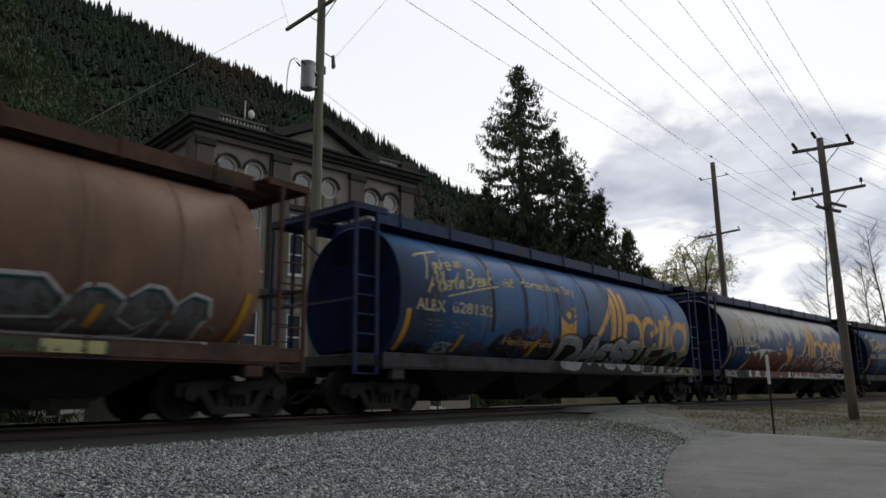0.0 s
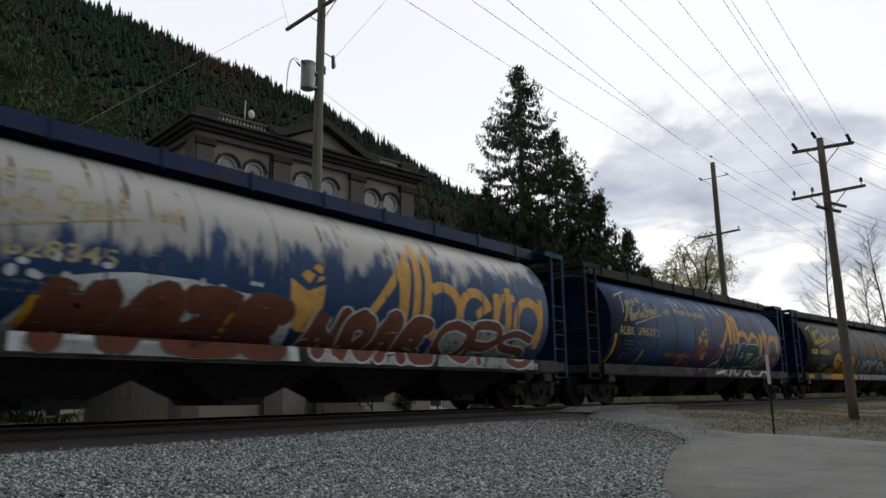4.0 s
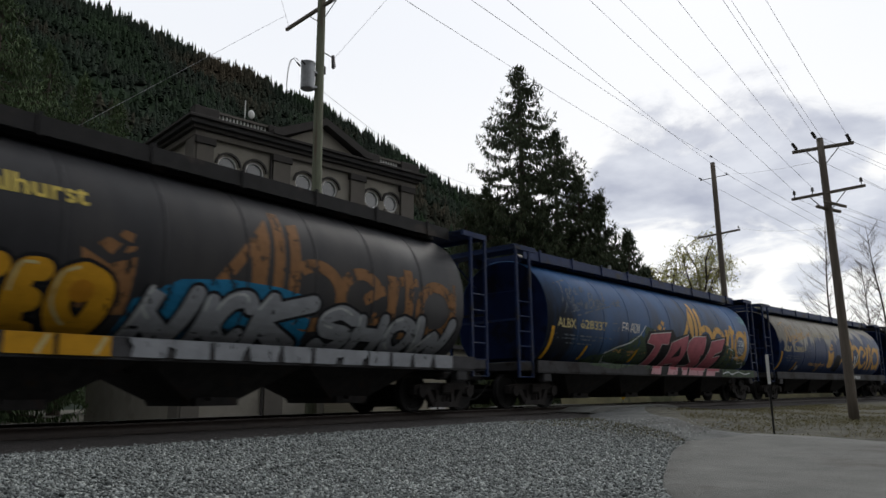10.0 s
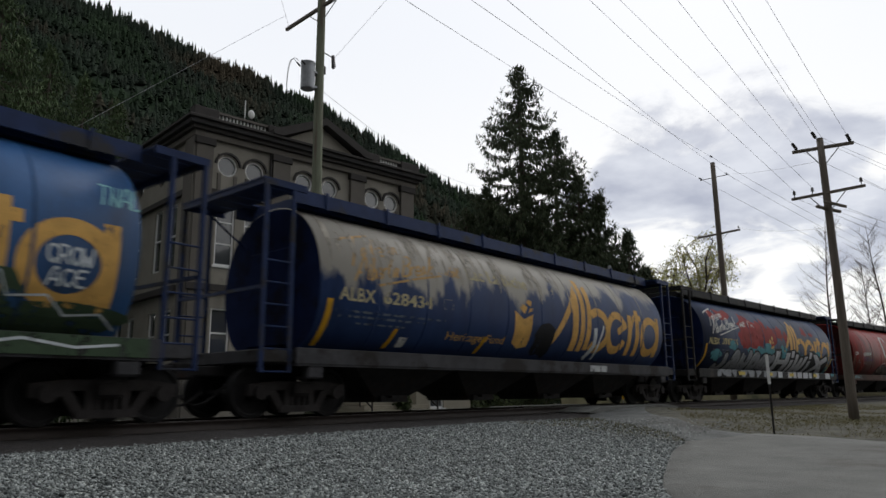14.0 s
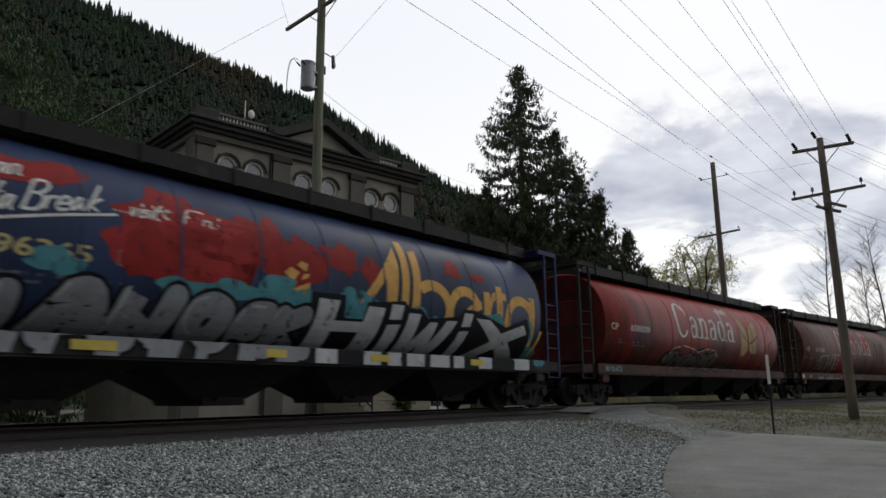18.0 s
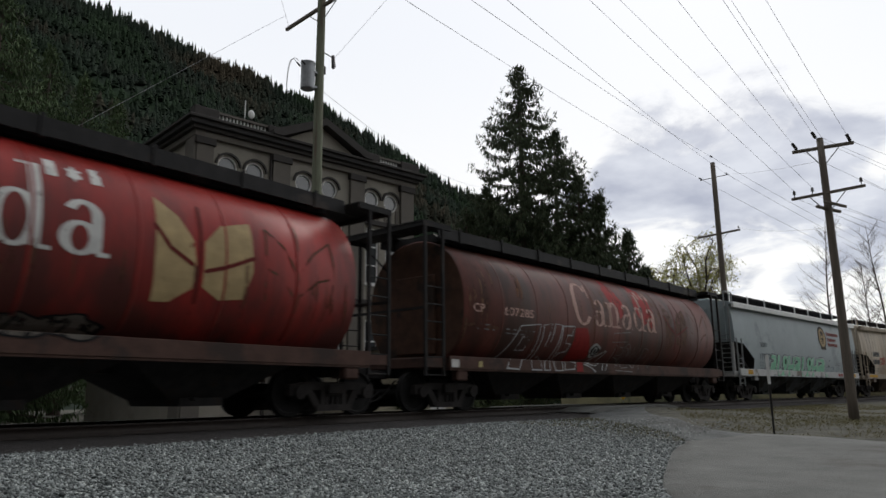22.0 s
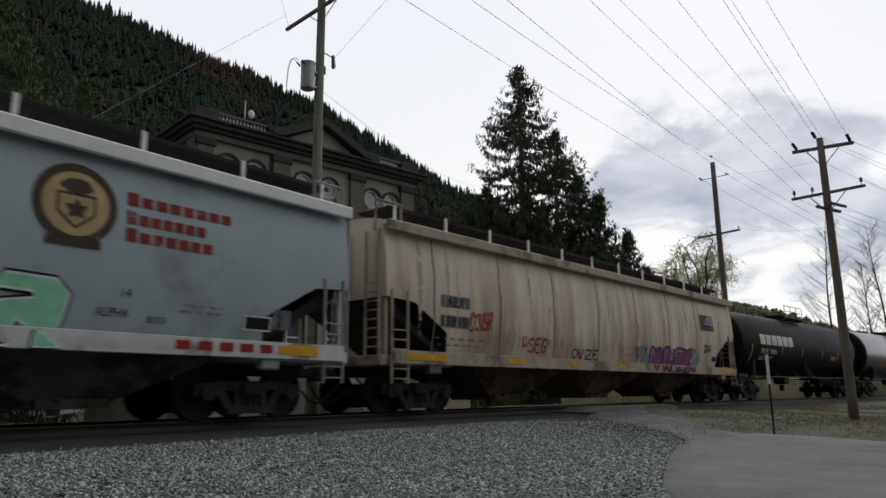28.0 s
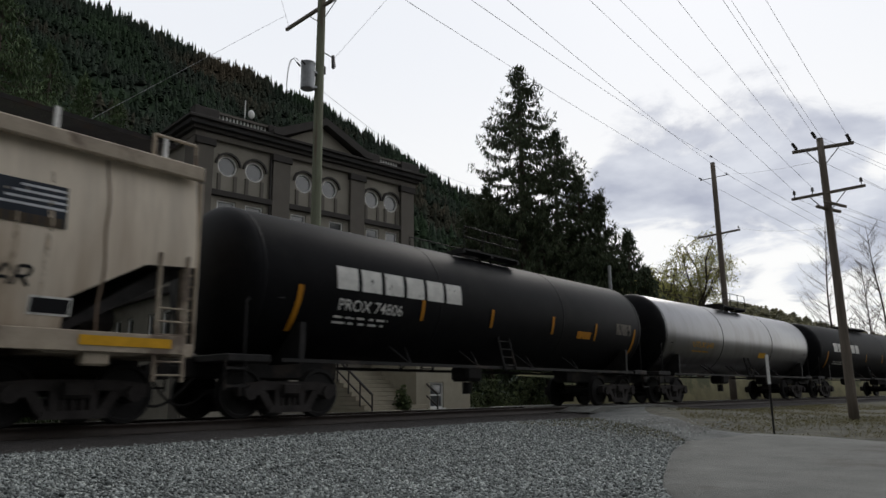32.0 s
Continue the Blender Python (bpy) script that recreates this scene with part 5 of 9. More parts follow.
def roof_mesh():
    """Hatch trough with its lid strip along the top of the body."""
    bm = bmesh.new()
    H = CYL["half"]
    prism(bm, [(-0.78, 4.13), (-0.74, 4.24), (-0.60, 4.36), (0.60, 4.36), (0.74, 4.24), (0.78, 4.13)], "x", -H + 0.05, H - 0.05)
    return mesh_from(bm, "hatch_trough")


def running_board_mesh():
    bm = bmesh.new()
    H = CYL["half"]
    for s in (-1, 1):
        # walking plate with a turned-down outer lip
        prism(bm, [(s * 0.62, 4.40), (s * 0.62, 4.44), (s * 0.96, 4.46), (s * 1.02, 4.44), (s * 1.04, 4.15), (s * 1.01, 4.15), (s * 0.98, 4.42)], "x", -H - 0.22, H + 0.22)
    for i in range(9):
        x = -H + 0.6 + i * (2 * H - 1.2) / 8
        for s in (-1, 1):
            prism(bm, [(s * 0.90, 4.37), (s * 0.90, 4.32), (s * 0.72, 4.14), (s * 0.62, 4.14)], "x", x - 0.03, x + 0.03)
            # clamp over the lip
            prism(bm, [(s * 0.99, 4.46), (s * 1.05, 4.49), (s * 1.07, 4.12), (s * 1.03, 4.10)], "x", x - 0.035, x + 0.035)
    return mesh_from(bm, "running_board")


def end_platform_mesh(d):
    """Frame of the roof-height platform over the end, with a thin soffit."""
    bm = bmesh.new()
    x0, x1 = d * 7.86, d * 8.84
    prism(bm, [(x0, -1.47), (x1, -1.47), (x1, 1.47), (x0, 1.47), (x0, 1.40), (x1 - d * 0.07, 1.40), (x1 - d * 0.07, -1.40), (x0, -1.40)], "z", 4.23, 4.33)
    return mesh_from(bm, "end_platform")


def cylindrical_hopper(place, label, hull, trim, sill, ends=None, posts=None, left_posts=None):
    """A four-bay cylindrical grain hopper: hull, seams, hatches, running boards, ladders, bays, sills and trucks."""
    H = CYL["half"]
    posts = posts or trim
    car = thing("grain_hopper", Matrix.Identity(4), label, "freight car", "cars of the freight train")
    body_me = shared("cyl_body", cyl_body_mesh).copy()
    body_me.materials.append(hull)
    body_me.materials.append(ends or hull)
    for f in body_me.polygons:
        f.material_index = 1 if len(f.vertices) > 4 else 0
    part("body", body_me, hull, car)
    for i in range(1, 10):
        ob = part("seam", shared(("seam", hull.name), lambda: shared("seam0", seam_mesh).copy()), hull, car)
        ob.location.x = -H + i * 2 * H / 10
    part("hatch_trough", shared(("trough", trim.name), roof_mesh), trim, car)
    part("running_board", shared(("board", trim.name), running_board_mesh), trim, car)
    for d, posts in ((-1, left_posts or posts), (1, posts)):
        pf = part("end_platform", shared(("platform", d, posts.name), lambda: end_platform_mesh(d)), posts, car)
        for k in range(6):
            pl = part("plank", shared(("plank", posts.name), lambda: mesh_from(B(-0.50, 0.50, 0, 0.465, 4.335, 4.365), "plank")), posts, pf)
            pl.location = (d * 8.36, -1.46 + k * 0.487, 0)
        for y in (-1.45, 1.45):
            # tall corner posts with a few rungs low down
            for x in (8.17, 8.77):
                part("corner_post", B(d * x - 0.04, d * x + 0.04, y - 0.035, y + 0.035, 0.80, 4.25, bevel=0.008), posts, car)
            for k in range(6):
                part("rung", rod(bmesh.new(), (d * 8.17, y, 0.82 + 0.40 * k), (d * 8.77, y, 0.82 + 0.40 * k), 0.018, 6), posts, car)
        part("cross_tie", B(d * 8.77 - 0.03, d * 8.77 + 0.03, -1.42, 1.42, 2.30, 2.36), trim, car)
        # sloping stay from the platform to the end
        part("stay", rod(bmesh.new(), (d * 8.72, 0.9, 4.22), (d * (H + 0.02), 0.9, 3.5), 0.025, 6), trim, car)
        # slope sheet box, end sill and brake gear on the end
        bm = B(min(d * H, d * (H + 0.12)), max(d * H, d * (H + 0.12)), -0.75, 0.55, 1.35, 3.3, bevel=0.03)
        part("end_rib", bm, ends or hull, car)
        bm = B(min(d * (H - 0.05), d * 8.74), max(d * (H - 0.05), d * 8.74), -1.46, 1.46, 0.98, 1.22, bevel=0.02)
        part("end_sill", bm, sill, car)
        coupler(car, d * 8.6, d, d * 9.4)
    # brake wheel and its box on one end
    bm = bmesh.new()
    bmesh.ops.create_cone(bm, cap_ends=True, segments=20, radius1=0.27, radius2=0.27, depth=0.04, matrix=Matrix.Translation((H + 0.3, 0.45, 2.1)) @ Matrix.Rotation(math.pi / 2, 4, "Y"))
    box(bm, H, H + 0.28, 0.3, 0.6, 1.95, 2.25, 0.02)
    part("brake_wheel", bm, M["steel_dark"], car)
    for y in (-1, 1):
        # side sill: flat band with a flange below
        bm = B(-8.1, 8.1, y * 1.56 - 0.03, y * 1.56 + 0.03, 0.965, 1.26, bevel=0.008)
        box(bm, -8.08, 8.08, y * 1.50 - 0.07, y * 1.50 + 0.07, 0.93, 0.965)
        box(bm, -8.08, 8.08, min(y * 0.85, y * 1.53), max(y * 0.85, y * 1.53), 1.20, 1.225)
        part("side_sill", bm, sill, car)
        for x in (-7.62, 7.62):
            part("jacking_pad", B(x - 0.19, x + 0.19, y * 1.46 - 0.1, y * 1.46 + 0.1, 0.70, 0.93, bevel=0.03), sill, car)
    for x in (-4.8, -1.6, 1.6, 4.8):
        part("hopper_bay", shared(("hopper", "dark"), hopper_mesh), M["steel_dark"], car).location.x = x
    part("centre_sill", B(-8.7, 8.7, -0.16, 0.16, 0.78, 1.08), M["steel_dark"], car)
    for x in (-7.6, 7.6):
        truck(car, x)
    CARS.append((car, place, 7.6))
    return car


def slab_y(z):
    """Half-width of the bulging side of a covered hopper at height z."""
    return 1.58 - 0.12 * ((z - 2.6) / 1.3) ** 2


def bay_hopper(place, label, hull, trim, sill, half, trucks, reach, roof_trim, bay):
    """A covered hopper with slab sides, sloped end cut-outs, roof walkway with rails and open ends."""
    car = thing("covered_hopper", Matrix.Identity(4), label, "freight car", "cars of the freight train")
    w, z0, z1 = 1.58, 1.12, 4.02
    bm = bmesh.new()
    # side: cut away at the lower corners where the slope sheets run in
    side = [(-half + 2.0, z0), (half - 2.0, z0), (half - 1.95, z0 + 0.65), (half - 0.85, 2.38), (half, 2.44), (half, z1), (-half, z1), (-half, 2.44), (-half + 0.85, 2.38), (-half + 1.95, z0 + 0.65)]
    prism(bm, side, "y", -w, w)
    for k in range(14):
        bmesh.ops.bisect_plane(bm, geom=[*bm.verts, *bm.edges, *bm.faces], plane_co=(0, 0, 1.3 + 0.2 * k), plane_no=(0, 0, 1))
    for v in bm.verts:
        v.co.y *= slab_y(v.co.z) / w
    me = mesh_from(bm, "body")
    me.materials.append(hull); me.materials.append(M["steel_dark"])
    # downward faces of the cut-outs get dark steel colour as painted shade
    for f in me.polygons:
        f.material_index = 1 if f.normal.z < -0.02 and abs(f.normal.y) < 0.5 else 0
        f.use_smooth = True
    me.set_sharp_from_angle(angle=math.radians(25))
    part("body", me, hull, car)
    for d in (-1, 1):
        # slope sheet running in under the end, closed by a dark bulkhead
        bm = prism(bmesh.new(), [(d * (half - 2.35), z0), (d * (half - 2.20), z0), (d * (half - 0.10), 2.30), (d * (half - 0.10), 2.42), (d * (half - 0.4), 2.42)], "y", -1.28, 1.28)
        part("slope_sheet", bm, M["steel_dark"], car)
        for y in (-1.42, 1.42):
            part("corner_post", B(d * (half - 0.14), d * (half - 0.04), y - 0.05, y + 0.05, 1.1, 2.45), sill, car)
            ladder(car, d * (half - 0.62), d * (half - 0.14), y * 1.12, 0.62, 2.6, trim, 6)
        end_ladder(car, d * (half + 0.10), -1.45, -1.02, 1.1, 3.9, trim, 9)
        part("end_sill", B(min(d * (half - 2.2), d * (half + 0.1)), max(d * (half - 2.2), d * (half + 0.1)), -1.5, 1.5, 1.0, 1.22, bevel=0.02), sill, car)
        for k in range(4):
            part("end_rib", B(d * half, d * (half + 0.06), -1.2 + k * 0.8 - 0.05, -1.2 + k * 0.8 + 0.05, 2.45, 3.95), hull, car)
        coupler(car, d * (half + 0.1), d, d * reach)
        bm = bmesh.new()
        rod(bm, (d * (half - 1.3), -0.4, 1.6), (d * (half - 0.75), -0.4, 1.6), 0.2, 14)
        part("air_reservoir", bm, M["steel_dark"], car)
    # curved roof
    bm = bmesh.new()
    arc = [(w * math.cos(math.radians(a)), z1 + 0.28 * math.sin(math.radians(a))) for a in range(0, 181, 15)]
    prism(bm, arc, "x", -half + 0.02, half - 0.02)
    part("roof", bm, hull, car)
    for y in (-1, 1):
        part("roof_rail", B(-half - 0.02, half + 0.02, y * (w + 0.035) - 0.055, y * (w + 0.035) + 0.055, z1 - 0.14, z1 + 0.10, bevel=0.02), roof_trim, car)
        part("side_sill", B(-half + 0.15, half - 0.15, y * (w + 0.03) - 0.05, y * (w + 0.03) + 0.05, 1.03, 1.32, bevel=0.01), sill, car)
        for x in (-trucks, trucks):
            part("jacking_pad", B(x - 0.2, x + 0.2, y * 1.5 - 0.1, y * 1.5 + 0.1, 0.84, 1.08, bevel=0.03), trim, car)
    # running board of grating on brackets with white end stanchions
    bm = bmesh.new()
    for y in (-1.25, -0.30, 0.30, 1.25):
        box(bm, -half + 0.3, half - 0.3, y - 0.02, y + 0.02, 4.47, 4.54)
    n = int(half * 2 / 0.075)
    for i in range(n):
        x = -half + 0.35 + i * (2 * half - 0.7) / (n - 1)
        for y in (-0.64, 0.64):
            box(bm, x - 0.013, x + 0.013, y * 1.21 - 0.47, y * 1.21 + 0.47, 4.49, 4.53)
    part("running_board", bm, M["steel_dark"], car)
    posts = int(half * 1.1)
    for i in range(posts + 1):
        x = -half + 0.5 + i * (2 * half - 1.0) / posts
        for y in (-1, 1):
            part("bracket", B(x - 0.035, x + 0.035, y * 1.29 - 0.02, y * 1.29 + 0.02, 4.10, 4.57), M["white_metal"], car)
    for d in (-1, 1):
        for y in (-1.29, 1.29):
            bm = rod(bmesh.new(), (d * (half - 0.7), y, 4.1), (d * (half - 0.7), y, 4.6), 0.03, 6)
            rod(bm, (d * (half - 0.7), y, 4.6), (d * (half + 0.06), y, 4.6), 0.03, 6)
            rod(bm, (d * (half + 0.06), y, 4.6), (d * (half + 0.10), y, 3.9), 0.03, 6)
            part("roof_handrail", bm, trim, car)
    for i in range(6):
        x = -half + 1.6 + i * (2 * half - 3.2) / 5
        part("roof_hatch", B(x - 0.9, x + 0.9, -0.26, 0.26, 4.28, 4.46, bevel=0.04), hull, car)
    bays = 3
    for i in range(bays):
        x = (i - 1) * (trucks - 1.4) * 0.68
        ob = part("hopper_bay", shared(("hopper", bay.name), hopper_mesh), bay, car)
        ob.location.x = x
        ob.scale.x = 1.25
    part("centre_sill", B(-reach + 0.5, reach - 0.5, -0.16, 0.16, 0.78, 1.08), M["steel_dark"], car)
    for x in (-trucks, trucks):
        truck(car, x)
    CARS.append((car, place, trucks))
    return car


def tank_car(place, label, shell, sill, half, trucks, reach, rails=True, heads=None):
    """A tank car: shell with dished heads, saddle sills, manway with platform and rails, ladders."""
    car = thing("tank_car", Matrix.Identity(4), label, "freight car", "cars of the freight train")
    R, cz = 1.46, 2.56
    bm = bmesh.new()
    prof = [(-half + 0.55 * (1 - math.cos(math.radians(a))), R * math.sin(math.radians(a))) for a in (0, 12, 26, 40, 54, 66, 78, 90)]
    prof = prof + [(-half / 3, R), (half / 3, R)] + [(-x, r) for x, r in prof[::-1]]
    n = 48
    rows = []
    for x, r in prof[1:-1]:
        rows.append([bm.verts.new((x, r * math.cos(2 * math.pi * k / n), cz + r * math.sin(2 * math.pi * k / n))) for k in range(n)])
    for r0, r1 in zip(rows, rows[1:]):
        for k in range(n):
            bm.faces.new((r0[k], r0[(k + 1) % n], r1[(k + 1) % n], r1[k]))
    for x, row in ((prof[0][0], rows[0]), (prof[-1][0], rows[-1])):
        c = bm.verts.new((x, 0, cz))
        for k in range(n):
            bm.faces.new((row[k], row[(k + 1) % n], c))
    bmesh.ops.recalc_face_normals(bm, faces=bm.faces)
    me = mesh_from(bm, "tank_shell")
    me.materials.append(shell); me.materials.append(heads or shell)
    for f in me.polygons:
        c = f.center
        # the heads are black on a two-tone tank
        f.material_index = 1 if abs(c.x) > half - 0.62 else 0
    part("tank_shell", me, shell, car, smooth=True)
    # weld rings
    for x in (-half + 0.62, -half * 0.33, half * 0.33, half - 0.62):
        bm = bmesh.new()
        rr = [[bm.verts.new((x + dx, rad * math.cos(2 * math.pi * k / n), cz + rad * math.sin(2 * math.pi * k / n))) for k in range(n)] for dx, rad in ((-0.03, R), (-0.02, R + 0.006), (0.02, R + 0.006), (0.03, R))]
        for r0, r1 in zip(rr, rr[1:]):
            for k in range(n):
                bm.faces.new((r0[k], r0[(k + 1) % n], r1[(k + 1) % n], r1[k]))
        part("weld_ring", bm, heads or shell, car, smooth=True)
    for d in (-1, 1):
        part("end_sill", B(min(d * (half - 0.9), d * (reach - 0.5)), max(d * (half - 0.9), d * (reach - 0.5)), -1.35, 1.35, 0.98, 1.12, bevel=0.02), sill, car)
        part("stub_sill", B(min(d * (half - 3.4), d * (reach - 0.4)), max(d * (half - 3.4), d * (reach - 0.4)), -0.25, 0.25, 0.72, 1.10, bevel=0.03), sill, car)
        for y in (-1, 1):
            bm = prism(bmesh.new(), [(y * 0.45, 0.98), (y * 1.38, 0.98), (y * 1.40, 1.75), (y * 1.25, 1.75)], "x", d * trucks - 0.06, d * trucks + 0.06)
            part("saddle", bm, sill, car)
            bm = bmesh.new()
            x = d * (half - 0.35)
            pts = [(x, y * 1.32, 1.1), (x, y * 1.32, 2.05), (x - d * 0.12, y * 1.32, 2.16), (x - d * 0.75, y * 1.40, 2.16)]
            for a, b in zip(pts, pts[1:]):
                rod(bm, a, b, 0.022, 6)
            part("grab_rail", bm, sill, car)
        coupler(car, d * (reach - 0.5), d, d * reach)
        bm = bmesh.new()
        for y in (-1, 1):
            for z in (0.55, 0.85):
                box(bm, d * (reach - 0.66) - 0.2, d * (reach - 0.66) + 0.2, y * 1.36 - 0.03, y * 1.36 + 0.03, z, z + 0.04)
            rod(bm, (d * (reach - 0.66) - 0.2, y * 1.36, 0.5), (d * (reach - 0.66) - 0.2, y * 1.36, 1.0), 0.02, 6)
            rod(bm, (d * (reach - 0.66) + 0.2, y * 1.36, 0.5), (d * (reach - 0.66) + 0.2, y * 1.36, 1.0), 0.02, 6)
        part("foot_step", bm, sill, car)
    for y in (-1, 1):
        part("side_rail", B(-reach + 1.6, reach - 1.6, y * 1.36 - 0.03, y * 1.36 + 0.03, 1.00, 1.07), sill, car)
        bm = bmesh.new()
        for i in range(4):
            x = -3.6 + i * 2.4
            rod(bm, (x, y * 1.36, 1.02), (x - 0.25, y * 0.9, 1.45), 0.02, 6)
            rod(bm, (x, y * 1.36, 1.02), (x + 0.25, y * 0.9, 1.45), 0.02, 6)
        part("rail_strut", bm, sill, car)
        ladder(car, -0.24, 0.24, y * 1.44, 1.0, 3.95, sill, 9, lean=-y * 0.75)
    bm = bmesh.new()
    rod(bm, (0, 0, cz + R - 0.05), (0, 0, cz + R + 0.16), 0.42, 20)
    rod(bm, (0, 0, cz + R + 0.16), (0, 0, cz + R + 0.22), 0.46, 20)
    part("manway", bm, sill, car)
    bm = bmesh.new()
    box(bm, -1.2, 1.2, -0.95, -0.55, cz + R - 0.02, cz + R + 0.03); box(bm, -1.2, 1.2, 0.55, 0.95, cz + R - 0.02, cz + R + 0.03)
    for x in (-1.2, 0, 1.2):
        box(bm, x - 0.04, x + 0.04, -0.95, 0.95, cz + R - 0.1, cz + R - 0.02)
    part("top_platform", bm, sill, car)
    for y in (-0.95, 0.95) if rails else ():
        bm = bmesh.new()
        for x in (-1.2, -0.4, 0.4, 1.2):
            rod(bm, (x, y, cz + R), (x, y, cz + R + 0.60), 0.016, 6)
        for z in (0.32, 0.60):
            rod(bm, (-1.2, y, cz + R + z), (1.2, y, cz + R + z), 0.016, 6)
        part("safety_rail", bm, sill, car)
    bm = B(-0.35, 0.35, -0.3, 0.3, 0.72, 1.12, bevel=0.08)
    rod(bm, (0, 0, 0.4), (0, 0, 0.7), 0.12, 10)
    part("outlet_valve", bm, sill, car)
    for x in (-trucks, trucks):
        truck(car, x)
    CARS.append((car, place, trucks))
    return car


def blue(name, base=(0.020, 0.055, 0.17), second=(0.025, 0.022, 0.022), patch=0.35, scale=0.5, **k):
    return paint(name, base, k.pop("rough", 0.5), 0.0, k.pop("vary", 0.3), 2.0, 0.08, 6, second, patch, scale, stretch=(1.3, 1, 0.4), spec=0.22, blend=k.pop("blend", 0.24), **k)


M["trim_blue"] = paint("trim_blue", (0.014, 0.029, 0.090), 0.55, 0, 0.3, 4, 0.1, 20, (0.03, 0.03, 0.035), 0.3, 1.2, spec=0.2)
# blue of the car ends, darkened for the shade between coupled cars
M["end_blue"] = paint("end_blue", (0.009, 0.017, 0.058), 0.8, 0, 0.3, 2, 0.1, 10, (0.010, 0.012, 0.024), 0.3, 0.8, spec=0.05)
M["trim_black"] = paint("trim_black", (0.020, 0.019, 0.019), 0.65, 0, 0.4, 4, 0.1, 20, (0.05, 0.04, 0.035), 0.2, 1.2, spec=0.2)
M["trim_rust"] = paint("trim_rust", (0.085, 0.045, 0.03), 0.75, 0, 0.35, 4, 0.2, 20, (0.04, 0.028, 0.022), 0.3, 1.2, spec=0.2)
M["sill_grey"] = paint("sill_grey", (0.055, 0.054, 0.058), 0.75, 0, 0.35, 3, 0.2, 20, (0.025, 0.022, 0.02), 0.35, 1.0, spec=0.2)
M["sill_brown"] = paint("sill_brown", (0.085, 0.048, 0.038), 0.75, 0, 0.35, 3, 0.2, 20, (0.05, 0.035, 0.03), 0.3, 1.0, spec=0.2)
M["sill_white"] = paint("sill_white", (0.50, 0.50, 0.49), 0.65, 0, 0.2, 3, 0.1, 20, (0.22, 0.19, 0.16), 0.2, 1.0)
M["sill_beige"] = paint("sill_beige", (0.36, 0.30, 0.23), 0.7, 0, 0.25, 3, 0.1, 20, (0.16, 0.12, 0.09), 0.3, 1.0)

M["bay_tan"] = paint("bay_tan", (0.115, 0.082, 0.058), 0.85, 0, 0.35, 2, 0.2, 15, (0.05, 0.038, 0.03), 0.35, 0.9, spec=0.15)
M["bay_grey"] = paint("bay_grey", (0.085, 0.092, 0.092), 0.85, 0, 0.35, 2, 0.2, 15, (0.04, 0.036, 0.033), 0.35, 0.9, spec=0.15)
M["grab_grey"] = paint("grab_grey", (0.24, 0.25, 0.25), 0.6, 0, 0.2, 4)
# hull red for the ends, with their shade mixed into the colour
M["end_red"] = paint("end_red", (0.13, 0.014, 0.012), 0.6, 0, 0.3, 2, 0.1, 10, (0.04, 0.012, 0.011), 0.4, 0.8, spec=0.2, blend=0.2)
PITCH_CAR, FIRST = 18.95, -4.64
hull_brown = paint("hull_brown", (0.185, 0.108, 0.070), 0.62, 0, 0.25, 1.5, 0.1, 6, (0.105, 0.060, 0.042), 0.35, 0.6, stretch=(1.2, 1, 0.4), spec=0.25, blend=0.25)
hull_b = blue("hull_blue_b", (0.036, 0.122, 0.29), (0.05, 0.045, 0.05), 0.25)
hull_c = blue("hull_blue_c", (0.022, 0.060, 0.155), (0.46, 0.45, 0.43), 0.14, 1.5, rough=0.5, rise=0.34, blend=0.12, slide=-0.026)
hull_d = blue("hull_blue_d", (0.022, 0.080, 0.205), (0.02, 0.022, 0.03), 0.35)
hull_e = blue("hull_black_e", (0.022, 0.022, 0.025), (0.042, 0.038, 0.036), 0.25, 0.5)
hull_f = blue("hull_blue_f", (0.027, 0.098, 0.25), (0.018, 0.022, 0.032), 0.42, 0.5, rise=-0.05)
hull_g = blue("hull_blue_g", (0.018, 0.040, 0.115), (0.36, 0.335, 0.29), 0.06, 1.1, rough=0.5, rise=0.36, blend=0.10, slide=-0.024)
hull_h = blue("hull_blue_h", (0.026, 0.046, 0.112), (0.012, 0.016, 0.035), 0.35, 0.5)
hull_i = paint("hull_red_i", (0.33, 0.024, 0.018), 0.45, 0, 0.25, 1.5, 0.08, 6, (0.085, 0.022, 0.018), 0.42, 0.6, stretch=(1.5, 1, 0.35), spec=0.25, blend=0.25, rise=-0.07)
hull_j = paint("hull_red_j", (0.165, 0.050, 0.038), 0.5, 0, 0.3, 1.5, 0.08, 6, (0.062, 0.032, 0.025), 0.48, 0.6, stretch=(1.4, 1, 0.35), spec=0.25, blend=0.22)
hull_k = paint("hull_grey", (0.31, 0.365, 0.38), 0.55, 0, 0.12, 1.0, 0.05, 6, (0.21, 0.25, 0.26), 0.25, 0.4)
hull_l = paint("hull_beige", (0.64, 0.56, 0.455), 0.65, 0, 0.2, 1.2, 0.08, 6, (0.33, 0.245, 0.17), 0.20, 0.9, stretch=(1.6, 1, 0.16), spec=0.3, rise=-0.10, blend=0.30)
shell_black = paint("shell_black", (0.0065, 0.0065, 0.0075), 0.55, 0, 0.3, 2.0, 0.05, 8, (0.010, 0.010, 0.010), 0.3, 0.6, spec=0.07)
shell_silver = paint("shell_silver", (0.24, 0.24, 0.25), 0.30, 0.9, 0.10, 2.0, 0.02, 6, (0.17, 0.165, 0.16), 0.2, 0.8, stretch=(1.5, 1, 0.4), blend=0.2)

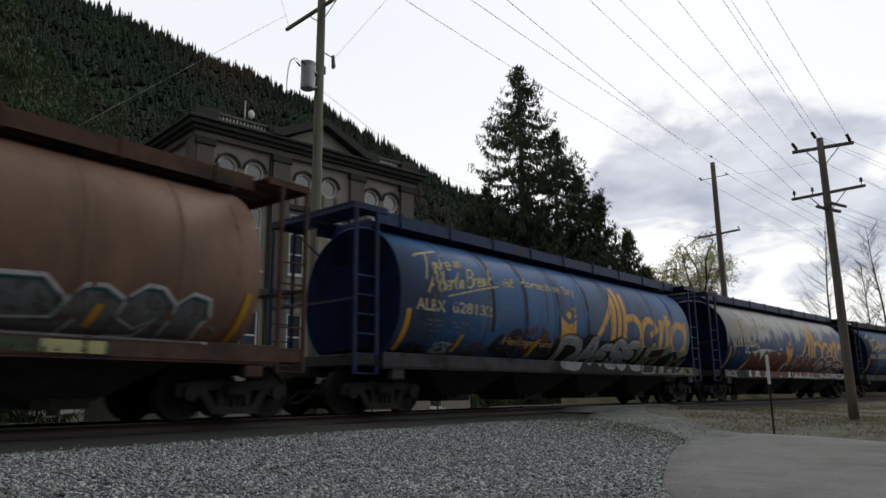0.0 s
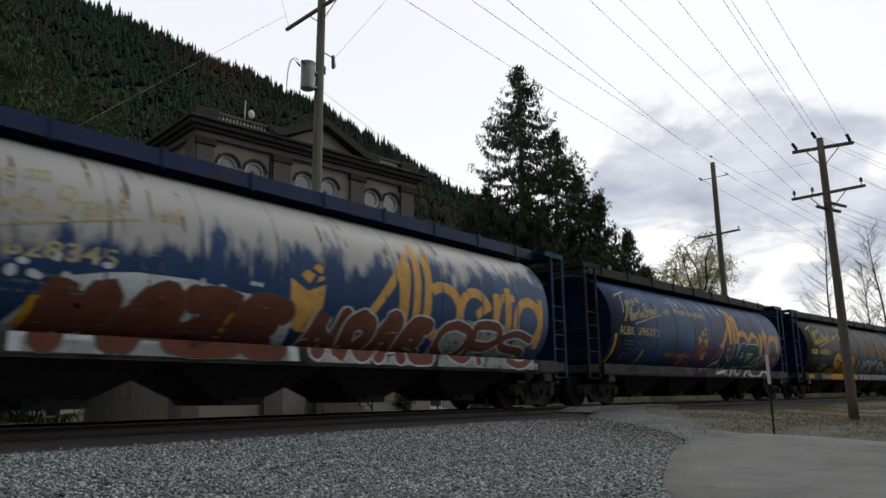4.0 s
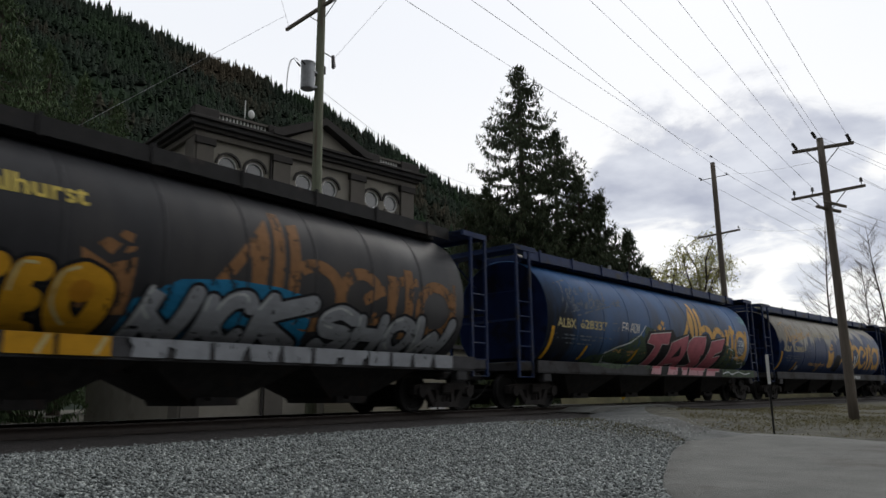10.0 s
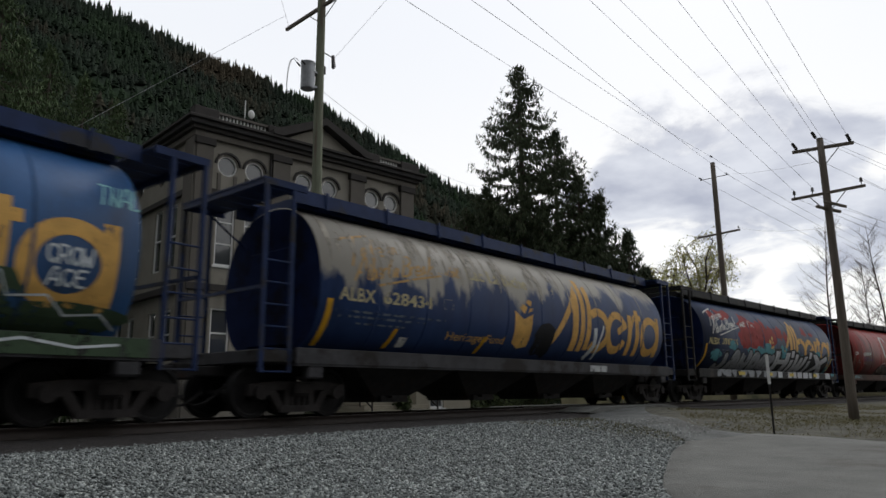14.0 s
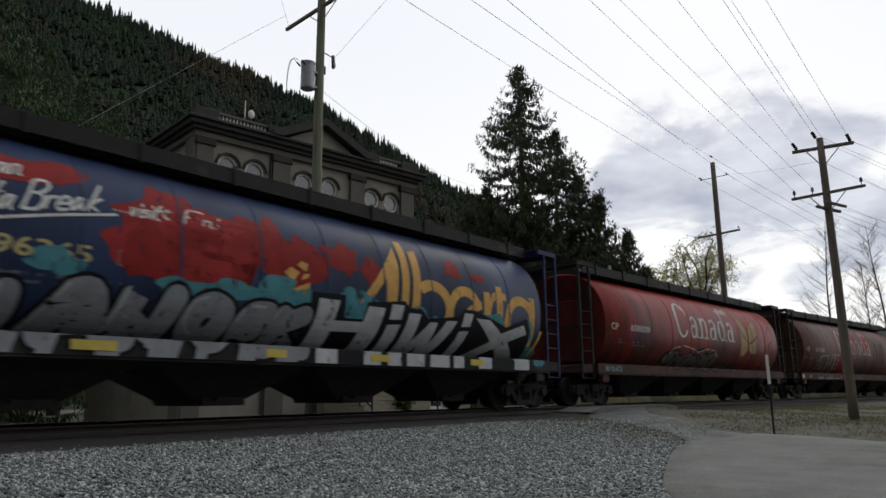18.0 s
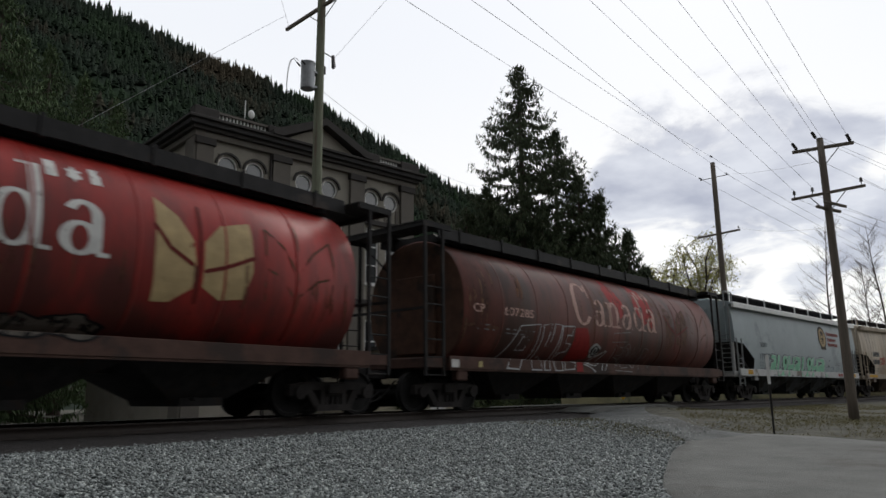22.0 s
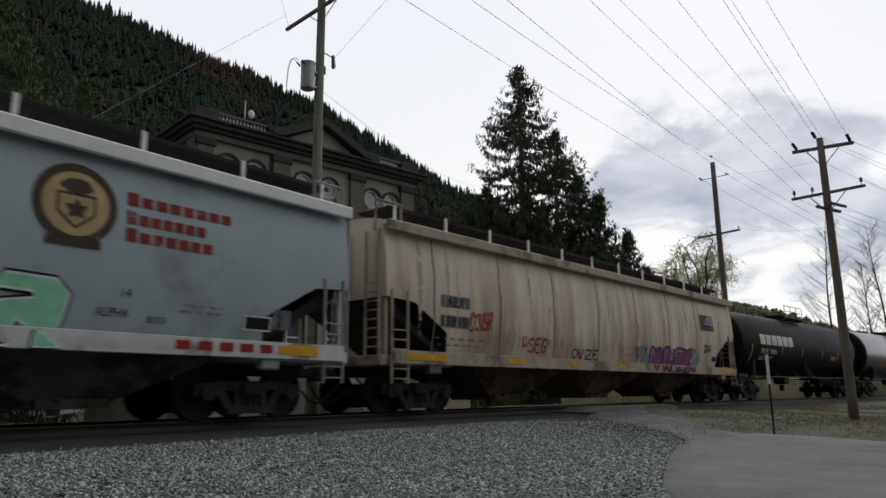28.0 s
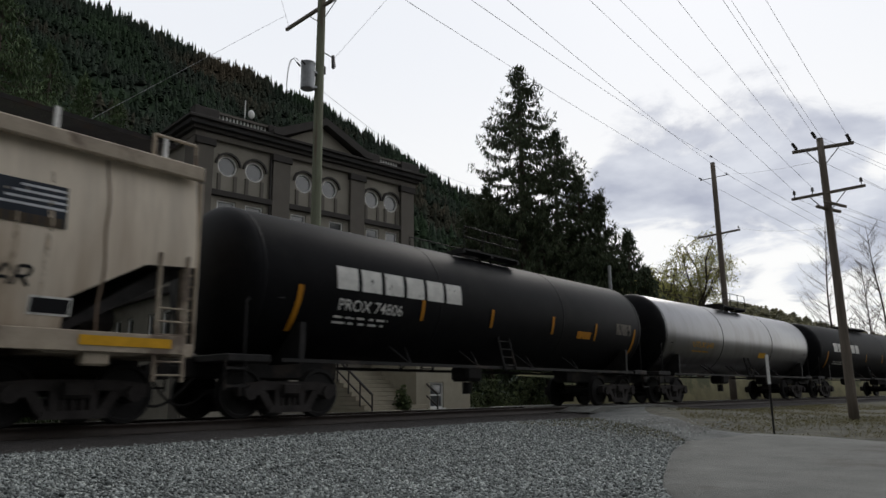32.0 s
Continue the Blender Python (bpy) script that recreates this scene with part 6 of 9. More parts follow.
car_a = cylindrical_hopper(FIRST, "weathered rust-brown cylindrical grain hopper car with chrome graffiti", hull_brown, M["trim_rust"], M["sill_brown"], M["trim_rust"])
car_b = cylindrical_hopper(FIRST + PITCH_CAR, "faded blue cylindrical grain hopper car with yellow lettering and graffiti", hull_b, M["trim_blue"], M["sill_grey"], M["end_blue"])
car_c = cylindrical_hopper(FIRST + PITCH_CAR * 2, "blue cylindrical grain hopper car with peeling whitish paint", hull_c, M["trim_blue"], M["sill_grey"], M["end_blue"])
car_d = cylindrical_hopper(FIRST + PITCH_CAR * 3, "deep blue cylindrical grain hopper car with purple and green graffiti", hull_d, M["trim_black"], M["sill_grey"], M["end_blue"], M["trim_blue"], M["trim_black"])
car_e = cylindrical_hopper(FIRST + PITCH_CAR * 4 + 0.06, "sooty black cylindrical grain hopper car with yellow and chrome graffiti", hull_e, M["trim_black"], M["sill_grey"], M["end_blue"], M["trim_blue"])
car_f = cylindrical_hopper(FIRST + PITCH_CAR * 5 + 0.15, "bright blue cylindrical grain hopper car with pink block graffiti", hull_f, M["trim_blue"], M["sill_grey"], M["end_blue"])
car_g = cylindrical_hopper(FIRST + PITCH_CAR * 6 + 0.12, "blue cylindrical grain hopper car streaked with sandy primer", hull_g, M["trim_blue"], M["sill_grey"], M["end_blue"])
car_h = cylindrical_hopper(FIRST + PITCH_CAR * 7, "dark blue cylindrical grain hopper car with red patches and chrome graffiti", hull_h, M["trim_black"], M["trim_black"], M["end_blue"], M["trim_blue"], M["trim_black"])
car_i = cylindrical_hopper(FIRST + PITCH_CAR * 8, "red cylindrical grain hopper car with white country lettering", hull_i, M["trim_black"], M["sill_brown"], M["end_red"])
car_j = cylindrical_hopper(FIRST + PITCH_CAR * 9 - 0.12, "dull dark-red cylindrical grain hopper car with faded white lettering", hull_j, M["trim_black"], M["sill_brown"], M["trim_rust"])
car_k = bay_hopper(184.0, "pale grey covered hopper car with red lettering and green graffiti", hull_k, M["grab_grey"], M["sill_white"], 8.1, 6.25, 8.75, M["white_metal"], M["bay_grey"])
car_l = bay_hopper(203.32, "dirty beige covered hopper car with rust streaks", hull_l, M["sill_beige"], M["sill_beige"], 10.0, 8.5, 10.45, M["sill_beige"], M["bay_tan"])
car_m = tank_car(222.40, "black tank car with white lettering", shell_black, M["trim_black"], 8.15, 6.6, 8.65)
car_n = tank_car(239.70, "dull silver tank car with black heads and frame", shell_silver, M["trim_black"], 8.15, 6.6, 8.65, heads=shell_black)
car_o = tank_car(257.00, "black tank car with white lettering behind the silver one", shell_black, M["trim_black"], 8.15, 6.6, 8.65)


# ---- lettering and graffiti, laid on the curved sides ----
ARC = [0.0]
ARC_A = [math.radians(0.5 * i) for i in range(230)]
for a0, a1 in zip(ARC_A, ARC_A[1:]):
    (y0, z0), (y1, z1) = cyl_point(a0), cyl_point(a1)
    ARC.append(ARC[-1] + math.hypot(y1 - y0, z1 - z0))


def on_cylinder(x, v, lift):
    """A point on the camera side of a cylindrical hull; v is the girth from mid-height."""
    if v < 0:
        return x, cyl_point(math.radians(62) * v / 1.36)[0] - lift, 2.58 + v
    a = float(np.interp(v, ARC, ARC_A))
    y, z = cyl_point(a)
    return x, y - lift * math.cos(a), z + lift * math.sin(a)


def on_slab(x, v, lift):
    return x, (-1.665 if v < 1.325 else -slab_y(v) - 0.004) - lift, v


def on_pale_hopper(x, v, lift):
    return on_slab(x + 0.15, v, lift)


def on_tank(x, v, lift):
    a = v / 1.46
    return x, -(1.468 + lift) * math.cos(a), 2.56 + (1.468 + lift) * math.sin(a)


SILL_TOP = -1.325


def lay(bm, surface, lift):
    """Cuts a flat drawing (x across, y up) into strips and lays it on a surface."""
    lo, hi = min(p.co.y for p in bm.verts), max(p.co.y for p in bm.verts)
    cuts = [SILL_TOP] + [0.12 * i for i in range(-14, 22)]
    if surface in (on_slab, on_pale_hopper):
        cuts = [1.325] + [1.4 + 0.1 * i for i in range(27)]
    for c in cuts:
        if lo < c < hi:
            bmesh.ops.bisect_plane(bm, geom=[*bm.verts, *bm.edges, *bm.faces], plane_co=(0, c, 0), plane_no=(0, 1, 0))
    low = []
    if surface is on_cylinder and lo < SILL_TOP:
        # what reaches below the hull goes on to the face of the side sill
        cut = bmesh.ops.split(bm, geom=[f for f in bm.faces if f.calc_center_median().y < SILL_TOP])
        low = [p for p in cut["geom"] if isinstance(p, bmesh.types.BMVert)]
    done = set(low)
    for p in low:
        p.co = (p.co.x, -1.592 - lift - p.co.z, 2.58 + max(p.co.y, -1.61))
    for p in bm.verts:
        if p not in done:
            p.co = surface(p.co.x, p.co.y, lift + p.co.z)
    bmesh.ops.recalc_face_normals(bm, faces=bm.faces)
    for f in bm.faces:
        if f.normal.y > 0.3:
            f.normal_flip()
    return bm


def text_bm(words, bold=0.0, shear=0.0, spacing=1.0):
    cu = bpy.data.curves.new("lettering", "FONT")
    cu.body, cu.offset, cu.shear, cu.space_character = words, bold, shear, spacing
    cu.resolution_u = 3
    cu.fill_mode = "FRONT"
    ob = bpy.data.objects.new("lettering", cu)
    scene.collection.objects.link(ob)
    dg = bpy.context.evaluated_depsgraph_get()
    me = bpy.data.meshes.new_from_object(ob.evaluated_get(dg))
    bm = bmesh.new()
    bm.from_mesh(me)
    bpy.data.objects.remove(ob)
    bpy.data.curves.remove(cu)
    bpy.data.meshes.remove(me)
    return bm


def lettering(car, words, x0, x1, v0, v1, mat, surface=on_cylinder, bold=0.0, shear=0.0, slope=0.0, lift=0.006, name="lettering", pad=0.0, spacing=1.0):
    """Words fitted into x0..x1 and v0..v1; pad lets an outline spread beyond the box."""
    bm = text_bm(words, bold, shear, spacing)
    xs, ys = [p.co.x for p in bm.verts], [p.co.y for p in bm.verts]
    a0, a1, b0, b1 = min(xs), max(xs), min(ys), max(ys)
    x0, x1, v0, v1 = x0 - pad, x1 + pad, v0 - pad, v1 + pad
    for p in bm.verts:
        x = x0 + (p.co.x - a0) / (a1 - a0) * (x1 - x0)
        p.co = (x, v0 + (p.co.y - b0) / (b1 - b0) * (v1 - v0) + slope * (x - x0), 0)
    return part(name, lay(bm, surface, lift), mat, car)


def shape(car, outlines, mat, surface=on_cylinder, lift=0.006, name="marking"):
    bm = bmesh.new()
    for pts in outlines:
        bm.faces.new([bm.verts.new((x, v, 0)) for x, v in pts])
    bmesh.ops.triangulate(bm, faces=bm.faces)
    return part(name, lay(bm, surface, lift), mat, car)


def rect(x0, x1, v0, v1):
    return [(x0, v0), (x1, v0), (x1, v1), (x0, v1)]


def oval(cx, cv, rx, rv, n=24, wob=0.0, seed=0):
    return [(cx + rx * math.cos(2 * math.pi * i / n) * (1 + wob * noise.noise((math.cos(2 * math.pi * i / n) * 1.7 + seed, math.sin(2 * math.pi * i / n) * 1.7, seed))),
             cv + rv * math.sin(2 * math.pi * i / n) * (1 + wob * noise.noise((math.cos(2 * math.pi * i / n) * 1.7, math.sin(2 * math.pi * i / n) * 1.7 + seed, seed + 5)))) for i in range(n)]


def stroke(pts, w):
    """A brush stroke of half-width w along points."""
    left, right = [], []
    for i, (x, v) in enumerate(pts):
        a, b = pts[max(i - 1, 0)], pts[min(i + 1, len(pts) - 1)]
        d = math.hypot(b[0] - a[0], b[1] - a[1]) or 1
        nx, nv = -(b[1] - a[1]) / d * w, (b[0] - a[0]) / d * w
        left.append((x + nx, v + nv)); right.append((x - nx, v - nv))
    return left + right[::-1]


def worn(name, base, wear=0.4, scale=5.0, rough=0.6):
    """Paint with chips worn through it."""
    m = paint(name, base, rough, 0, 0.22, 4.0, spec=0.15)
    nt = m.node_tree
    N, L = nt.nodes.new, nt.links.new
    b = nt.nodes["Principled BSDF"]
    co = N("ShaderNodeTexCoord")
    mp = N("ShaderNodeMapping"); mp.inputs["Scale"].default_value = (1.0, 1.0, 0.55)
    n = N("ShaderNodeTexNoise"); n.inputs["Scale"].default_value, n.inputs["Detail"].default_value, n.inputs["Roughness"].default_value = scale, 8, 0.7
    L(co.outputs["Object"], mp.inputs[0]); L(mp.outputs[0], n.inputs["Vector"])
    e = N("ShaderNodeMapRange"); e.inputs[1].default_value, e.inputs[2].default_value = 0.30 + wear * 0.28, 0.36 + wear * 0.28
    L(n.outputs[0], e.inputs[0]); L(e.outputs[0], b.inputs["Alpha"])
    return m


INK = {}
for key, base, wear in (("cream", (0.50, 0.42, 0.20), 0.25), ("yellow", (0.60, 0.46, 0.10), 0.05), ("cream_worn", (0.46, 0.40, 0.24), 0.30), ("gold", (0.66, 0.38, 0.11), 0.06), ("gold_worn", (0.50, 0.31, 0.12), 0.35),
                        ("gold_ghost", (0.24, 0.12, 0.05), 0.32), ("white", (0.62, 0.61, 0.58), 0.15), ("white_worn", (0.60, 0.57, 0.53), 0.45), ("rose_worn", (0.52, 0.33, 0.28), 0.30), ("faint", (0.20, 0.20, 0.20), 0.5), ("grey_faint", (0.12, 0.14, 0.17), 0.5),
                        ("strip", (0.60, 0.32, 0.02), 0.05), ("black", (0.010, 0.010, 0.012), 0.0), ("silver", (0.50, 0.51, 0.53), 0.12), ("silver_dull", (0.13, 0.135, 0.14), 0.3), ("pink", (0.45, 0.13, 0.16), 0.08), ("pink_pale", (0.55, 0.30, 0.33), 0.15),
                        ("moss_pale", (0.20, 0.22, 0.13), 0.3), ("rust_bright", (0.26, 0.11, 0.04), 0.2), ("moss", (0.055, 0.085, 0.050), 0.35), ("teal_dark", (0.015, 0.075, 0.075), 0.05), ("ice", (0.62, 0.66, 0.68), 0.15), ("plum", (0.16, 0.075, 0.14), 0.5), ("orange", (0.52, 0.26, 0.015), 0.05), ("sky", (0.015, 0.16, 0.30), 0.25), ("aqua", (0.08, 0.26, 0.30), 0.3), ("aqua_dull", (0.16, 0.27, 0.27), 0.62), ("brick", (0.16, 0.055, 0.035), 0.15), ("ice_dull", (0.33, 0.37, 0.37), 0.35), ("brick_pale", (0.20, 0.080, 0.055), 0.12),
                        ("red_dull", (0.20, 0.03, 0.022), 0.25), ("red_block", (0.26, 0.02, 0.018), 0.12), ("mint", (0.27, 0.58, 0.39), 0.05), ("navy_text", (0.025, 0.03, 0.04), 0.12), ("violet", (0.20, 0.05, 0.17), 0.15), ("purple_pen", (0.10, 0.07, 0.22), 0.35), ("red_pen", (0.35, 0.05, 0.04), 0.35),
                        ("tan", (0.42, 0.31, 0.16), 0.05), ("umber", (0.06, 0.045, 0.03), 0.05), ("soot", (0.028, 0.026, 0.026), 0.45), ("smoke", (0.13, 0.115, 0.10), 0.35), ("rust", (0.14, 0.065, 0.035), 0.6), ("ghost", (0.11, 0.05, 0.03), 0.5), ("rust_pale", (0.45, 0.37, 0.28), 0.55), ("sand", (0.33, 0.30, 0.25), 0.5), ("cyan_pen", (0.25, 0.5, 0.52), 0.2), ("faint_chalk", (0.26, 0.25, 0.24), 0.35), ("chalk", (0.45, 0.46, 0.46), 0.3), ("silver_mid", (0.27, 0.28, 0.30), 0.15), ("pale_yellow", (0.40, 0.38, 0.20), 0.35), ("red_deep", (0.13, 0.016, 0.013), 0.1), ("red_spray", (0.34, 0.03, 0.03), 0.35), ("amber", (0.42, 0.18, 0.012), 0.0)):
    INK[key] = worn("ink_" + key, base, wear)


def small_print(car, rows, mat, surface=on_cylinder):
    """Stencilled data too small to read: short bars in lines."""
    rnd = random.Random(len(car.name) + int(rows[0][0] * 10))
    out = []
    for x0, x1, v, h in rows:
        x = x0
        while x < x1:
            w = rnd.uniform(0.10, 0.32)
            out.append(rect(x, min(x + w, x1), v, v + h))
            x += w + rnd.uniform(0.06, 0.14)
    tagged(shape(car, out, mat, surface, name="small_print"), kind="stuff")


def reflectors(car, mat=None, left=True):
    """Yellow reflector strips along the lower side."""
    mat = mat or INK["strip"]
    strips = [[(-7.50, -1.24), (-7.36, -1.24), (-7.30, -0.36), (-7.44, -0.36)]] if left else []
    for x in (-5.52, -2.42):
        strips.append([(x - 0.10, -1.22), (x + 0.02, -1.22), (x + 0.14, -0.82), (x + 0.02, -0.82)])
    for s in strips:
        shape(car, [s], mat, lift=0.016, name="reflector_strip")


def hoop(cx, cv, rx, rv, tx, tv, a0=0, a1=360, n=28):
    """A letter's bowl as quads between an outer and an inner oval."""
    out = []
    for i in range(n):
        u, w = (math.radians(a0 + (a1 - a0) * (i + k) / n) for k in (0, 1))
        out.append([(cx + rx * math.cos(u), cv + rv * math.sin(u)), (cx + rx * math.cos(w), cv + rv * math.sin(w)),
                    (cx + (rx - tx) * math.cos(w), cv + (rv - tv) * math.sin(w)), (cx + (rx - tx) * math.cos(u), cv + (rv - tv) * math.sin(u))])
    return out


def wordmark(car, ink):
    """The province's name: a tall pointed A, two high stems and round bowls, letter by letter."""
    letters = [
        [[(0.32, -1.0), (0.55, -1.0), (1.59, 0.18), (1.97, 0.97)], [(1.59, 0.18), (1.61, -0.4), (1.60, -1.0), (1.90, -1.0), (1.91, -0.2), (1.99, 0.5), (1.97, 0.97)]],
        [[(2.12, 1.19), (2.10, 0.8), (2.08, 0.4), (2.05, -0.19), (2.02, -1.0), (2.26, -1.0), (2.27, -0.3), (2.33, 0.6), (2.33, 1.20)]],
        [[(2.45, 0.94), (2.43, 0.3), (2.39, -0.3), (2.36, -0.95), (2.60, -0.95), (2.66, 0.1), (2.71, 1.02)]] + hoop(3.06, -0.35, 0.74, 0.67, 0.26, 0.25, -125, 130),
        hoop(4.25, -0.35, 0.68, 0.66, 0.25, 0.24, 14, 335) + [[(4.27, -0.25), (4.37, -0.43), (4.93, -0.16), (4.88, 0.02), (4.60, -0.05)]],
        [rect(5.0, 5.26, -1.02, 0.26), [(5.26, 0.08), (5.36, 0.25), (5.50, 0.31), (5.50, 0.10), (5.38, 0.02), (5.31, -0.15), (5.26, -0.4)]],
        [rect(5.54, 5.80, -1.02, 0.46), rect(5.80, 5.95, 0.11, 0.30)],
        hoop(6.60, -0.36, 0.70, 0.66, 0.25, 0.25, 8, 352) + [rect(7.05, 7.30, -1.01, 0.30)]]
    for k, outlines in enumerate(letters):
        shape(car, outlines, ink, lift=0.0055 + 0.0006 * (k % 3), name="letter")


def province_livery(car, number, town, ink, big, slogan=None, shield=True, heritage=True, strips=True):
    """The provincial grain car scheme: slogan, number, shield and large word-mark."""
    sl = slogan or ink
    brush(car, [[[(-7.08, 0.88), (-6.9, 0.98), (-6.55, 1.08), (-6.14, 1.20)], [(-6.60, 1.04), (-6.68, 0.7), (-6.80, 0.36)]]], 0.026, sl, on_cylinder, 0.006, "slogan")
    script(car, "ake", -6.52, -5.86, 0.60, 1.04, sl, 0.022, 0.25, 0.16)
    script(car, "an", -5.74, -5.40, 0.76, 0.96, sl, 0.020, 0.3, 0.16)
    script(car, "Alberta", -6.76, -5.52, 0.06, 0.52, sl, 0.024, 0.35, 0.17)
    script(car, "Break", -5.42, -4.40, 0.30, 0.76, sl, 0.024, 0.35, 0.16)
    shape(car, [stroke([(-6.1, 0.02), (-5.5, 0.16), (-4.9, 0.30), (-4.1, 0.46)], 0.022)], sl, lift=0.010, name="underline")
    shape(car, [rect(-4.15 + 0.1 * k, -4.12 + 0.1 * k, 0.52, 0.55) for k in range(3)], sl, name="underline")
    script(car, "visit", -3.90, -3.42, 0.50, 0.80, sl, 0.02)
    if town:
        lettering(car, town, -3.10, -3.10 + 0.212 * len(town), 0.50, 0.84, ink, bold=0.02, name="town_name")
    lettering(car, "ALBX", -7.15, -6.18, -0.36, -0.09, ink, bold=0.02, name="reporting_mark")
    lettering(car, number, -5.95, -4.43, -0.34, -0.07, ink, bold=0.02, name="car_number")
    small_print(car, [(-7.2, -5.2, -0.58, 0.045), (-7.2, -5.0, -0.68, 0.045), (-6.7, -3.9, -0.58, 0.04), (-6.7, -4.6, -0.68, 0.04), (-6.6, -5.2, -0.80, 0.035)], INK["grey_faint"])
    shape(car, [rect(-4.05, -3.72, -0.30, -0.285), rect(-4.05, -3.72, -0.08, -0.065), rect(-4.05, -4.035, -0.285, -0.08), rect(-3.735, -3.72, -0.285, -0.08)], INK["faint"], name="data_box")
    if heritage:
        lettering(car, "Heritage Fund", -3.78, -1.55, -1.02, -0.78, big, name="lettering")
    if shield:
        shape(car, [[(-1.27, -0.10), (-1.20, -0.92), (-0.86, -1.04), (-0.50, -0.98), (-0.45, -0.14), (-0.86, -0.30)],
                    [(-1.05, -0.02), (-0.84, -0.16), (-0.70, 0.02), (-0.90, 0.10)], [(-0.76, 0.14), (-0.55, 0.05), (-0.50, 0.20), (-0.66, 0.24)], [(-0.66, -0.12), (-0.50, -0.06), (-0.46, 0.02), (-0.6, 0.0)]], big, name="shield_emblem")
    wordmark(car, big)
    if strips:
        reflectors(car)


# brush letters: strokes of two-digit points, across 0 to 9 and up 0 to 9
BRUSH = {
    "A": "00 38 49 69 80|23 73", "B": "10 15 19 59 77 55 15|45 73 60 10", "C": "78 59 28 15 22 50 72", "D": "10 15 19 59 75 62 40 10", "E": "89 39 16 13 30 80|15 65",
    "H": "19 15 10|79 75 70|15 75", "I": "39 35 30", "J": "69 64 51 30 12", "K": "19 15 10|79 15 70", "L": "19 14 10 70", "M": "00 19 43 79 90", "N": "00 19 15 51 60 79",
    "O": "49 17 13 40 73 77 49", "P": "10 15 19 69 76 54 14", "R": "10 15 19 69 76 54 14|44 80", "S": "78 49 17 25 64 72 40 11", "T": "09 49 99|49 45 40", "W": "09 11 20 45 60 71 89",
    "X": "09 44 80|89 44 00", "Z": "09 79 44 00 80", "V": "09 40 79", "G": "78 49 15 12 40 72 74 44", "F": "10 15 29 89|14 64", "U": "19 13 40 63 69",
    "a": "43 24 02 10 32 44 41 50", "b": "19 14 10 30 42 34 13", "e": "02 42 34 14 02 10 40", "i": "14 12 10|16 17", "k": "29 14 00|44 12 40", "l": "29 14 11 20", "n": "04 02 00 03 24 33 30 40",
    "r": "04 02 00 03 24 34", "s": "34 14 03 32 31 00", "t": "38 14 11 30|05 45", "v": "04 10 34", "o": "24 02 10 32 24", "w": "04 10 23 30 44", " ": "", ".": "00 01"}


def smooth_line(pts, n=5):
    out = []
    for i in range(len(pts) - 1):
        p0, p1, p2, p3 = pts[max(i - 1, 0)], pts[i], pts[i + 1], pts[min(i + 2, len(pts) - 1)]
        for k in range(n):
            f = k / n
            out.append(tuple(0.5 * (2 * b + (c - a) * f + (2 * a - 5 * b + 4 * c - d) * f * f + (3 * b - a - 3 * c + d) * f ** 3) for a, b, c, d in zip(p0, p1, p2, p3)))
    return out + [pts[-1]]


def brush_lines(words, x0, x1, v0, v1, shear=0.0, slope=0.0, wobble=0.0, gap=1.6):
    """The centre lines of brush letters fitted into a box, one list for each letter."""
    at, letters = 0.0, []
    rnd = random.Random(words)
    for ch in words:
        strokes = [[(int(p[0]), int(p[1])) for p in st.split()] for st in BRUSH[ch].split("|") if st]
        wide = max([p[0] for st in strokes for p in st], default=2)
        letters.append([[(at + px + wobble * rnd.uniform(-1, 1), py + wobble * rnd.uniform(-1, 1)) for px, py in st] for st in strokes])
        at += wide + gap
    k, top = (x1 - x0) / (at - gap), 9 if any(c not in "aenrsvow" for c in words) else 4
    out = []
    for letter in letters:
        out.append([smooth_line([(x0 + px * k + shear * (py / top) * (v1 - v0), v0 + py / top * (v1 - v0) + slope * px * k) for px, py in st]) for st in letter])
    return out


def brush(car, letters, w, mat, surface, lift, name, flat=1.0):
    """Ribbons with round ends along the letters' lines, each a hair above the one before."""
    bm = bmesh.new()
    k = 0
    for letter in letters:
        for st in letter:
            a, b = st[0], st[1]
            y, z = st[-2], st[-1]
            left, right = [], []
            for i, (px, pv) in enumerate(st):
                p, q = st[max(i - 1, 0)], st[min(i + 1, len(st) - 1)]
                d = math.hypot(q[0] - p[0], q[1] - p[1]) or 1e-6
                nx, nv = -(q[1] - p[1]) / d * w, (q[0] - p[0]) / d * w * flat
                left.append(bm.verts.new((px + nx, pv + nv, k * 0.0003))); right.append(bm.verts.new((px - nx, pv - nv, k * 0.0003)))
            for i in range(len(st) - 1):
                bm.faces.new((left[i], left[i + 1], right[i + 1], right[i]))
            for c, along_to in ((a, b), (z, y)):
                bm.faces.new([bm.verts.new((c[0] + w * math.cos(2 * math.pi * j / 14), c[1] + w * flat * math.sin(2 * math.pi * j / 14), k * 0.0003 + 0.00015)) for j in range(14)])
            k += 1
    return part(name, lay(bm, surface, lift), mat, car)


def script(car, words, x0, x1, v0, v1, mat, w=0.028, shear=0.3, slope=0.0, name="slogan", lift=0.006, surface=on_cylinder):
    return brush(car, brush_lines(words, x0, x1, v0, v1, shear, slope, 0.12, 1.2), w, mat, surface, lift, name)


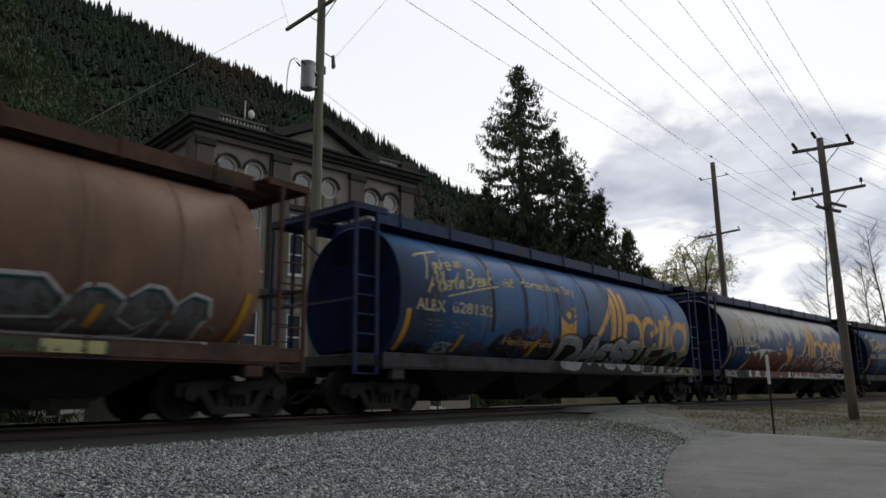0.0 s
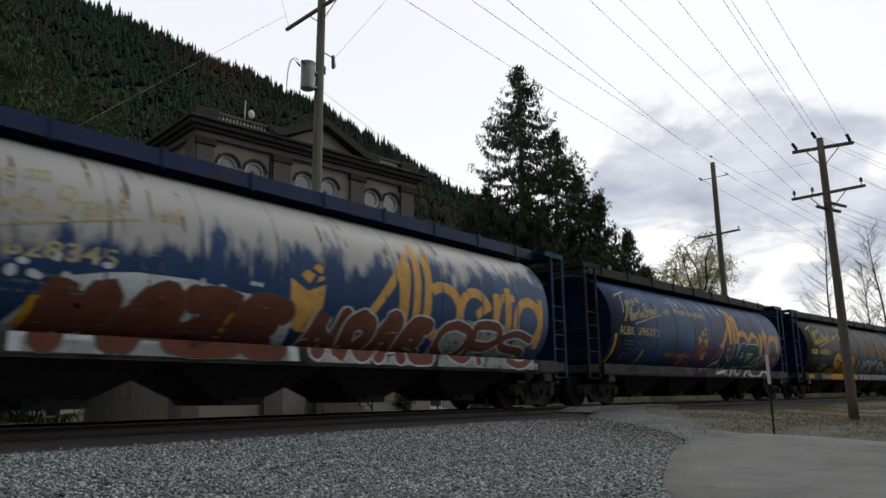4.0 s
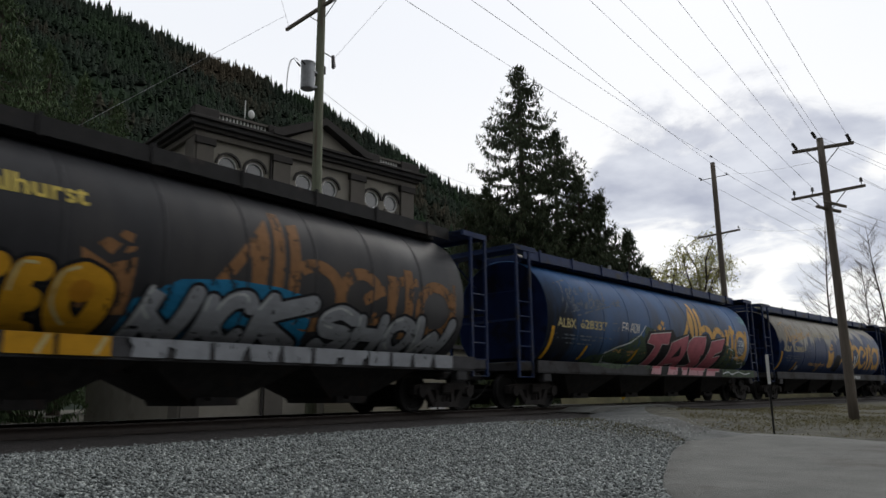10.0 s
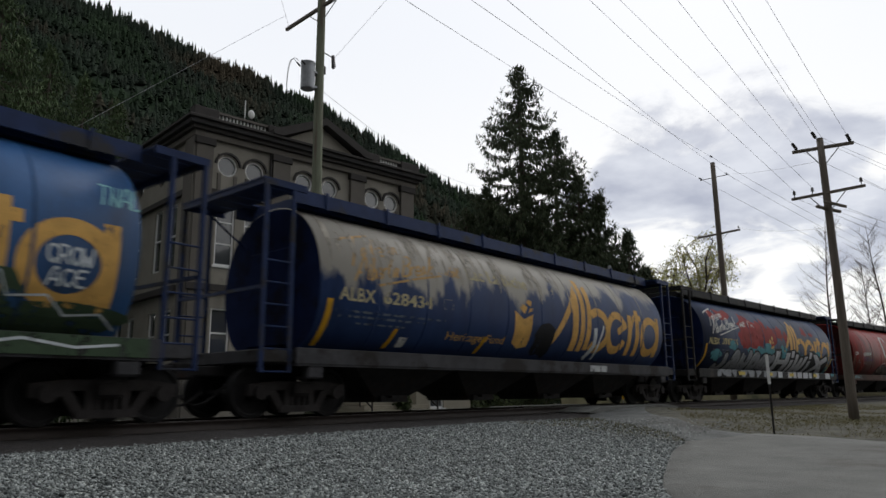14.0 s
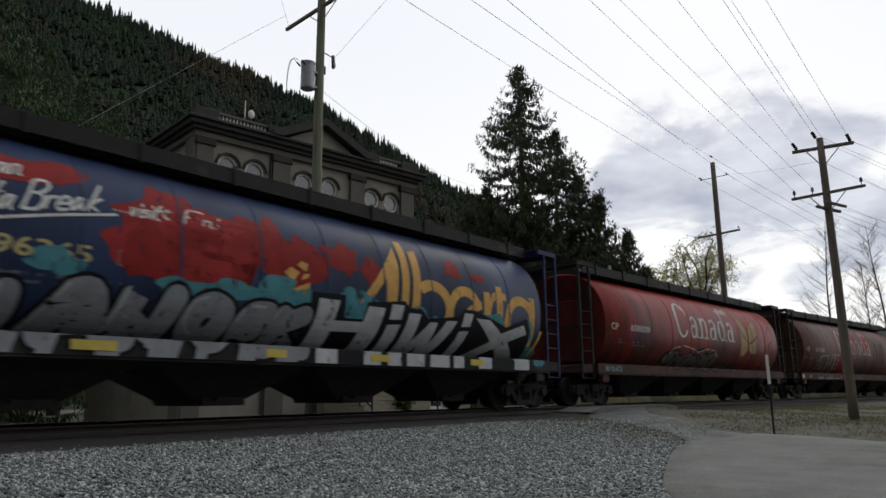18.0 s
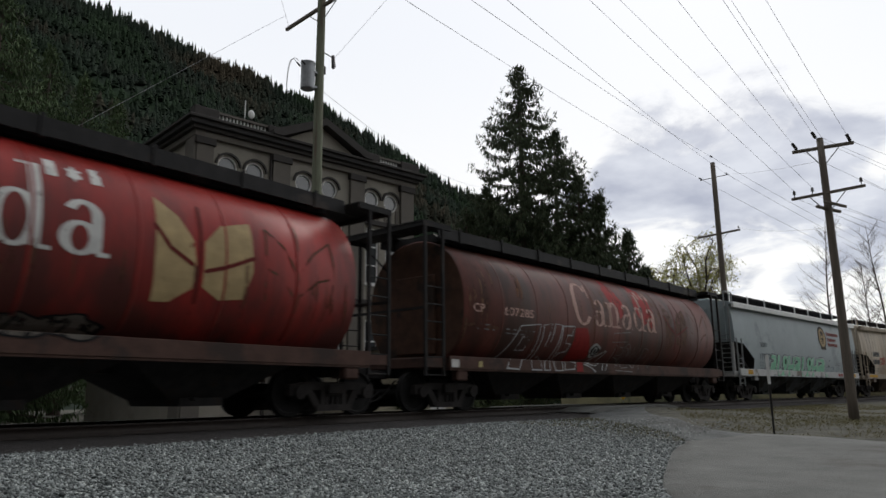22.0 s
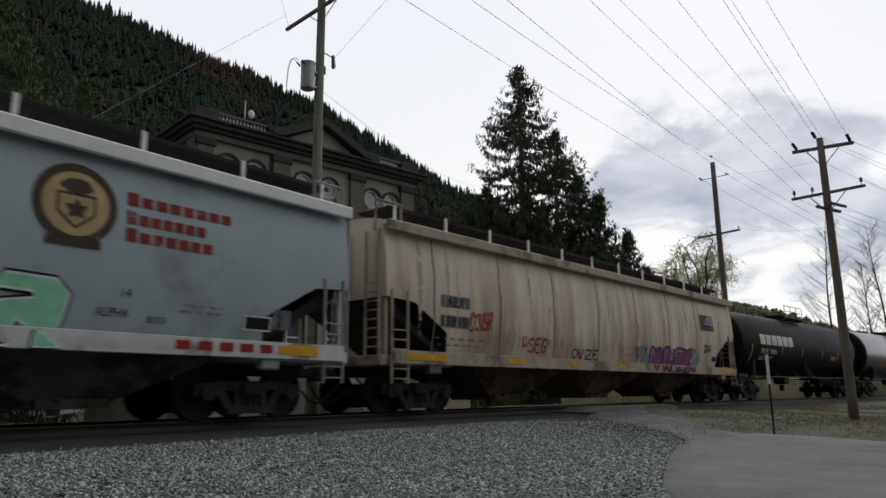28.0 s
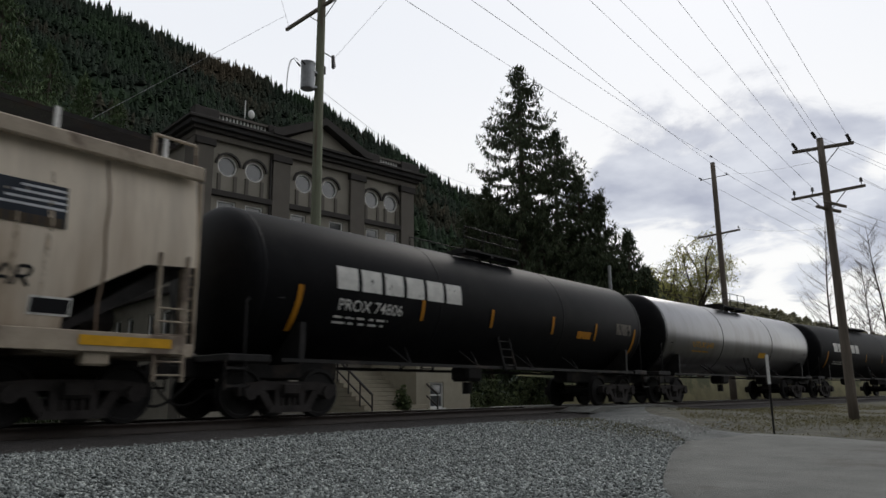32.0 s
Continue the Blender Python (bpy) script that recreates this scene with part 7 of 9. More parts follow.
def piece(car, words, x0, x1, v0, v1, fill, edge, surface=on_cylinder, shear=0.0, bold=0.06, rim=0.075, halo=None, lift=0.010, slope=0.0, spacing=1.0, shine=None):
    """A painted word in fat rounded letters: broad outline, fill over it letter by letter, highlights on top."""
    w = 0.145 * (v1 - v0) + 0.45 * bold
    g = w + 0.02
    lines = brush_lines(words, x0 + g, x1 - g, v0 + g, v1 - g, shear, slope, 0.45, 1.9)
    if halo is not None:
        brush(car, lines, w + rim * 1.25, halo, surface, lift - 0.003, "graffiti_halo")
    for i, letter in enumerate(lines):
        up = lift + 0.0045 * (i % 2)
        brush(car, [letter], w + rim * 0.8, edge, surface, up, "graffiti_outline")
        brush(car, [letter], w, fill, surface, up + 0.0022, "graffiti_letter")
    if shine is not None:
        off = [[[(px - w * 0.55, pv + w * 0.5) for px, pv in st[: max(3, len(st) // 2)]] for st in letter[:1]] for letter in lines]
        tagged(brush(car, off, 0.022, shine, surface, lift + 0.009, "graffiti_highlight"), kind="stuff")


def blobs(car, x0, x1, v0, v1, n, fill, edge, seed, surface=on_cylinder, lift=0.010, name="graffiti_form"):
    """Illegible bubble forms: rounded slabs side by side with an outline."""
    rnd = random.Random(seed)
    w = (x1 - x0) / n
    for layer, mat in ((1.0, edge), (0.82, fill)):
        rnd.seed(seed)
        out = []
        for i in range(n):
            h = (v1 - v0) * rnd.uniform(0.72, 1.0)
            out.append(oval(x0 + w * (i + 0.5), v0 + h * 0.5, w * 0.66 * layer, h * (0.54 if layer == 1.0 else 0.47), 22, 0.55, rnd.uniform(0, 40)))
        for k, o in enumerate(out):
            shape(car, [o], mat, surface, lift + (0.0 if layer == 1.0 else 0.004) + 0.0006 * k, name)
    rnd.seed(seed + 1)
    inner = []
    for i in range(n):
        c = x0 + w * (i + 0.5)
        inner.append(stroke([(c - w * 0.1, v0 + (v1 - v0) * 0.2), (c + w * rnd.uniform(-0.2, 0.2), v0 + (v1 - v0) * 0.45), (c + w * 0.05, v0 + (v1 - v0) * 0.62)], 0.022))
    shape(car, inner, edge, surface, lift + 0.016, name)


def drips(car, x0, x1, v0, v1, n, mat, seed, surface=on_cylinder, lift=0.005, w=0.06):
    """Run-down stains."""
    rnd = random.Random(seed)
    for i in range(n):
        x = rnd.uniform(x0, x1)
        a, b = rnd.uniform(0.5, 1.0) * (v1 - v0) + v0, v0 + rnd.uniform(0, 0.35) * (v1 - v0)
        k = rnd.uniform(0.4, 1.3) * w
        m, e = rnd.uniform(-0.02, 0.02), rnd.uniform(-0.03, 0.03)
        shape(car, [[(x - k * 0.3, a), (x + k * 0.4, a - 0.02), (x + m + k, a * 0.6 + b * 0.4), (x + e + 0.004, b), (x + e - 0.004, b), (x + m - k * 0.7, a * 0.5 + b * 0.5)]], mat, surface, lift + 0.0003 * i, "stain")


def sill_strips(car, spots, mat, surface=on_cylinder, v0=-1.58, v1=-1.40, lift=0.02):
    for x0, x1 in spots:
        shape(car, [rect(x0, x1, v0, v1)], mat, surface, lift, "reflector_strip")


# block letters: solid pieces of two-number points, across 0 to 9 and up 0 to 9
BLOCK = {
    "T": "0 6 1 8 9 9 8 6 5.4 6 4 0 1 0 3 5.4",
    "A": "0 0 1.5 6.6 9 9 7.5 0 5.2 0 5.4 1.8 2.6 1.4 2.8 0",
    "S": "9 9 3 8.6 0.6 7.2 0.2 5.2 2 3.5 4.2 2.3 3.4 1.3 0 1.1 0.4 0 7 0 8.4 2 7.2 4.2 5.2 5.3 5.8 6.3 6.9 6 6.4 4.5 8.4 4.3",
    "E": "0 0 2.6 7.8 9 9 7.6 5.6 4.8 4.6 4.3 3.6 7.4 4.3 6.4 2.1 5.2 0",
    "H": "0 0 0 9 2.6 9 2.4 5.2 6.2 5.4 6.6 8.6 9 8.6 8.6 0 6 0 6.1 3.4 2.5 3.2 2.6 0",
    "W": "0 0 0.2 9 2.2 9 2 2.6 4 7.4 5.4 7.6 5.2 2.6 7 8.2 9 8.4 6.6 0 3.9 0 3.6 2 3 0",
    "X": "0.2 9 2.4 9 4.6 6.2 8.2 8.8 9 6.6 6.1 4.4 9 0 6.4 0 4.4 2.6 1.6 0 0 0.6 3.2 4.2",
    "i": "0 0 0.4 5 9 5.3 8.8 0|0.6 6 0.8 9 9 9 8.8 6.2",
    "L": "0 0 1.6 9 5 9 3.6 3 4.4 2.4 6.6 3.4 9 2.8 8.4 0.6 6 0",
    "P": "1.8 0 2.6 3.2 0.4 5 0.2 7.6 3 9 7.6 8.6 9 6.4 7.8 4 5.6 2.4 5.4 0",
    "a": "0 0 1.6 5.4 5.4 6.2 5.2 7 1.4 7.2 2.4 9 7.4 8.8 9 7 7.8 0 5.2 0 5.6 2.2 4 3.4 2.8 0"}


def block(car, ch, x0, x1, v0, v1, fill, edge, rim=0.05, lift=0.012, shear=0.0, surface=on_cylinder, inner=None, hole=None, hole_ink=None):
    """One solid painted letter: a rounded rim drawn round its outline, the fill, and a counter where it has one."""
    def at(px, pv):
        return x0 + (x1 - x0) * px / 9 + shear * (pv / 9) * (v1 - v0), v0 + (v1 - v0) * pv / 9
    for poly in BLOCK[ch].split("|"):
        n = [float(q) for q in poly.split()]
        pts = [at(px, pv) for px, pv in zip(n[0::2], n[1::2])]
        ring_line = [[pts + pts[:1]]]
        brush(car, ring_line, rim, edge, surface, lift, "graffiti_outline")
        shape(car, [pts], fill, surface, lift + 0.006, "graffiti_letter")
        if inner is not None:
            brush(car, ring_line, 0.018, inner, surface, lift + 0.009, "graffiti_line")
    if hole:
        shape(car, [[at(px, pv) for px, pv in hole]], hole_ink or edge, surface, lift + 0.011, "letter_counter")


# rust-brown car
tops = [(1.2, -0.86), (1.6, -0.55), (2.4, -0.50), (2.9, -0.82), (3.2, -0.58), (4.08, -0.54), (4.44, -0.84), (4.67, -0.61), (4.95, -0.59), (5.27, -0.76), (5.59, -0.52), (5.84, -0.54), (6.10, -0.77), (6.37, -0.57), (6.67, -0.63), (6.74, -0.89), (6.62, -1.07)]
shape(car_a, [[(6.58, -1.36), (1.1, -1.36)] + tops], INK["silver_dull"], lift=0.010, name="graffiti_form")
brush(car_a, [[tops + [(6.58, -1.34)]]], 0.032, INK["chalk"], on_cylinder, 0.016, "graffiti_line")
brush(car_a, [[[(px - 0.05, pv - 0.07) for px, pv in tops[:-1]]]], 0.016, INK["teal_dark"], on_cylinder, 0.020, "graffiti_line")
for line in ([(4.44, -0.84), (4.30, -1.08), (3.6, -1.12), (3.5, -1.34)], [(5.27, -0.76), (5.20, -1.02), (5.55, -1.16), (5.85, -0.98), (5.6, -1.26), (4.75, -1.30)], [(6.10, -0.77), (6.05, -1.05), (5.98, -1.30)], [(4.62, -1.10), (4.46, -1.30)]):
    brush(car_a, [[line]], 0.020, INK["chalk"], on_cylinder, 0.024, "graffiti_line")
shape(car_a, [stroke([(7.28, -1.30), (7.40, -0.46)], 0.05)], INK["strip"], lift=0.03, name="reflector_strip")
shape(car_a, [stroke([(4.82, -1.18), (4.92, -0.86)], 0.05)], INK["strip"], lift=0.03, name="reflector_strip")
sill_strips(car_a, [(0.5, 4.0), (4.05, 5.05)], INK["moss"])
sill_strips(car_a, [(4.1, 4.98)], INK["pale_yellow"], lift=0.026)
shape(car_a, [rect(6.8, 6.98, -1.16, -1.02)], INK["faint"], lift=0.02)
small_print(car_a, [(-6.5, -4.5, -0.4, 0.05), (-6.5, -4.2, -0.5, 0.05)], INK["white_worn"])
drips(car_a, -7.5, 7.5, -0.6, 1.6, 16, INK["rust"], 12)

# first blue car
province_livery(car_b, "628132", "Horseshoe Bay", INK["cream_worn"], INK["gold"], INK["cream"])
shape(car_b, [[(-1.55, -1.6), (-1.4, -0.85), (-0.7, -0.52), (0.0, -0.62), (0.4, -0.46), (0.75, -0.62), (1.5, -0.66), (2.3, -0.44), (2.5, -0.66), (3.3, -0.44), (3.6, -0.8), (3.7, -1.6)]], INK["black"], lift=0.009, name="graffiti_halo")
for ch, x0, x1, v0, v1 in (("D", -1.5, 0.10, -1.58, -0.58), ("A", 0.05, 0.95, -1.42, -0.52), ("E", 0.85, 1.80, -1.52, -0.70), ("S", 1.65, 2.60, -1.54, -0.50), ("E", 2.45, 3.55, -1.54, -0.52)):
    piece(car_b, ch, x0, x1, v0, v1, INK["silver_mid"], INK["black"], shear=0.25, bold=0.0, rim=0.04, lift=0.014, shine=INK["chalk"])
shape(car_b, [[(3.5, -1.58), (3.62, -0.72), (4.3, -0.84), (4.7, -0.60), (5.3, -0.74), (5.8, -0.64), (6.3, -0.80), (6.9, -0.74), (7.55, -0.72), (7.5, -1.0), (7.72, -1.58)]], INK["moss_pale"], lift=0.009, name="graffiti_halo")
for ch, x0, x1, v0, v1 in (("L", 3.6, 4.45, -1.56, -0.72), ("T", 4.3, 5.45, -1.58, -0.70), ("A", 5.1, 6.3, -1.56, -0.76), ("X", 6.1, 7.5, -1.56, -0.78)):
    block(car_b, ch, x0, x1, v0, v1, INK["black"], INK["chalk"], rim=0.03, lift=0.013, shear=0.2)
for line in ([(4.9, -1.05), (5.4, -0.98)], [(6.4, -1.12), (7.1, -1.06)], [(6.7, -1.34), (7.3, -1.30)]):
    brush(car_b, [[line]], 0.05, INK["rust_bright"], on_cylinder, 0.026, "graffiti_line")
drips(car_b, -7.2, 7.6, -0.9, 1.7, 20, INK["smoke"], 4, w=0.045)
for i, x in enumerate((-6.1, -4.4, -3.0, -1.4, 0.2, 1.7, 4.6, 6.1)):
    shape(car_b, [stroke([(x, 1.7), (x + 0.05, 0.9), (x + 0.02, 0.1), (x + 0.06, -0.7)], 0.05 + 0.02 * (i % 3))], INK["soot"], lift=0.0035 + 0.0002 * i, name="stain")
for i, (cx, cv, rx, rv) in enumerate(((-3.4, -1.0, 0.9, 0.35), (-2.2, -0.85, 1.0, 0.40), (-1.5, -1.05, 0.7, 0.3), (-5.2, -1.15, 0.9, 0.2), (-6.9, -1.2, 0.5, 0.15))):
    shape(car_b, [oval(cx, cv, rx, rv, 26, 0.8, 17 + i)], INK["rust" if i % 2 else "soot"], lift=0.0045 + 0.0003 * i, name="stain")
script(car_b, "NESK", -6.3, -5.7, -1.24, -1.02, INK["chalk"], 0.02, 0.2, name="tag")

# peeling car
province_livery(car_c, "628345", "", INK["cream_worn"], INK["gold"], INK["cream_worn"])
shape(car_c, [[(-5.75, -1.58), (-5.75, -1.2), (-5.2, -0.55), (-4.6, -0.42), (-4.1, -0.36), (-3.2, -0.36), (-2.0, -0.5), (-1.1, -0.86), (-1.0, -1.58)]], INK["ice"], lift=0.008, name="graffiti_halo")
piece(car_c, "MAZE", -5.55, -1.25, -1.58, -0.46, INK["brick"], INK["smoke"], shear=0.2, bold=0.10, rim=0.035, lift=0.013)
piece(car_c, "NOAE", -0.75, 2.75, -1.56, -0.50, INK["brick_pale"], INK["ice"], shear=0.15, bold=0.06, rim=0.05, lift=0.012)
shape(car_c, [[(2.9, -1.58), (3.0, -0.70), (3.6, -0.44), (4.2, -0.50), (4.8, -0.40), (5.4, -0.50), (6.0, -0.62), (6.7, -0.74), (6.95, -0.95), (6.5, -1.1), (6.75, -1.58)]], INK["ice_dull"], lift=0.008, name="graffiti_halo")
for ch, x0, x1, v0, v1 in (("O", 2.9, 4.3, -1.56, -0.46), ("P", 4.1, 5.5, -1.58, -0.46), ("S", 5.3, 6.85, -1.58, -0.60)):
    piece(car_c, ch, x0, x1, v0, v1, INK["brick_pale"], INK["ice"], bold=-0.12, rim=0.05, lift=0.012)
sill_strips(car_c, [(-5.6, -4.6), (-4.2, -3.2), (-2.9, -1.2), (-0.6, 0.8), (1.0, 2.3), (3.4, 5.2), (5.4, 7.0)], INK["chalk"], lift=0.008)
drips(car_c, -7.4, 7.6, 0.1, 1.9, 22, INK["rust"], 9, w=0.03)
for i in range(26):
    r = random.Random(i)
    shape(car_c, [oval(-6.3 + r.uniform(0, 4.6), -0.75 + r.uniform(-0.45, 0.5), 0.04 + r.uniform(0, 0.05), 0.04 + r.uniform(0, 0.05), 10)], INK["ice"], lift=0.005 + 0.0004 * i, name="paint_dot")
lettering(car_c, "NN.OZ", -8.02, -7.00, -1.59, -1.36, INK["white"], lift=0.02, name="tag")

# deep blue car
province_livery(car_d, "396372", "West Baptiste", INK["cream"], INK["gold"])
for i in range(9):
    r = random.Random(60 + i)
    shape(car_d, [oval(-2.4 + i * 1.15, -1.05 + r.uniform(-0.15, 0.35), r.uniform(0.45, 0.8), r.uniform(0.3, 0.5), 20, 0.5, i * 3.1)], INK["plum"], lift=0.008 + 0.0005 * i, name="paint_cloud")
shape(car_d, [[(-0.15, -1.58), (0.35, -1.12), (0.75, -0.62), (1.35, -0.12), (1.7, -0.34), (2.5, -0.16), (3.0, -0.3), (3.5, -0.16), (4.75, -0.14), (5.0, -0.6), (6.1, -0.88), (5.9, -1.58)]], INK["plum"], lift=0.012, name="graffiti_halo")
for ch, x0, x1, v0, v1 in (("N", 0.85, 2.45, -1.56, -0.22), ("A", 2.15, 3.65, -1.5, -0.24), ("Z", 3.3, 4.95, -1.5, -0.22)):
    piece(car_d, ch, x0, x1, v0, v1, INK["teal_dark"], INK["ice"], shear=0.1, bold=0.0, rim=0.05, lift=0.017)
piece(car_d, "o", 4.9, 5.5, -1.35, -0.66, INK["teal_dark"], INK["ice"], bold=0.0, rim=0.05, lift=0.02)
for line in ([(0.9, -1.0), (0.4, -1.15), (0.1, -1.5), (1.0, -1.40)], [(1.4, -1.56), (1.8, -1.2), (2.1, -1.56)], [(2.9, -1.56), (3.3, -1.25), (3.8, -1.56)], [(4.6, -1.56), (5.2, -1.3), (5.8, -1.56)]):
    brush(car_d, [[line]], 0.055, INK["ice"], on_cylinder, 0.030, "graffiti_line")
for i, (cx, cv, rr) in enumerate(((-0.9, -0.55, 0.28), (-1.7, -0.85, 0.26), (-2.1, -1.3, 0.3), (0.45, -0.3, 0.07), (0.7, -0.4, 0.06), (1.0, 0.02, 0.05), (-0.3, -1.0, 0.2), (5.5, -0.4, 0.2), (-2.6, -0.35, 0.1))):
    shape(car_d, [oval(cx, cv, rr, rr, 18)], INK["plum"] if i != 4 else INK["pink_pale"], lift=0.0135 + 0.0004 * i, name="paint_dot")
drips(car_d, -3.4, 2.0, 0.7, 1.5, 26, INK["ice"], 21, w=0.035)
lettering(car_d, "G", -6.75, -6.35, -1.18, -0.92, INK["grey_faint"], name="tag")

# sooty car
province_livery(car_e, "628362", "Coalhurst", INK["yellow"], INK["gold_ghost"], INK["yellow"], shield=True, heritage=False, strips=False)
shape(car_e, [oval(-4.1, -1.30, 0.75, 0.36, 22, 0.2, 8.0)], INK["black"], lift=0.008, name="graffiti_outline")
shape(car_e, [oval(-4.05, -1.32, 0.66, 0.30, 22, 0.2, 8.0)], INK["orange"], lift=0.011, name="graffiti_form")
for ch, x0, x1, v0, v1 in (("S", -4.15, -2.85, -1.48, -0.22), ("T", -3.02, -2.05, -1.52, -0.28), ("E", -2.25, -1.52, -1.50, -0.34), ("O", -1.72, -0.66, -1.50, -0.26)):
    piece(car_e, ch, x0 + 0.04, x1 - 0.04, v0, v1, INK["orange"], INK["black"], bold=-0.02, rim=0.075, lift=0.014, shine=INK["cream"])
shape(car_e, [oval(-1.18, -0.72, 0.17, 0.16, 14)], INK["amber"], lift=0.030, name="graffiti_form")
for x0, x1 in ((-4.7, -3.0), (-2.92, -2.2), (-2.12, -1.5), (-1.44, -0.72)):
    shape(car_e, [rect(x0, x1, -1.61, -1.325)], INK["orange"], lift=0.020, name="graffiti_band")
    shape(car_e, [stroke([(x1 - 0.22, -1.60), (x1 - 0.08, -1.34)], 0.032)], INK["cream"], lift=0.026, name="graffiti_highlight")
shape(car_e, [[(-0.55, -1.32), (-0.4, -0.75), (0.3, -0.38), (1.2, -0.28), (2.2, -0.30), (2.95, -0.42), (3.1, -1.32)]], INK["sky"], lift=0.008, name="paint_cloud")
for ch, x0, x1, v0, v1 in (("N", -0.45, 0.62, -1.5, -0.44), ("I", 0.45, 0.95, -1.5, -0.50), ("C", 0.75, 1.75, -1.5, -0.44), ("K", 1.55, 3.05, -1.5, -0.36)):
    piece(car_e, ch, x0, x1, v0, v1, INK["silver_mid"], INK["black"], shear=0.2, bold=-0.02, rim=0.07, lift=0.014, shine=INK["chalk"])
for ch, x0, x1, v0, v1 in (("S", 3.1, 4.2, -1.5, -0.48), ("H", 4.05, 5.1, -1.5, -0.55), ("O", 5.0, 6.0, -1.5, -0.50), ("W", 5.85, 7.35, -1.5, -0.44)):
    piece(car_e, ch, x0, x1, v0, v1, INK["silver_mid"], INK["black"], shear=0.1, bold=-0.02, rim=0.07, lift=0.014, shine=INK["chalk"])
for i in range(11):
    x0 = -0.42 + i * 0.70
    shape(car_e, [[(x0, -1.61), (x0 + 0.54 + 0.06 * math.sin(i * 2.0), -1.61), (x0 + 0.62, -1.33), (x0 + 0.05 * math.cos(i), -1.33)]], INK["silver_mid"], lift=0.020, name="graffiti_band")
script(car_e, "EVN", -6.05, -5.6, -1.58, -1.40, INK["white"], 0.012, 0.1, name="tag", lift=0.03)
script(car_e, "BOT", -4.98, -4.6, -1.58, -1.40, INK["white"], 0.012, 0.1, name="tag", lift=0.03)
script(car_e, "RAILWA", -5.65, -5.0, -1.0, -0.84, INK["white_worn"], 0.012, 0.1, name="tag")
script(car_e, "DOGS", -5.75, -5.05, -1.2, -1.04, INK["white_worn"], 0.012, 0.1, name="tag")
sill_strips(car_e, [(-7.78, -7.1), (-5.4, -5.05)], INK["strip"])

# bright blue car
province_livery(car_f, "628337", "", INK["cream"], INK["gold"], INK["grey_faint"])
for i, (cx, cv, rx, rv) in enumerate(((-3.4, -1.1, 1.0, 0.30), (-2.4, -0.85, 0.9, 0.45), (-1.6, -0.6, 0.6, 0.5), (-4.3, -1.25, 1.2, 0.2), (5.2, -0.9, 1.1, 0.45), (6.2, -1.15, 1.3, 0.3), (-1.0, -1.2, 1.2, 0.3))):
    shape(car_f, [oval(cx, cv, rx, rv, 26, 0.5, i * 2.7)], INK["moss"], lift=0.007 + 0.0006 * i, name="paint_cloud")
brush(car_f, [[[(-1.9, -0.02), (-2.3, -0.35), (-2.9, -0.62), (-3.7, -0.80), (-4.3, -1.0), (-4.15, -1.25), (-3.2, -1.30), (-2.2, -1.31)]]], 0.018, INK["ice"], on_cylinder, 0.014, "paint_line")
brush(car_f, [[[(5.1, -0.2), (5.35, -0.5), (5.75, -0.55), (5.9, -0.85), (6.4, -0.80), (6.7, -1.05), (7.2, -1.0), (7.5, -1.2)]]], 0.016, INK["ice"], on_cylinder, 0.014, "paint_line")
shape(car_f, [[(-1.95, -0.52), (-1.7, -0.18), (0.15, -0.02), (0.4, -0.28), (1.6, -0.06), (1.75, -0.24), (3.15, 0.0), (3.4, -0.22), (5.05, -0.02), (4.95, -0.6), (4.55, -1.1), (4.4, -1.6), (-1.7, -1.6), (-1.55, -0.9)]], INK["black"], lift=0.014, name="graffiti_outline")
for ch, x0, x1, v0, v1, hole in (("T", -1.75, -0.02, -1.40, -0.14, None), ("A", -0.22, 1.42, -1.42, -0.16, [(3.0, 3.0), (5.8, 6.2), (6.2, 3.6)]), ("S", 1.36, 3.0, -1.42, -0.14, None), ("E", 2.98, 4.85, -1.42, -0.12, None)):
    block(car_f, ch, x0, x1, v0, v1, INK["pink"], INK["white"], rim=0.028, lift=0.018, hole=hole, hole_ink=INK["black"])
for x0, x1 in ((-1.6, -0.85), (-0.4, 0.42), (0.75, 1.22), (1.30, 2.62), (2.86, 3.75)):
    shape(car_f, [[(x0 - 0.06, -1.60), (x1 - 0.12, -1.60), (x1, -1.34), (x0 + 0.1, -1.34)]], INK["pink_pale"], lift=0.020, name="graffiti_band")
shape(car_f, [rect(4.4, 7.9, -1.61, -1.33)], INK["moss"], lift=0.012, name="graffiti_band")
brush(car_f, [[[(4.5, -1.5), (5.0, -1.42), (5.4, -1.52), (6.1, -1.40), (6.8, -1.50), (7.4, -1.44)]]], 0.02, INK["ice"], on_cylinder, 0.018, "paint_line")
script(car_f, "TNAL", 6.95, 7.6, 0.62, 0.98, INK["cyan_pen"], 0.016, 0.2, name="tag")
script(car_f, "FA", -3.5, -3.1, -0.26, -0.02, INK["white"], 0.022, 0.1, name="tag")
script(car_f, "ADll", -2.95, -2.35, -0.28, -0.02, INK["white"], 0.022, 0.1, name="tag")
script(car_f, "CROW", 6.28, 6.92, -0.36, -0.12, INK["ice"], 0.018, 0.0, name="tag", lift=0.012)
script(car_f, "ACE", 6.34, 6.86, -0.66, -0.44, INK["ice"], 0.018, 0.0, name="tag", lift=0.012)

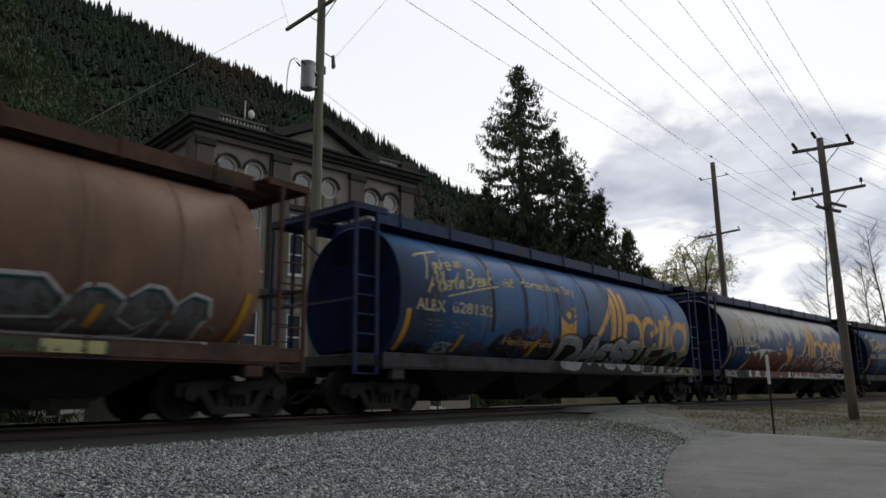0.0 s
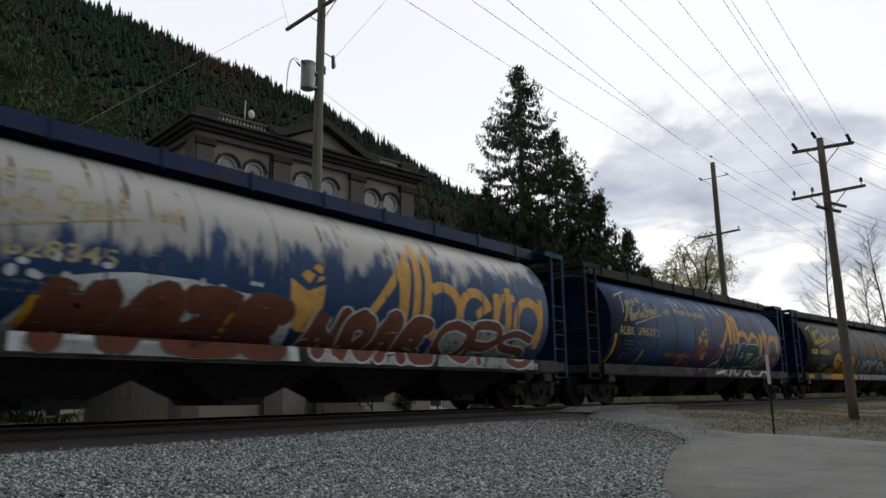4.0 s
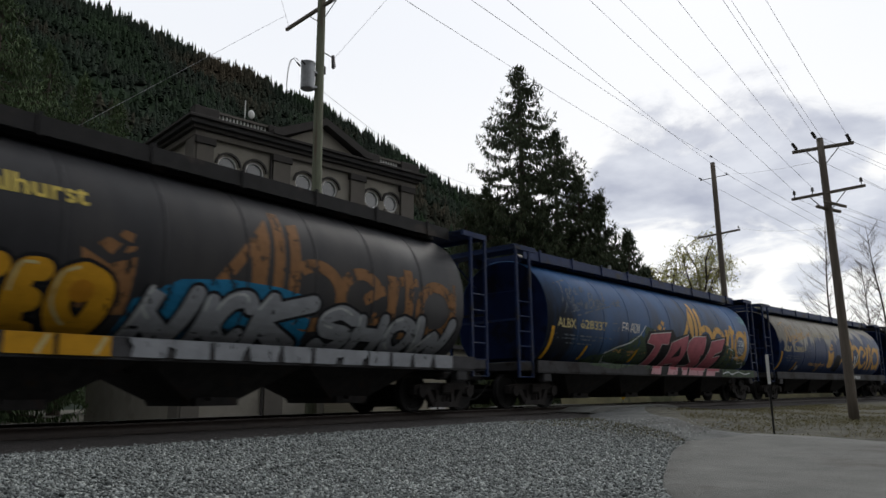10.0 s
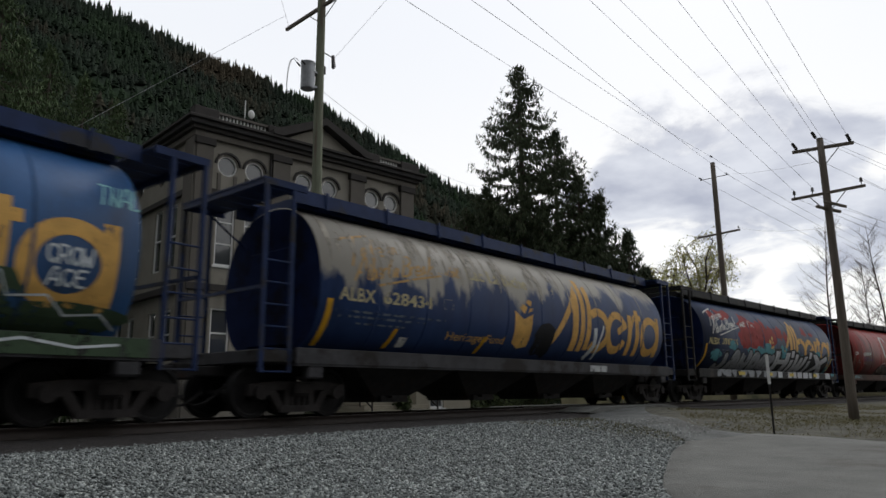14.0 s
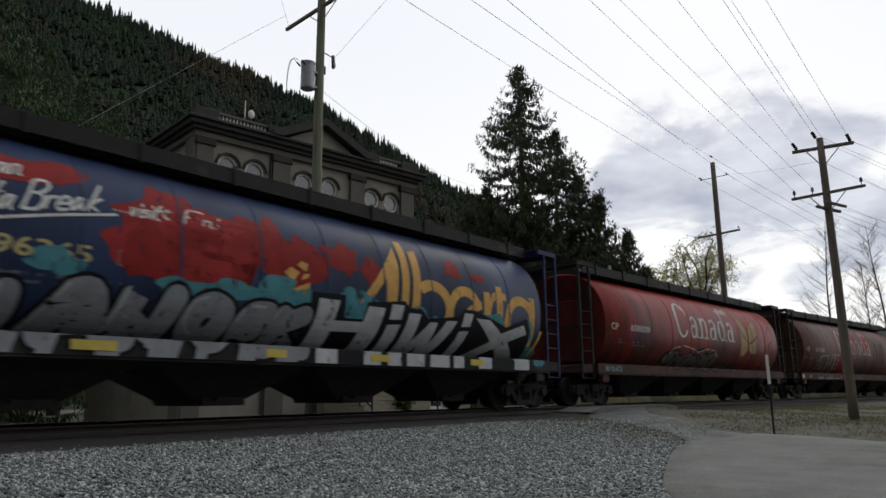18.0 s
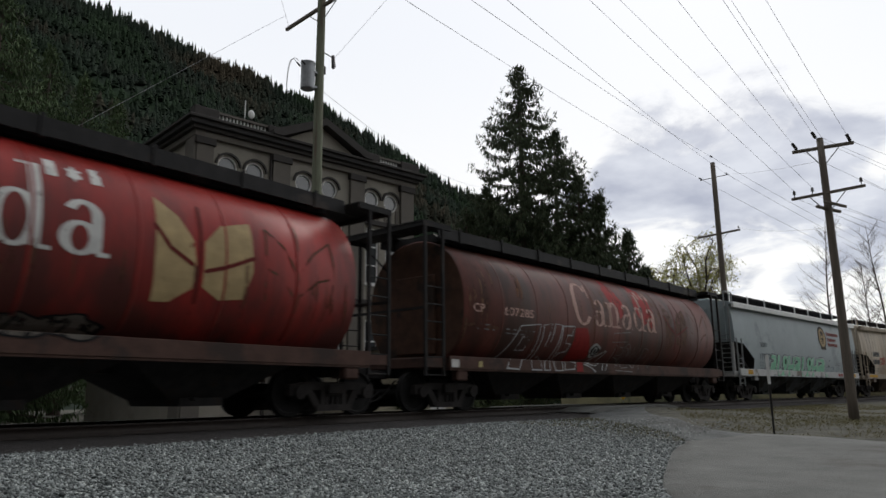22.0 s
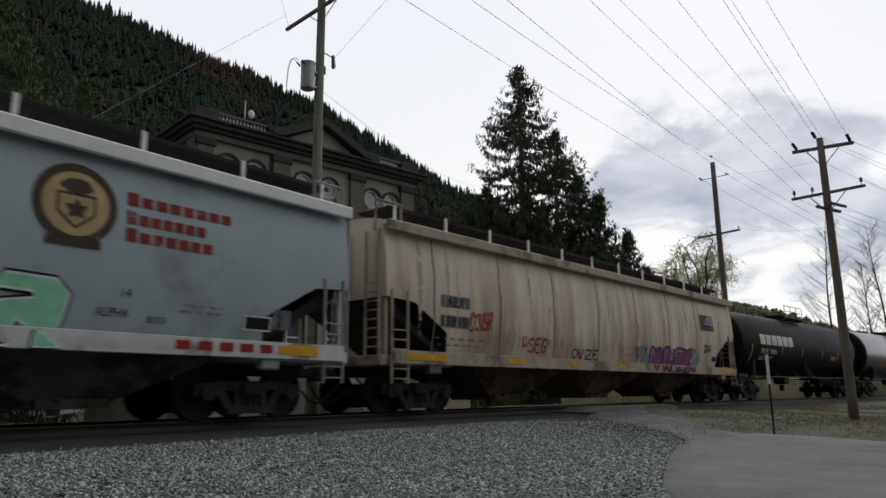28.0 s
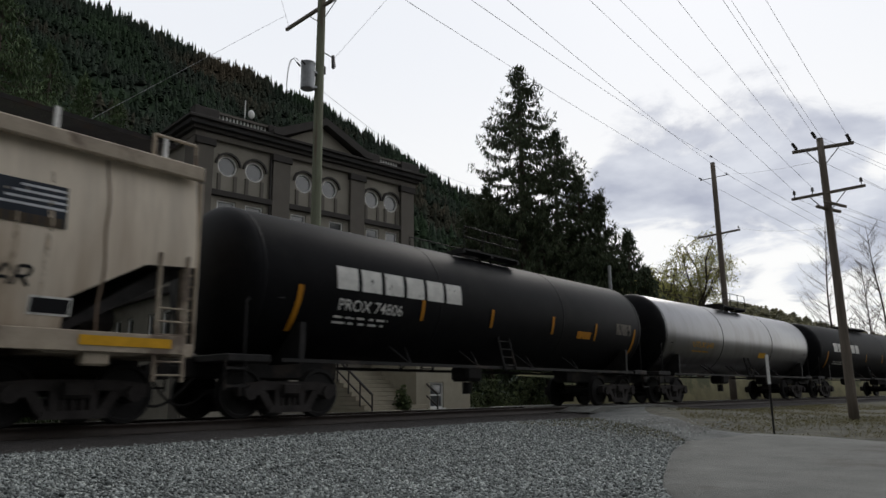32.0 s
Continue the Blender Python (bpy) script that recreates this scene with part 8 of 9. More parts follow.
# sandy streaked car
province_livery(car_g, "628434", "Lac La Biche", INK["cream_worn"], INK["gold"], INK["gold_worn"])
shape(car_g, [oval(0.25, -0.75, 0.55, 0.45, 22, 0.5, 4)], INK["black"], lift=0.012, name="paint_cloud")
sill_strips(car_g, [(2.5, 3.1), (3.15, 3.5)], INK["chalk"])
shape(car_g, [stroke([(2.7, -1.2), (2.95, -0.8), (2.9, -0.3)], 0.10), stroke([(3.2, -1.2), (3.2, -0.7), (3.4, -0.2)], 0.05)], INK["ice"], lift=0.014, name="paint_line")
shape(car_g, [rect(-5.25, -5.02, -1.18, -0.98)], INK["white"], lift=0.012, name="placard")
drips(car_g, -7.4, 1.5, 0.15, 1.9, 46, INK["sand"], 33, w=0.09)

# dark car with red patches
for i, (cx, cv, rx, rv) in enumerate(((-3.2, 0.55, 0.8, 0.5), (-2.4, 0.2, 0.9, 0.75), (-1.4, 0.35, 0.8, 0.6), (-0.6, 0.1, 0.5, 0.55), (-5.3, 0.95, 0.7, 0.25), (0.3, 0.45, 0.4, 0.35), (1.1, 0.3, 0.25, 0.3), (3.9, 0.7, 0.3, 0.25), (-6.3, 0.9, 0.4, 0.2), (4.9, 0.6, 0.3, 0.1), (-3.6, 0.0, 0.5, 0.5))):
    shape(car_h, [oval(cx, cv, rx, rv, 30, 0.9, i * 3.3)], INK["red_block"], lift=0.003 + 0.0004 * i, name="paint_patch")
province_livery(car_h, "396365", "", INK["cream"], INK["gold"], INK["white"], heritage=False)
script(car_h, "t Fni", -3.4, -2.4, 0.55, 0.80, INK["white_worn"], 0.02)
for i, (cx, cv, rx, rv) in enumerate(((-6.4, -0.75, 0.6, 0.25), (-4.9, -0.35, 0.35, 0.18), (-3.0, -0.5, 0.4, 0.16), (-2.0, -0.45, 0.5, 0.16), (-1.1, -0.45, 0.5, 0.3), (-0.6, -0.62, 0.5, 0.3), (0.75, -0.45, 0.6, 0.28), (2.6, -0.55, 0.35, 0.2), (3.3, -0.75, 0.4, 0.25), (5.4, -0.42, 0.45, 0.22), (6.9, -0.65, 0.35, 0.35), (1.0, -0.6, 0.5, 0.3), (7.3, -1.2, 0.4, 0.3))):
    shape(car_h, [oval(cx, cv, rx, rv, 20, 0.6, 50 + i)], INK["aqua"], lift=0.008 + 0.0006 * i, name="paint_cloud")
for ch, x0, x1, v0, v1 in (("J", -6.5, -5.35, -1.58, -0.62), ("A", -5.2, -4.0, -1.56, -0.50), ("N", -4.1, -2.95, -1.58, -0.46), ("O", -3.0, -2.0, -1.56, -0.46), ("E", -2.05, -1.15, -1.58, -0.58), ("K", -1.35, -0.35, -1.58, -0.56)):
    piece(car_h, ch, x0, x1, v0, v1, INK["silver_mid"], INK["black"], shear=0.15, bold=0.09, rim=0.08, lift=0.018, shine=INK["chalk"])
shape(car_h, [[(-0.45, -1.61), (-0.40, -0.30), (0.45, -0.28), (0.50, -0.80), (1.0, -0.80), (1.05, -0.36), (1.65, -0.30), (2.15, -0.24), (2.3, -0.38), (2.7, -0.36), (2.95, -0.55), (3.4, -0.5), (4.05, -0.42), (4.2, -0.24), (4.65, -0.24), (5.3, -0.38), (6.0, -0.55), (6.9, -0.26), (7.1, -0.6), (7.25, -1.61)]], INK["black"], lift=0.018, name="graffiti_outline")
for ch, x0, x1, v0, v1, sh in (("H", -0.25, 1.52, -1.30, -0.40, 0.05), ("i", 1.66, 2.06, -1.30, -0.34, 0.06), ("W", 2.20, 3.92, -1.32, -0.48, 0.08), ("i", 3.98, 4.34, -1.30, -0.33, 0.22), ("X", 4.62, 6.95, -1.36, -0.42, 0.0)):
    block(car_h, ch, x0, x1, v0, v1, INK["silver"], INK["black"], rim=0.06, lift=0.022, shear=sh)
for x0, x1 in ((-0.25, 0.28), (0.98, 1.46), (1.66, 2.06), (2.24, 2.80), (3.0, 3.66), (3.82, 4.2), (4.78, 5.3), (6.3, 6.98)):
    shape(car_h, [rect(x0, x1, -1.60, -1.335)], INK["silver"], lift=0.026, name="graffiti_band")
for i in range(8):
    x0 = -6.6 + i * 0.78
    shape(car_h, [[(x0, -1.60), (x0 + 0.34 + 0.16 * math.sin(i * 2.1), -1.60), (x0 + 0.42 + 0.16 * math.sin(i * 2.1), -1.335), (x0 + 0.04, -1.335)]], INK["silver_mid"], lift=0.022, name="graffiti_band")
sill_strips(car_h, [(-4.6, -3.95), (-1.35, -0.92), (1.15, 1.7), (4.45, 4.95)], INK["yellow"], v0=-1.53, v1=-1.39, lift=0.034)
shape(car_h, [oval(-3.15, 0.02, 1.05, 0.50, 30, 0.35, 4.4), oval(-2.2, 0.35, 0.95, 0.42, 30, 0.4, 9.4)], INK["red_spray"], lift=0.0035, name="paint_patch")
lettering(car_h, "A.15.", -7.9, -7.4, -1.56, -1.40, INK["black"], lift=0.02, name="tag")
shape(car_h, [stroke([(7.45, -1.2), (7.62, -0.55)], 0.05)], INK["yellow"], lift=0.03, name="reflector_strip")


def serif_canada(car, x0, x1, v0, v1, ink):
    """The country's name in a bold serif face: swelling bowls, stems and slab serifs, letter by letter."""
    def bowl(cx, cv, rx, rv, thick, thin, a0, a1):
        return ("bowl", cx, cv, rx, rv, thick, thin, a0, a1)

    def bar(a, b, c, d):
        return ("bar", a, b, c, d)

    small_a = [bowl(0.25, 0.18, 0.25, 0.19, 0.14, 0.05, 0, 360), bar(0.38, 0.52, 0.03, 0.44), bowl(0.28, 0.42, 0.24, 0.20, 0.14, 0.06, 0, 155), bar(0.46, 0.62, 0.0, 0.05)]
    glyphs = [([bowl(0.45, 0.48, 0.45, 0.51, 0.17, 0.06, 38, 322), bar(0.79, 0.85, 0.62, 0.97)], 0.92), (small_a, 0.64),
              ([bar(0.09, 0.23, 0.03, 0.60), bar(0.0, 0.33, 0.0, 0.045), bar(0.0, 0.12, 0.555, 0.60), bowl(0.37, 0.40, 0.23, 0.22, 0.14, 0.07, 0, 150), bar(0.46, 0.60, 0.03, 0.42), bar(0.37, 0.70, 0.0, 0.045)], 0.72), (small_a, 0.64),
              ([bowl(0.29, 0.30, 0.29, 0.31, 0.15, 0.05, 0, 360), bar(0.44, 0.58, 0.02, 1.0), bar(0.32, 0.46, 0.955, 1.0), bar(0.55, 0.70, 0.0, 0.045)], 0.72), (small_a, 0.62)]
    k = (x1 - x0) / (sum(w for _, w in glyphs) + 0.05 * 5)
    at = 0.0
    for strokes, w in glyphs:
        bm = bmesh.new()
        for j, st in enumerate(strokes):
            def put(px, pv):
                return bm.verts.new((x0 + (at + px) * k, v0 + pv * (v1 - v0), 0.0004 * j))
            if st[0] == "bar":
                bm.faces.new([put(*p) for p in ((st[1], st[3]), (st[2], st[3]), (st[2], st[4]), (st[1], st[4]))])
            else:
                _, cx, cv, rx, rv, thick, thin, a0, a1 = st
                rows = []
                for i in range(25):
                    a = math.radians(a0 + (a1 - a0) * i / 24)
                    c, e = math.cos(a), math.sin(a)
                    rows.append((put(cx + rx * c, cv + rv * e), put(cx + (rx - thick) * c, cv + (rv - thin) * e)))
                for p, q in zip(rows, rows[1:]):
                    bm.faces.new((p[0], q[0], q[1], p[1]))
        part("letter", lay(bm, on_cylinder, 0.006), ink, car)
        at += w + 0.05


def national_livery(car, number, ink, leaf, leaf_line, y_shift=0.0):
    serif_canada(car, -2.72, 2.60, -0.22, 1.10, ink)
    # small flag over the last letter: two bars and a leaf
    shape(car, [rect(1.72, 1.88, 0.92, 1.26), rect(2.36, 2.52, 0.92, 1.26), [(2.02, 0.98), (2.10, 0.94), (2.12, 0.88), (2.14, 0.94), (2.24, 0.98), (2.20, 1.08), (2.26, 1.14), (2.17, 1.14), (2.12, 1.24), (2.07, 1.14), (1.98, 1.14), (2.05, 1.08)]], ink, name="flag_emblem")
    lettering(car, "CP", -7.28, -6.84, -0.24, -0.03, ink, bold=0.012, name="reporting_mark")
    lettering(car, number, -6.05, -4.76, -0.24, -0.02, ink, bold=0.012, name="car_number")
    # one solid ear of wheat in two halves, one in outline
    shape(car, [[(3.32, 0.95), (3.70, 0.66), (3.95, 0.28), (4.02, -0.10), (3.98, -0.50), (3.62, -0.74), (3.33, -0.76), (3.30, -0.1)]], leaf, name="wheat_half")
    shape(car, [[(4.16, 0.28), (4.48, 0.62), (5.10, 0.80), (5.12, -0.1), (4.96, -0.58), (4.50, -0.64), (4.16, -0.46)]], leaf, name="wheat_half")
    for line in ([(4.09, 0.9), (4.08, 0.2), (4.06, -0.7)], [(3.3, 0.42), (3.55, 0.10), (3.95, -0.12)], [(5.12, 0.14), (4.6, -0.08), (4.2, -0.2)]):
        brush(car, [[line]], 0.035, INK["red_deep"], on_cylinder, 0.012, "wheat_vein")
    for line in ([(6.15, 1.0), (6.12, 0.2), (6.08, -0.7)], [(5.42, 0.75), (5.8, 0.45), (6.05, 0.05)], [(5.40, 0.0), (5.72, -0.1), (6.02, -0.42)], [(5.42, 0.75), (5.38, 0.0), (5.42, -0.55)], [(6.95, 0.72), (6.5, 0.42), (6.2, 0.08)], [(6.98, 0.0), (6.6, -0.1), (6.2, -0.40)], [(6.95, 0.72), (7.02, 0.0), (6.9, -0.55)]):
        brush(car, [[line]], 0.022, leaf_line, on_cylinder, 0.008, "wheat_line")
    small_print(car, [(-7.2, -6.6, -0.55, 0.04), (-7.2, -6.4, -0.65, 0.04), (-6.0, -4.6, -0.60, 0.035), (-6.0, -4.9, -0.70, 0.035)], INK["faint"])


national_livery(car_i, "608009", INK["white"], INK["tan"], INK["ghost"])
blobs(car_i, -3.3, 1.1, -1.38, -0.60, 4, INK["smoke"], INK["black"], 41)
blobs(car_i, 1.2, 2.6, -1.38, -0.95, 2, INK["smoke"], INK["black"], 43)
shape(car_i, [stroke([(-3.4, -1.42), (-3.3, -1.0), (-2.9, -0.66), (-2.2, -0.55), (-1.4, -0.62), (-0.8, -0.75), (-0.2, -0.6), (0.6, -0.62), (1.0, -0.85)], 0.02)], INK["white_worn"], lift=0.03, name="paint_line")
lettering(car_i, "SOVOE", -6.05, -5.2, -0.52, -0.30, INK["purple_pen"], name="tag")
lettering(car_i, "MSP", -5.0, -4.5, -0.52, -0.38, INK["purple_pen"], name="tag")
lettering(car_i, "BS=JUICE", -7.71, -6.71, -1.58, -1.38, INK["cyan_pen"], lift=0.02, name="tag")
drips(car_i, -7.6, 7.6, -1.2, 0.3, 40, INK["ghost"], 51, w=0.03)

national_livery(car_j, "607285", INK["rose_worn"], INK["ghost"], INK["ghost"])
shape(car_j, [[(-2.62, -0.36), (-1.98, -0.31), (-1.50, -1.18), (-2.20, -1.24), (-2.30, -1.30), (-2.70, -1.30)]], INK["red_block"], lift=0.004, name="paint_patch")
shape(car_j, [[(-2.66, -1.33), (-2.35, -1.33), (-2.30, -1.60), (-2.66, -1.60)]], INK["red_block"], lift=0.02, name="paint_patch")
for cx, cv, w, h in ((-0.1, 0.95, 0.42, 0.55), (0.15, 0.50, 0.25, 0.40), (1.75, 0.75, 0.55, 0.75), (2.25, 0.35, 0.25, 0.40)):
    shape(car_j, [oval(cx, cv, w, h, 26, 0.5, cx)], INK["red_spray"], lift=0.004, name="paint_patch")
# three tall letters in chalky outline
for pts in ([(-5.95, -1.56), (-5.30, -0.46), (-4.42, -0.37), (-4.44, -1.42), (-4.40, -1.58), (-4.86, -1.58), (-4.90, -1.30), (-5.30, -1.32), (-5.42, -1.58)], [(-5.14, -0.74), (-4.84, -0.72), (-4.88, -1.06), (-5.26, -1.08)],
            [(-4.28, -1.58), (-4.24, -0.38), (-3.85, -0.31), (-4.00, -0.92), (-3.80, -0.92), (-3.70, -0.31), (-3.34, -0.32), (-3.44, -1.15), (-3.36, -1.58), (-3.74, -1.58), (-3.86, -1.24), (-4.06, -1.19), (-4.00, -1.58)],
            [(-3.30, -0.35), (-2.70, -0.32), (-2.80, -0.59), (-3.02, -0.58), (-3.06, -0.80), (-2.78, -0.82), (-2.82, -1.02), (-3.16, -1.08), (-3.14, -1.30), (-2.72, -1.34), (-2.74, -1.52), (-3.26, -1.56)]):
    brush(car_j, [[pts + pts[:1]]], 0.02, INK["chalk"], on_cylinder, 0.010, "graffiti_line")
shape(car_j, [oval(-1.30, -0.95, 0.30, 0.20, 18, 0.3, 3)], INK["chalk"], lift=0.012, name="tag")
shape(car_j, [oval(-1.28, -0.96, 0.24, 0.14, 18, 0.3, 5)], INK["soot"], lift=0.016, name="tag")
brush(car_j, [[oval(-1.30, -0.96, 0.09, 0.10, 10) + [(-1.21, -0.96)]]], 0.016, INK["chalk"], on_cylinder, 0.020, "graffiti_line")
for line in ([(-2.25, -1.37), (-1.90, -1.45), (-1.60, -1.58)], [(-2.10, -1.34), (-1.60, -1.40), (-1.25, -1.20), (-0.61, -0.93), (-0.85, -1.25), (-1.02, -1.52)], [(-1.15, -1.22), (-1.22, -1.52)]):
    brush(car_j, [[smooth_line(line)]], 0.018, INK["chalk"], on_cylinder, 0.012, "graffiti_line")
# a thin sketched word beside them
for line in ([(0.67, -0.30), (-0.39, -0.39), (-0.40, -0.66), (0.62, -0.60)], [(-0.13, -0.70), (-0.10, -1.40), (-0.42, -1.36), (-0.42, -1.52), (0.72, -1.55)], [(-0.20, -0.74), (0.34, -0.80), (0.36, -1.02), (-0.05, -1.08), (0.42, -1.16), (0.36, -1.42), (-0.08, -1.44)],
             oval(0.68, -1.04, 0.24, 0.38, 14), oval(0.68, -1.04, 0.12, 0.24, 12), [(1.10, -1.45), (1.12, -0.72), (1.45, -1.30), (1.50, -0.70)], [(1.75, -1.40), (1.80, -0.74), (2.15, -0.80), (2.10, -1.05), (1.80, -1.08)], [(2.45, -0.80), (2.40, -1.30), (2.75, -1.35)]):
    brush(car_j, [[line]], 0.012, INK["faint_chalk"], on_cylinder, 0.010, "graffiti_line")
shape(car_j, [rect(-7.60, -7.48, -1.2, -0.42), rect(-7.5, -7.0, -0.60, -0.52), rect(-6.75, -6.25, -0.62, -0.54)], INK["ghost"], lift=0.012, name="reflector_strip")
shape(car_j, [rect(-8.07, -7.80, -1.58, -1.40)], INK["white"], lift=0.02, name="placard")
shape(car_j, [rect(-7.1, -6.94, -1.56, -1.42)], INK["cream"], lift=0.02, name="placard")
drips(car_j, -7.6, 7.6, -1.0, 1.6, 26, INK["rust"], 57, w=0.06)

# pale grey car
lettering(car_k, "SOO", -5.66, -4.90, 2.32, 2.52, INK["navy_text"], on_pale_hopper, name="reporting_mark")
lettering(car_k, "119072", -5.69, -4.51, 1.80, 2.04, INK["navy_text"], on_pale_hopper, name="car_number")
small_print(car_k, [(-5.7, -4.2, 1.60, 0.05), (-5.7, -4.4, 1.48, 0.05), (-5.6, -4.5, 1.36, 0.04), (4.3, 5.2, 1.80, 0.04), (4.3, 5.1, 1.70, 0.04)], INK["faint"], on_pale_hopper)
shape(car_k, [oval(2.58, 3.10, 0.60, 0.60, 36)], INK["umber"], on_pale_hopper, 0.005, "round_emblem")
shape(car_k, [oval(2.58, 3.10, 0.47, 0.47, 36)], INK["tan"], on_pale_hopper, 0.009, "round_emblem")
shape(car_k, [[(2.30, 3.25), (2.86, 3.25), (2.86, 2.95), (2.58, 2.72), (2.30, 2.95)]], INK["umber"], on_pale_hopper, 0.012, "round_emblem")
shape(car_k, [[(2.34, 3.21), (2.82, 3.21), (2.82, 2.97), (2.58, 2.77), (2.34, 2.97)]], INK["tan"], on_pale_hopper, 0.015, "round_emblem")
shape(car_k, [[(2.58, 3.18), (2.64, 3.08), (2.75, 3.08), (2.68, 2.98), (2.70, 2.88), (2.60, 2.92), (2.58, 2.82), (2.56, 2.92), (2.46, 2.88), (2.48, 2.98), (2.41, 3.08), (2.52, 3.08)], oval(2.58, 3.36, 0.24, 0.10, 16, 0.4, 1), rect(2.2, 2.96, 2.48, 2.60)], INK["umber"], on_pale_hopper, 0.018, "round_emblem")
# three red lines of the company's name, drawn as bars letter by letter
for v, n, x1 in ((3.24, 8, 5.22), (2.95, 7, 4.72), (2.68, 7, 4.86)):
    w = (x1 - 3.33) / n
    for i in range(n):
        shape(car_k, [rect(3.33 + i * w, 3.33 + (i + 0.78) * w, v, v + (0.21 if i == 0 else 0.165))], INK["red_dull"], on_pale_hopper, name="company_bar")
for ch, x0, x1 in (("a", -4.60, -3.86), ("L", -3.84, -3.14), ("P", -3.14, -2.46), ("H", -2.44, -1.62), ("a", -1.70, -0.84), ("L", -0.74, -0.02), ("P", 0.0, 0.74), ("H", 0.74, 1.62), ("a", 1.46, 2.62)):
    hole = [(3.6, 5.4), (4.2, 7.6), (6.4, 7.4), (6.0, 5.2)] if ch == "P" else None
    block(car_k, ch, x0, x1, 1.06, 2.02, INK["mint"], INK["black"], rim=0.055, lift=0.008, surface=on_pale_hopper, inner=INK["ice"], hole=hole, hole_ink=INK["black"])
for i in range(6):
    shape(car_k, [rect(4.2 + i * 0.40, 4.2 + i * 0.40 + 0.26, 1.12, 1.26)], INK["red_block"] if i < 5 else INK["strip"], on_pale_hopper, 0.012, "reflector_strip")
shape(car_k, [rect(6.4, 7.1, 1.10, 1.28)], INK["strip"], on_pale_hopper, 0.012, "reflector_strip")
shape(car_k, [rect(-7.4, -6.9, 1.10, 1.28)], INK["strip"], on_pale_hopper, 0.012, "reflector_strip")
shape(car_k, [rect(5.55, 6.12, 1.50, 1.76)], INK["white"], on_pale_hopper, 0.005, "data_panel")
shape(car_k, [rect(5.58, 6.09, 1.53, 1.73)], INK["black"], on_pale_hopper, 0.009, "data_panel")
shape(car_k, [rect(6.15, 6.55, 1.55, 1.90)], INK["silver_dull"], on_pale_hopper, 0.005, "data_panel")
lettering(car_k, "ALPHA", 3.0, 3.5, 1.55, 1.68, INK["navy_text"], on_pale_hopper, name="tag")
lettering(car_k, "B33", 3.8, 4.1, 1.50, 1.60, INK["navy_text"], on_pale_hopper, name="tag")
lettering(car_k, "14", 3.35, 3.5, 1.85, 1.98, INK["navy_text"], on_pale_hopper, name="tag")
lettering(car_k, "SOULERS", 2.7, 4.3, 1.10, 1.24, INK["silver"], on_pale_hopper, lift=0.01, name="tag")

# dirty beige car
shape(car_l, [rect(-8.30, -7.26, 2.36, 2.64), rect(-8.30, -7.26, 1.90, 2.18)], INK["silver_dull"], on_slab, 0.004, "paint_block")
lettering(car_l, "AEX", -8.10, -7.45, 2.39, 2.60, INK["black"], on_slab, lift=0.008, bold=0.012, name="reporting_mark")
lettering(car_l, "15818", -8.24, -7.36, 1.94, 2.15, INK["black"], on_slab, lift=0.008, bold=0.012, name="car_number")
small_print(car_l, [(-8.4, -6.6, 1.62, 0.05), (-8.4, -6.7, 1.48, 0.05)], INK["faint"], on_slab)
script(car_l, "DONSR", -7.25, -6.40, 1.86, 2.26, INK["red_pen"], 0.03, 0.1, 0.1, "tag", 0.006, on_slab)
script(car_l, "PSEG", -5.1, -4.0, 1.46, 1.82, INK["red_pen"], 0.03, 0.1, 0.0, "tag", 0.006, on_slab)
script(car_l, "OVIZE", -2.65, -1.2, 1.36, 1.62, INK["navy_text"], 0.022, 0.1, 0.0, "tag", 0.006, on_slab)
for i in range(5):
    shape(car_l, [oval(1.9 + i * 0.95, 1.62, 0.75, 0.32, 18, 0.6, 70 + i)], INK["aqua_dull"], on_slab, 0.003 + 0.0005 * i, "paint_cloud")
piece(car_l, "MILEK", 2.2, 5.6, 1.10, 1.95, INK["violet"], INK["black"], on_slab, shear=0.15, bold=0.08, rim=0.06, lift=0.012, shine=INK["pink_pale"])
shape(car_l, [rect(6.63, 7.92, 2.70, 3.31)], INK["navy_text"], on_slab, 0.004, "company_panel")
for i in range(4):
    shape(car_l, [rect(7.0 + 0.1 * i, 7.9, 2.95 + i * 0.09, 2.985 + i * 0.09)], INK["silver"], on_slab, 0.008, "company_panel")
for i in range(8):
    shape(car_l, [rect(6.7 + i * 0.15, 6.82 + i * 0.15, 2.70, 2.84)], INK["umber"], on_slab, 0.011, "company_bar")
script(car_l, "ZAR", 6.8, 7.5, 1.88, 2.12, INK["black"], 0.022, 0.3, 0.0, "tag", 0.006, on_slab)
shape(car_l, [rect(7.55, 8.12, 1.50, 1.76)], INK["white"], on_slab, 0.004, "data_panel")
shape(car_l, [rect(7.58, 8.09, 1.53, 1.73)], INK["black"], on_slab, 0.008, "data_panel")
shape(car_l, [rect(0.3, 1.0, 1.55, 1.56), rect(0.3, 1.0, 1.78, 1.79), rect(0.3, 0.31, 1.56, 1.78), rect(0.99, 1.0, 1.56, 1.78)], INK["navy_text"], on_slab, 0.004, "data_box")
M["seam_brown"] = paint("seam_brown", (0.16, 0.11, 0.075), 0.8, 0, 0.4, 3)
for x in (-8.51, -6.05, -3.58, -1.15, 1.31, 3.81, 6.2, 8.5):
    shape(car_l, [stroke([(x + 0.02 * math.sin(k * 1.3 + x), 1.31 + 0.215 * k) for k in range(13)], 0.020)], M["seam_brown"], on_slab, 0.004, "side_seam")
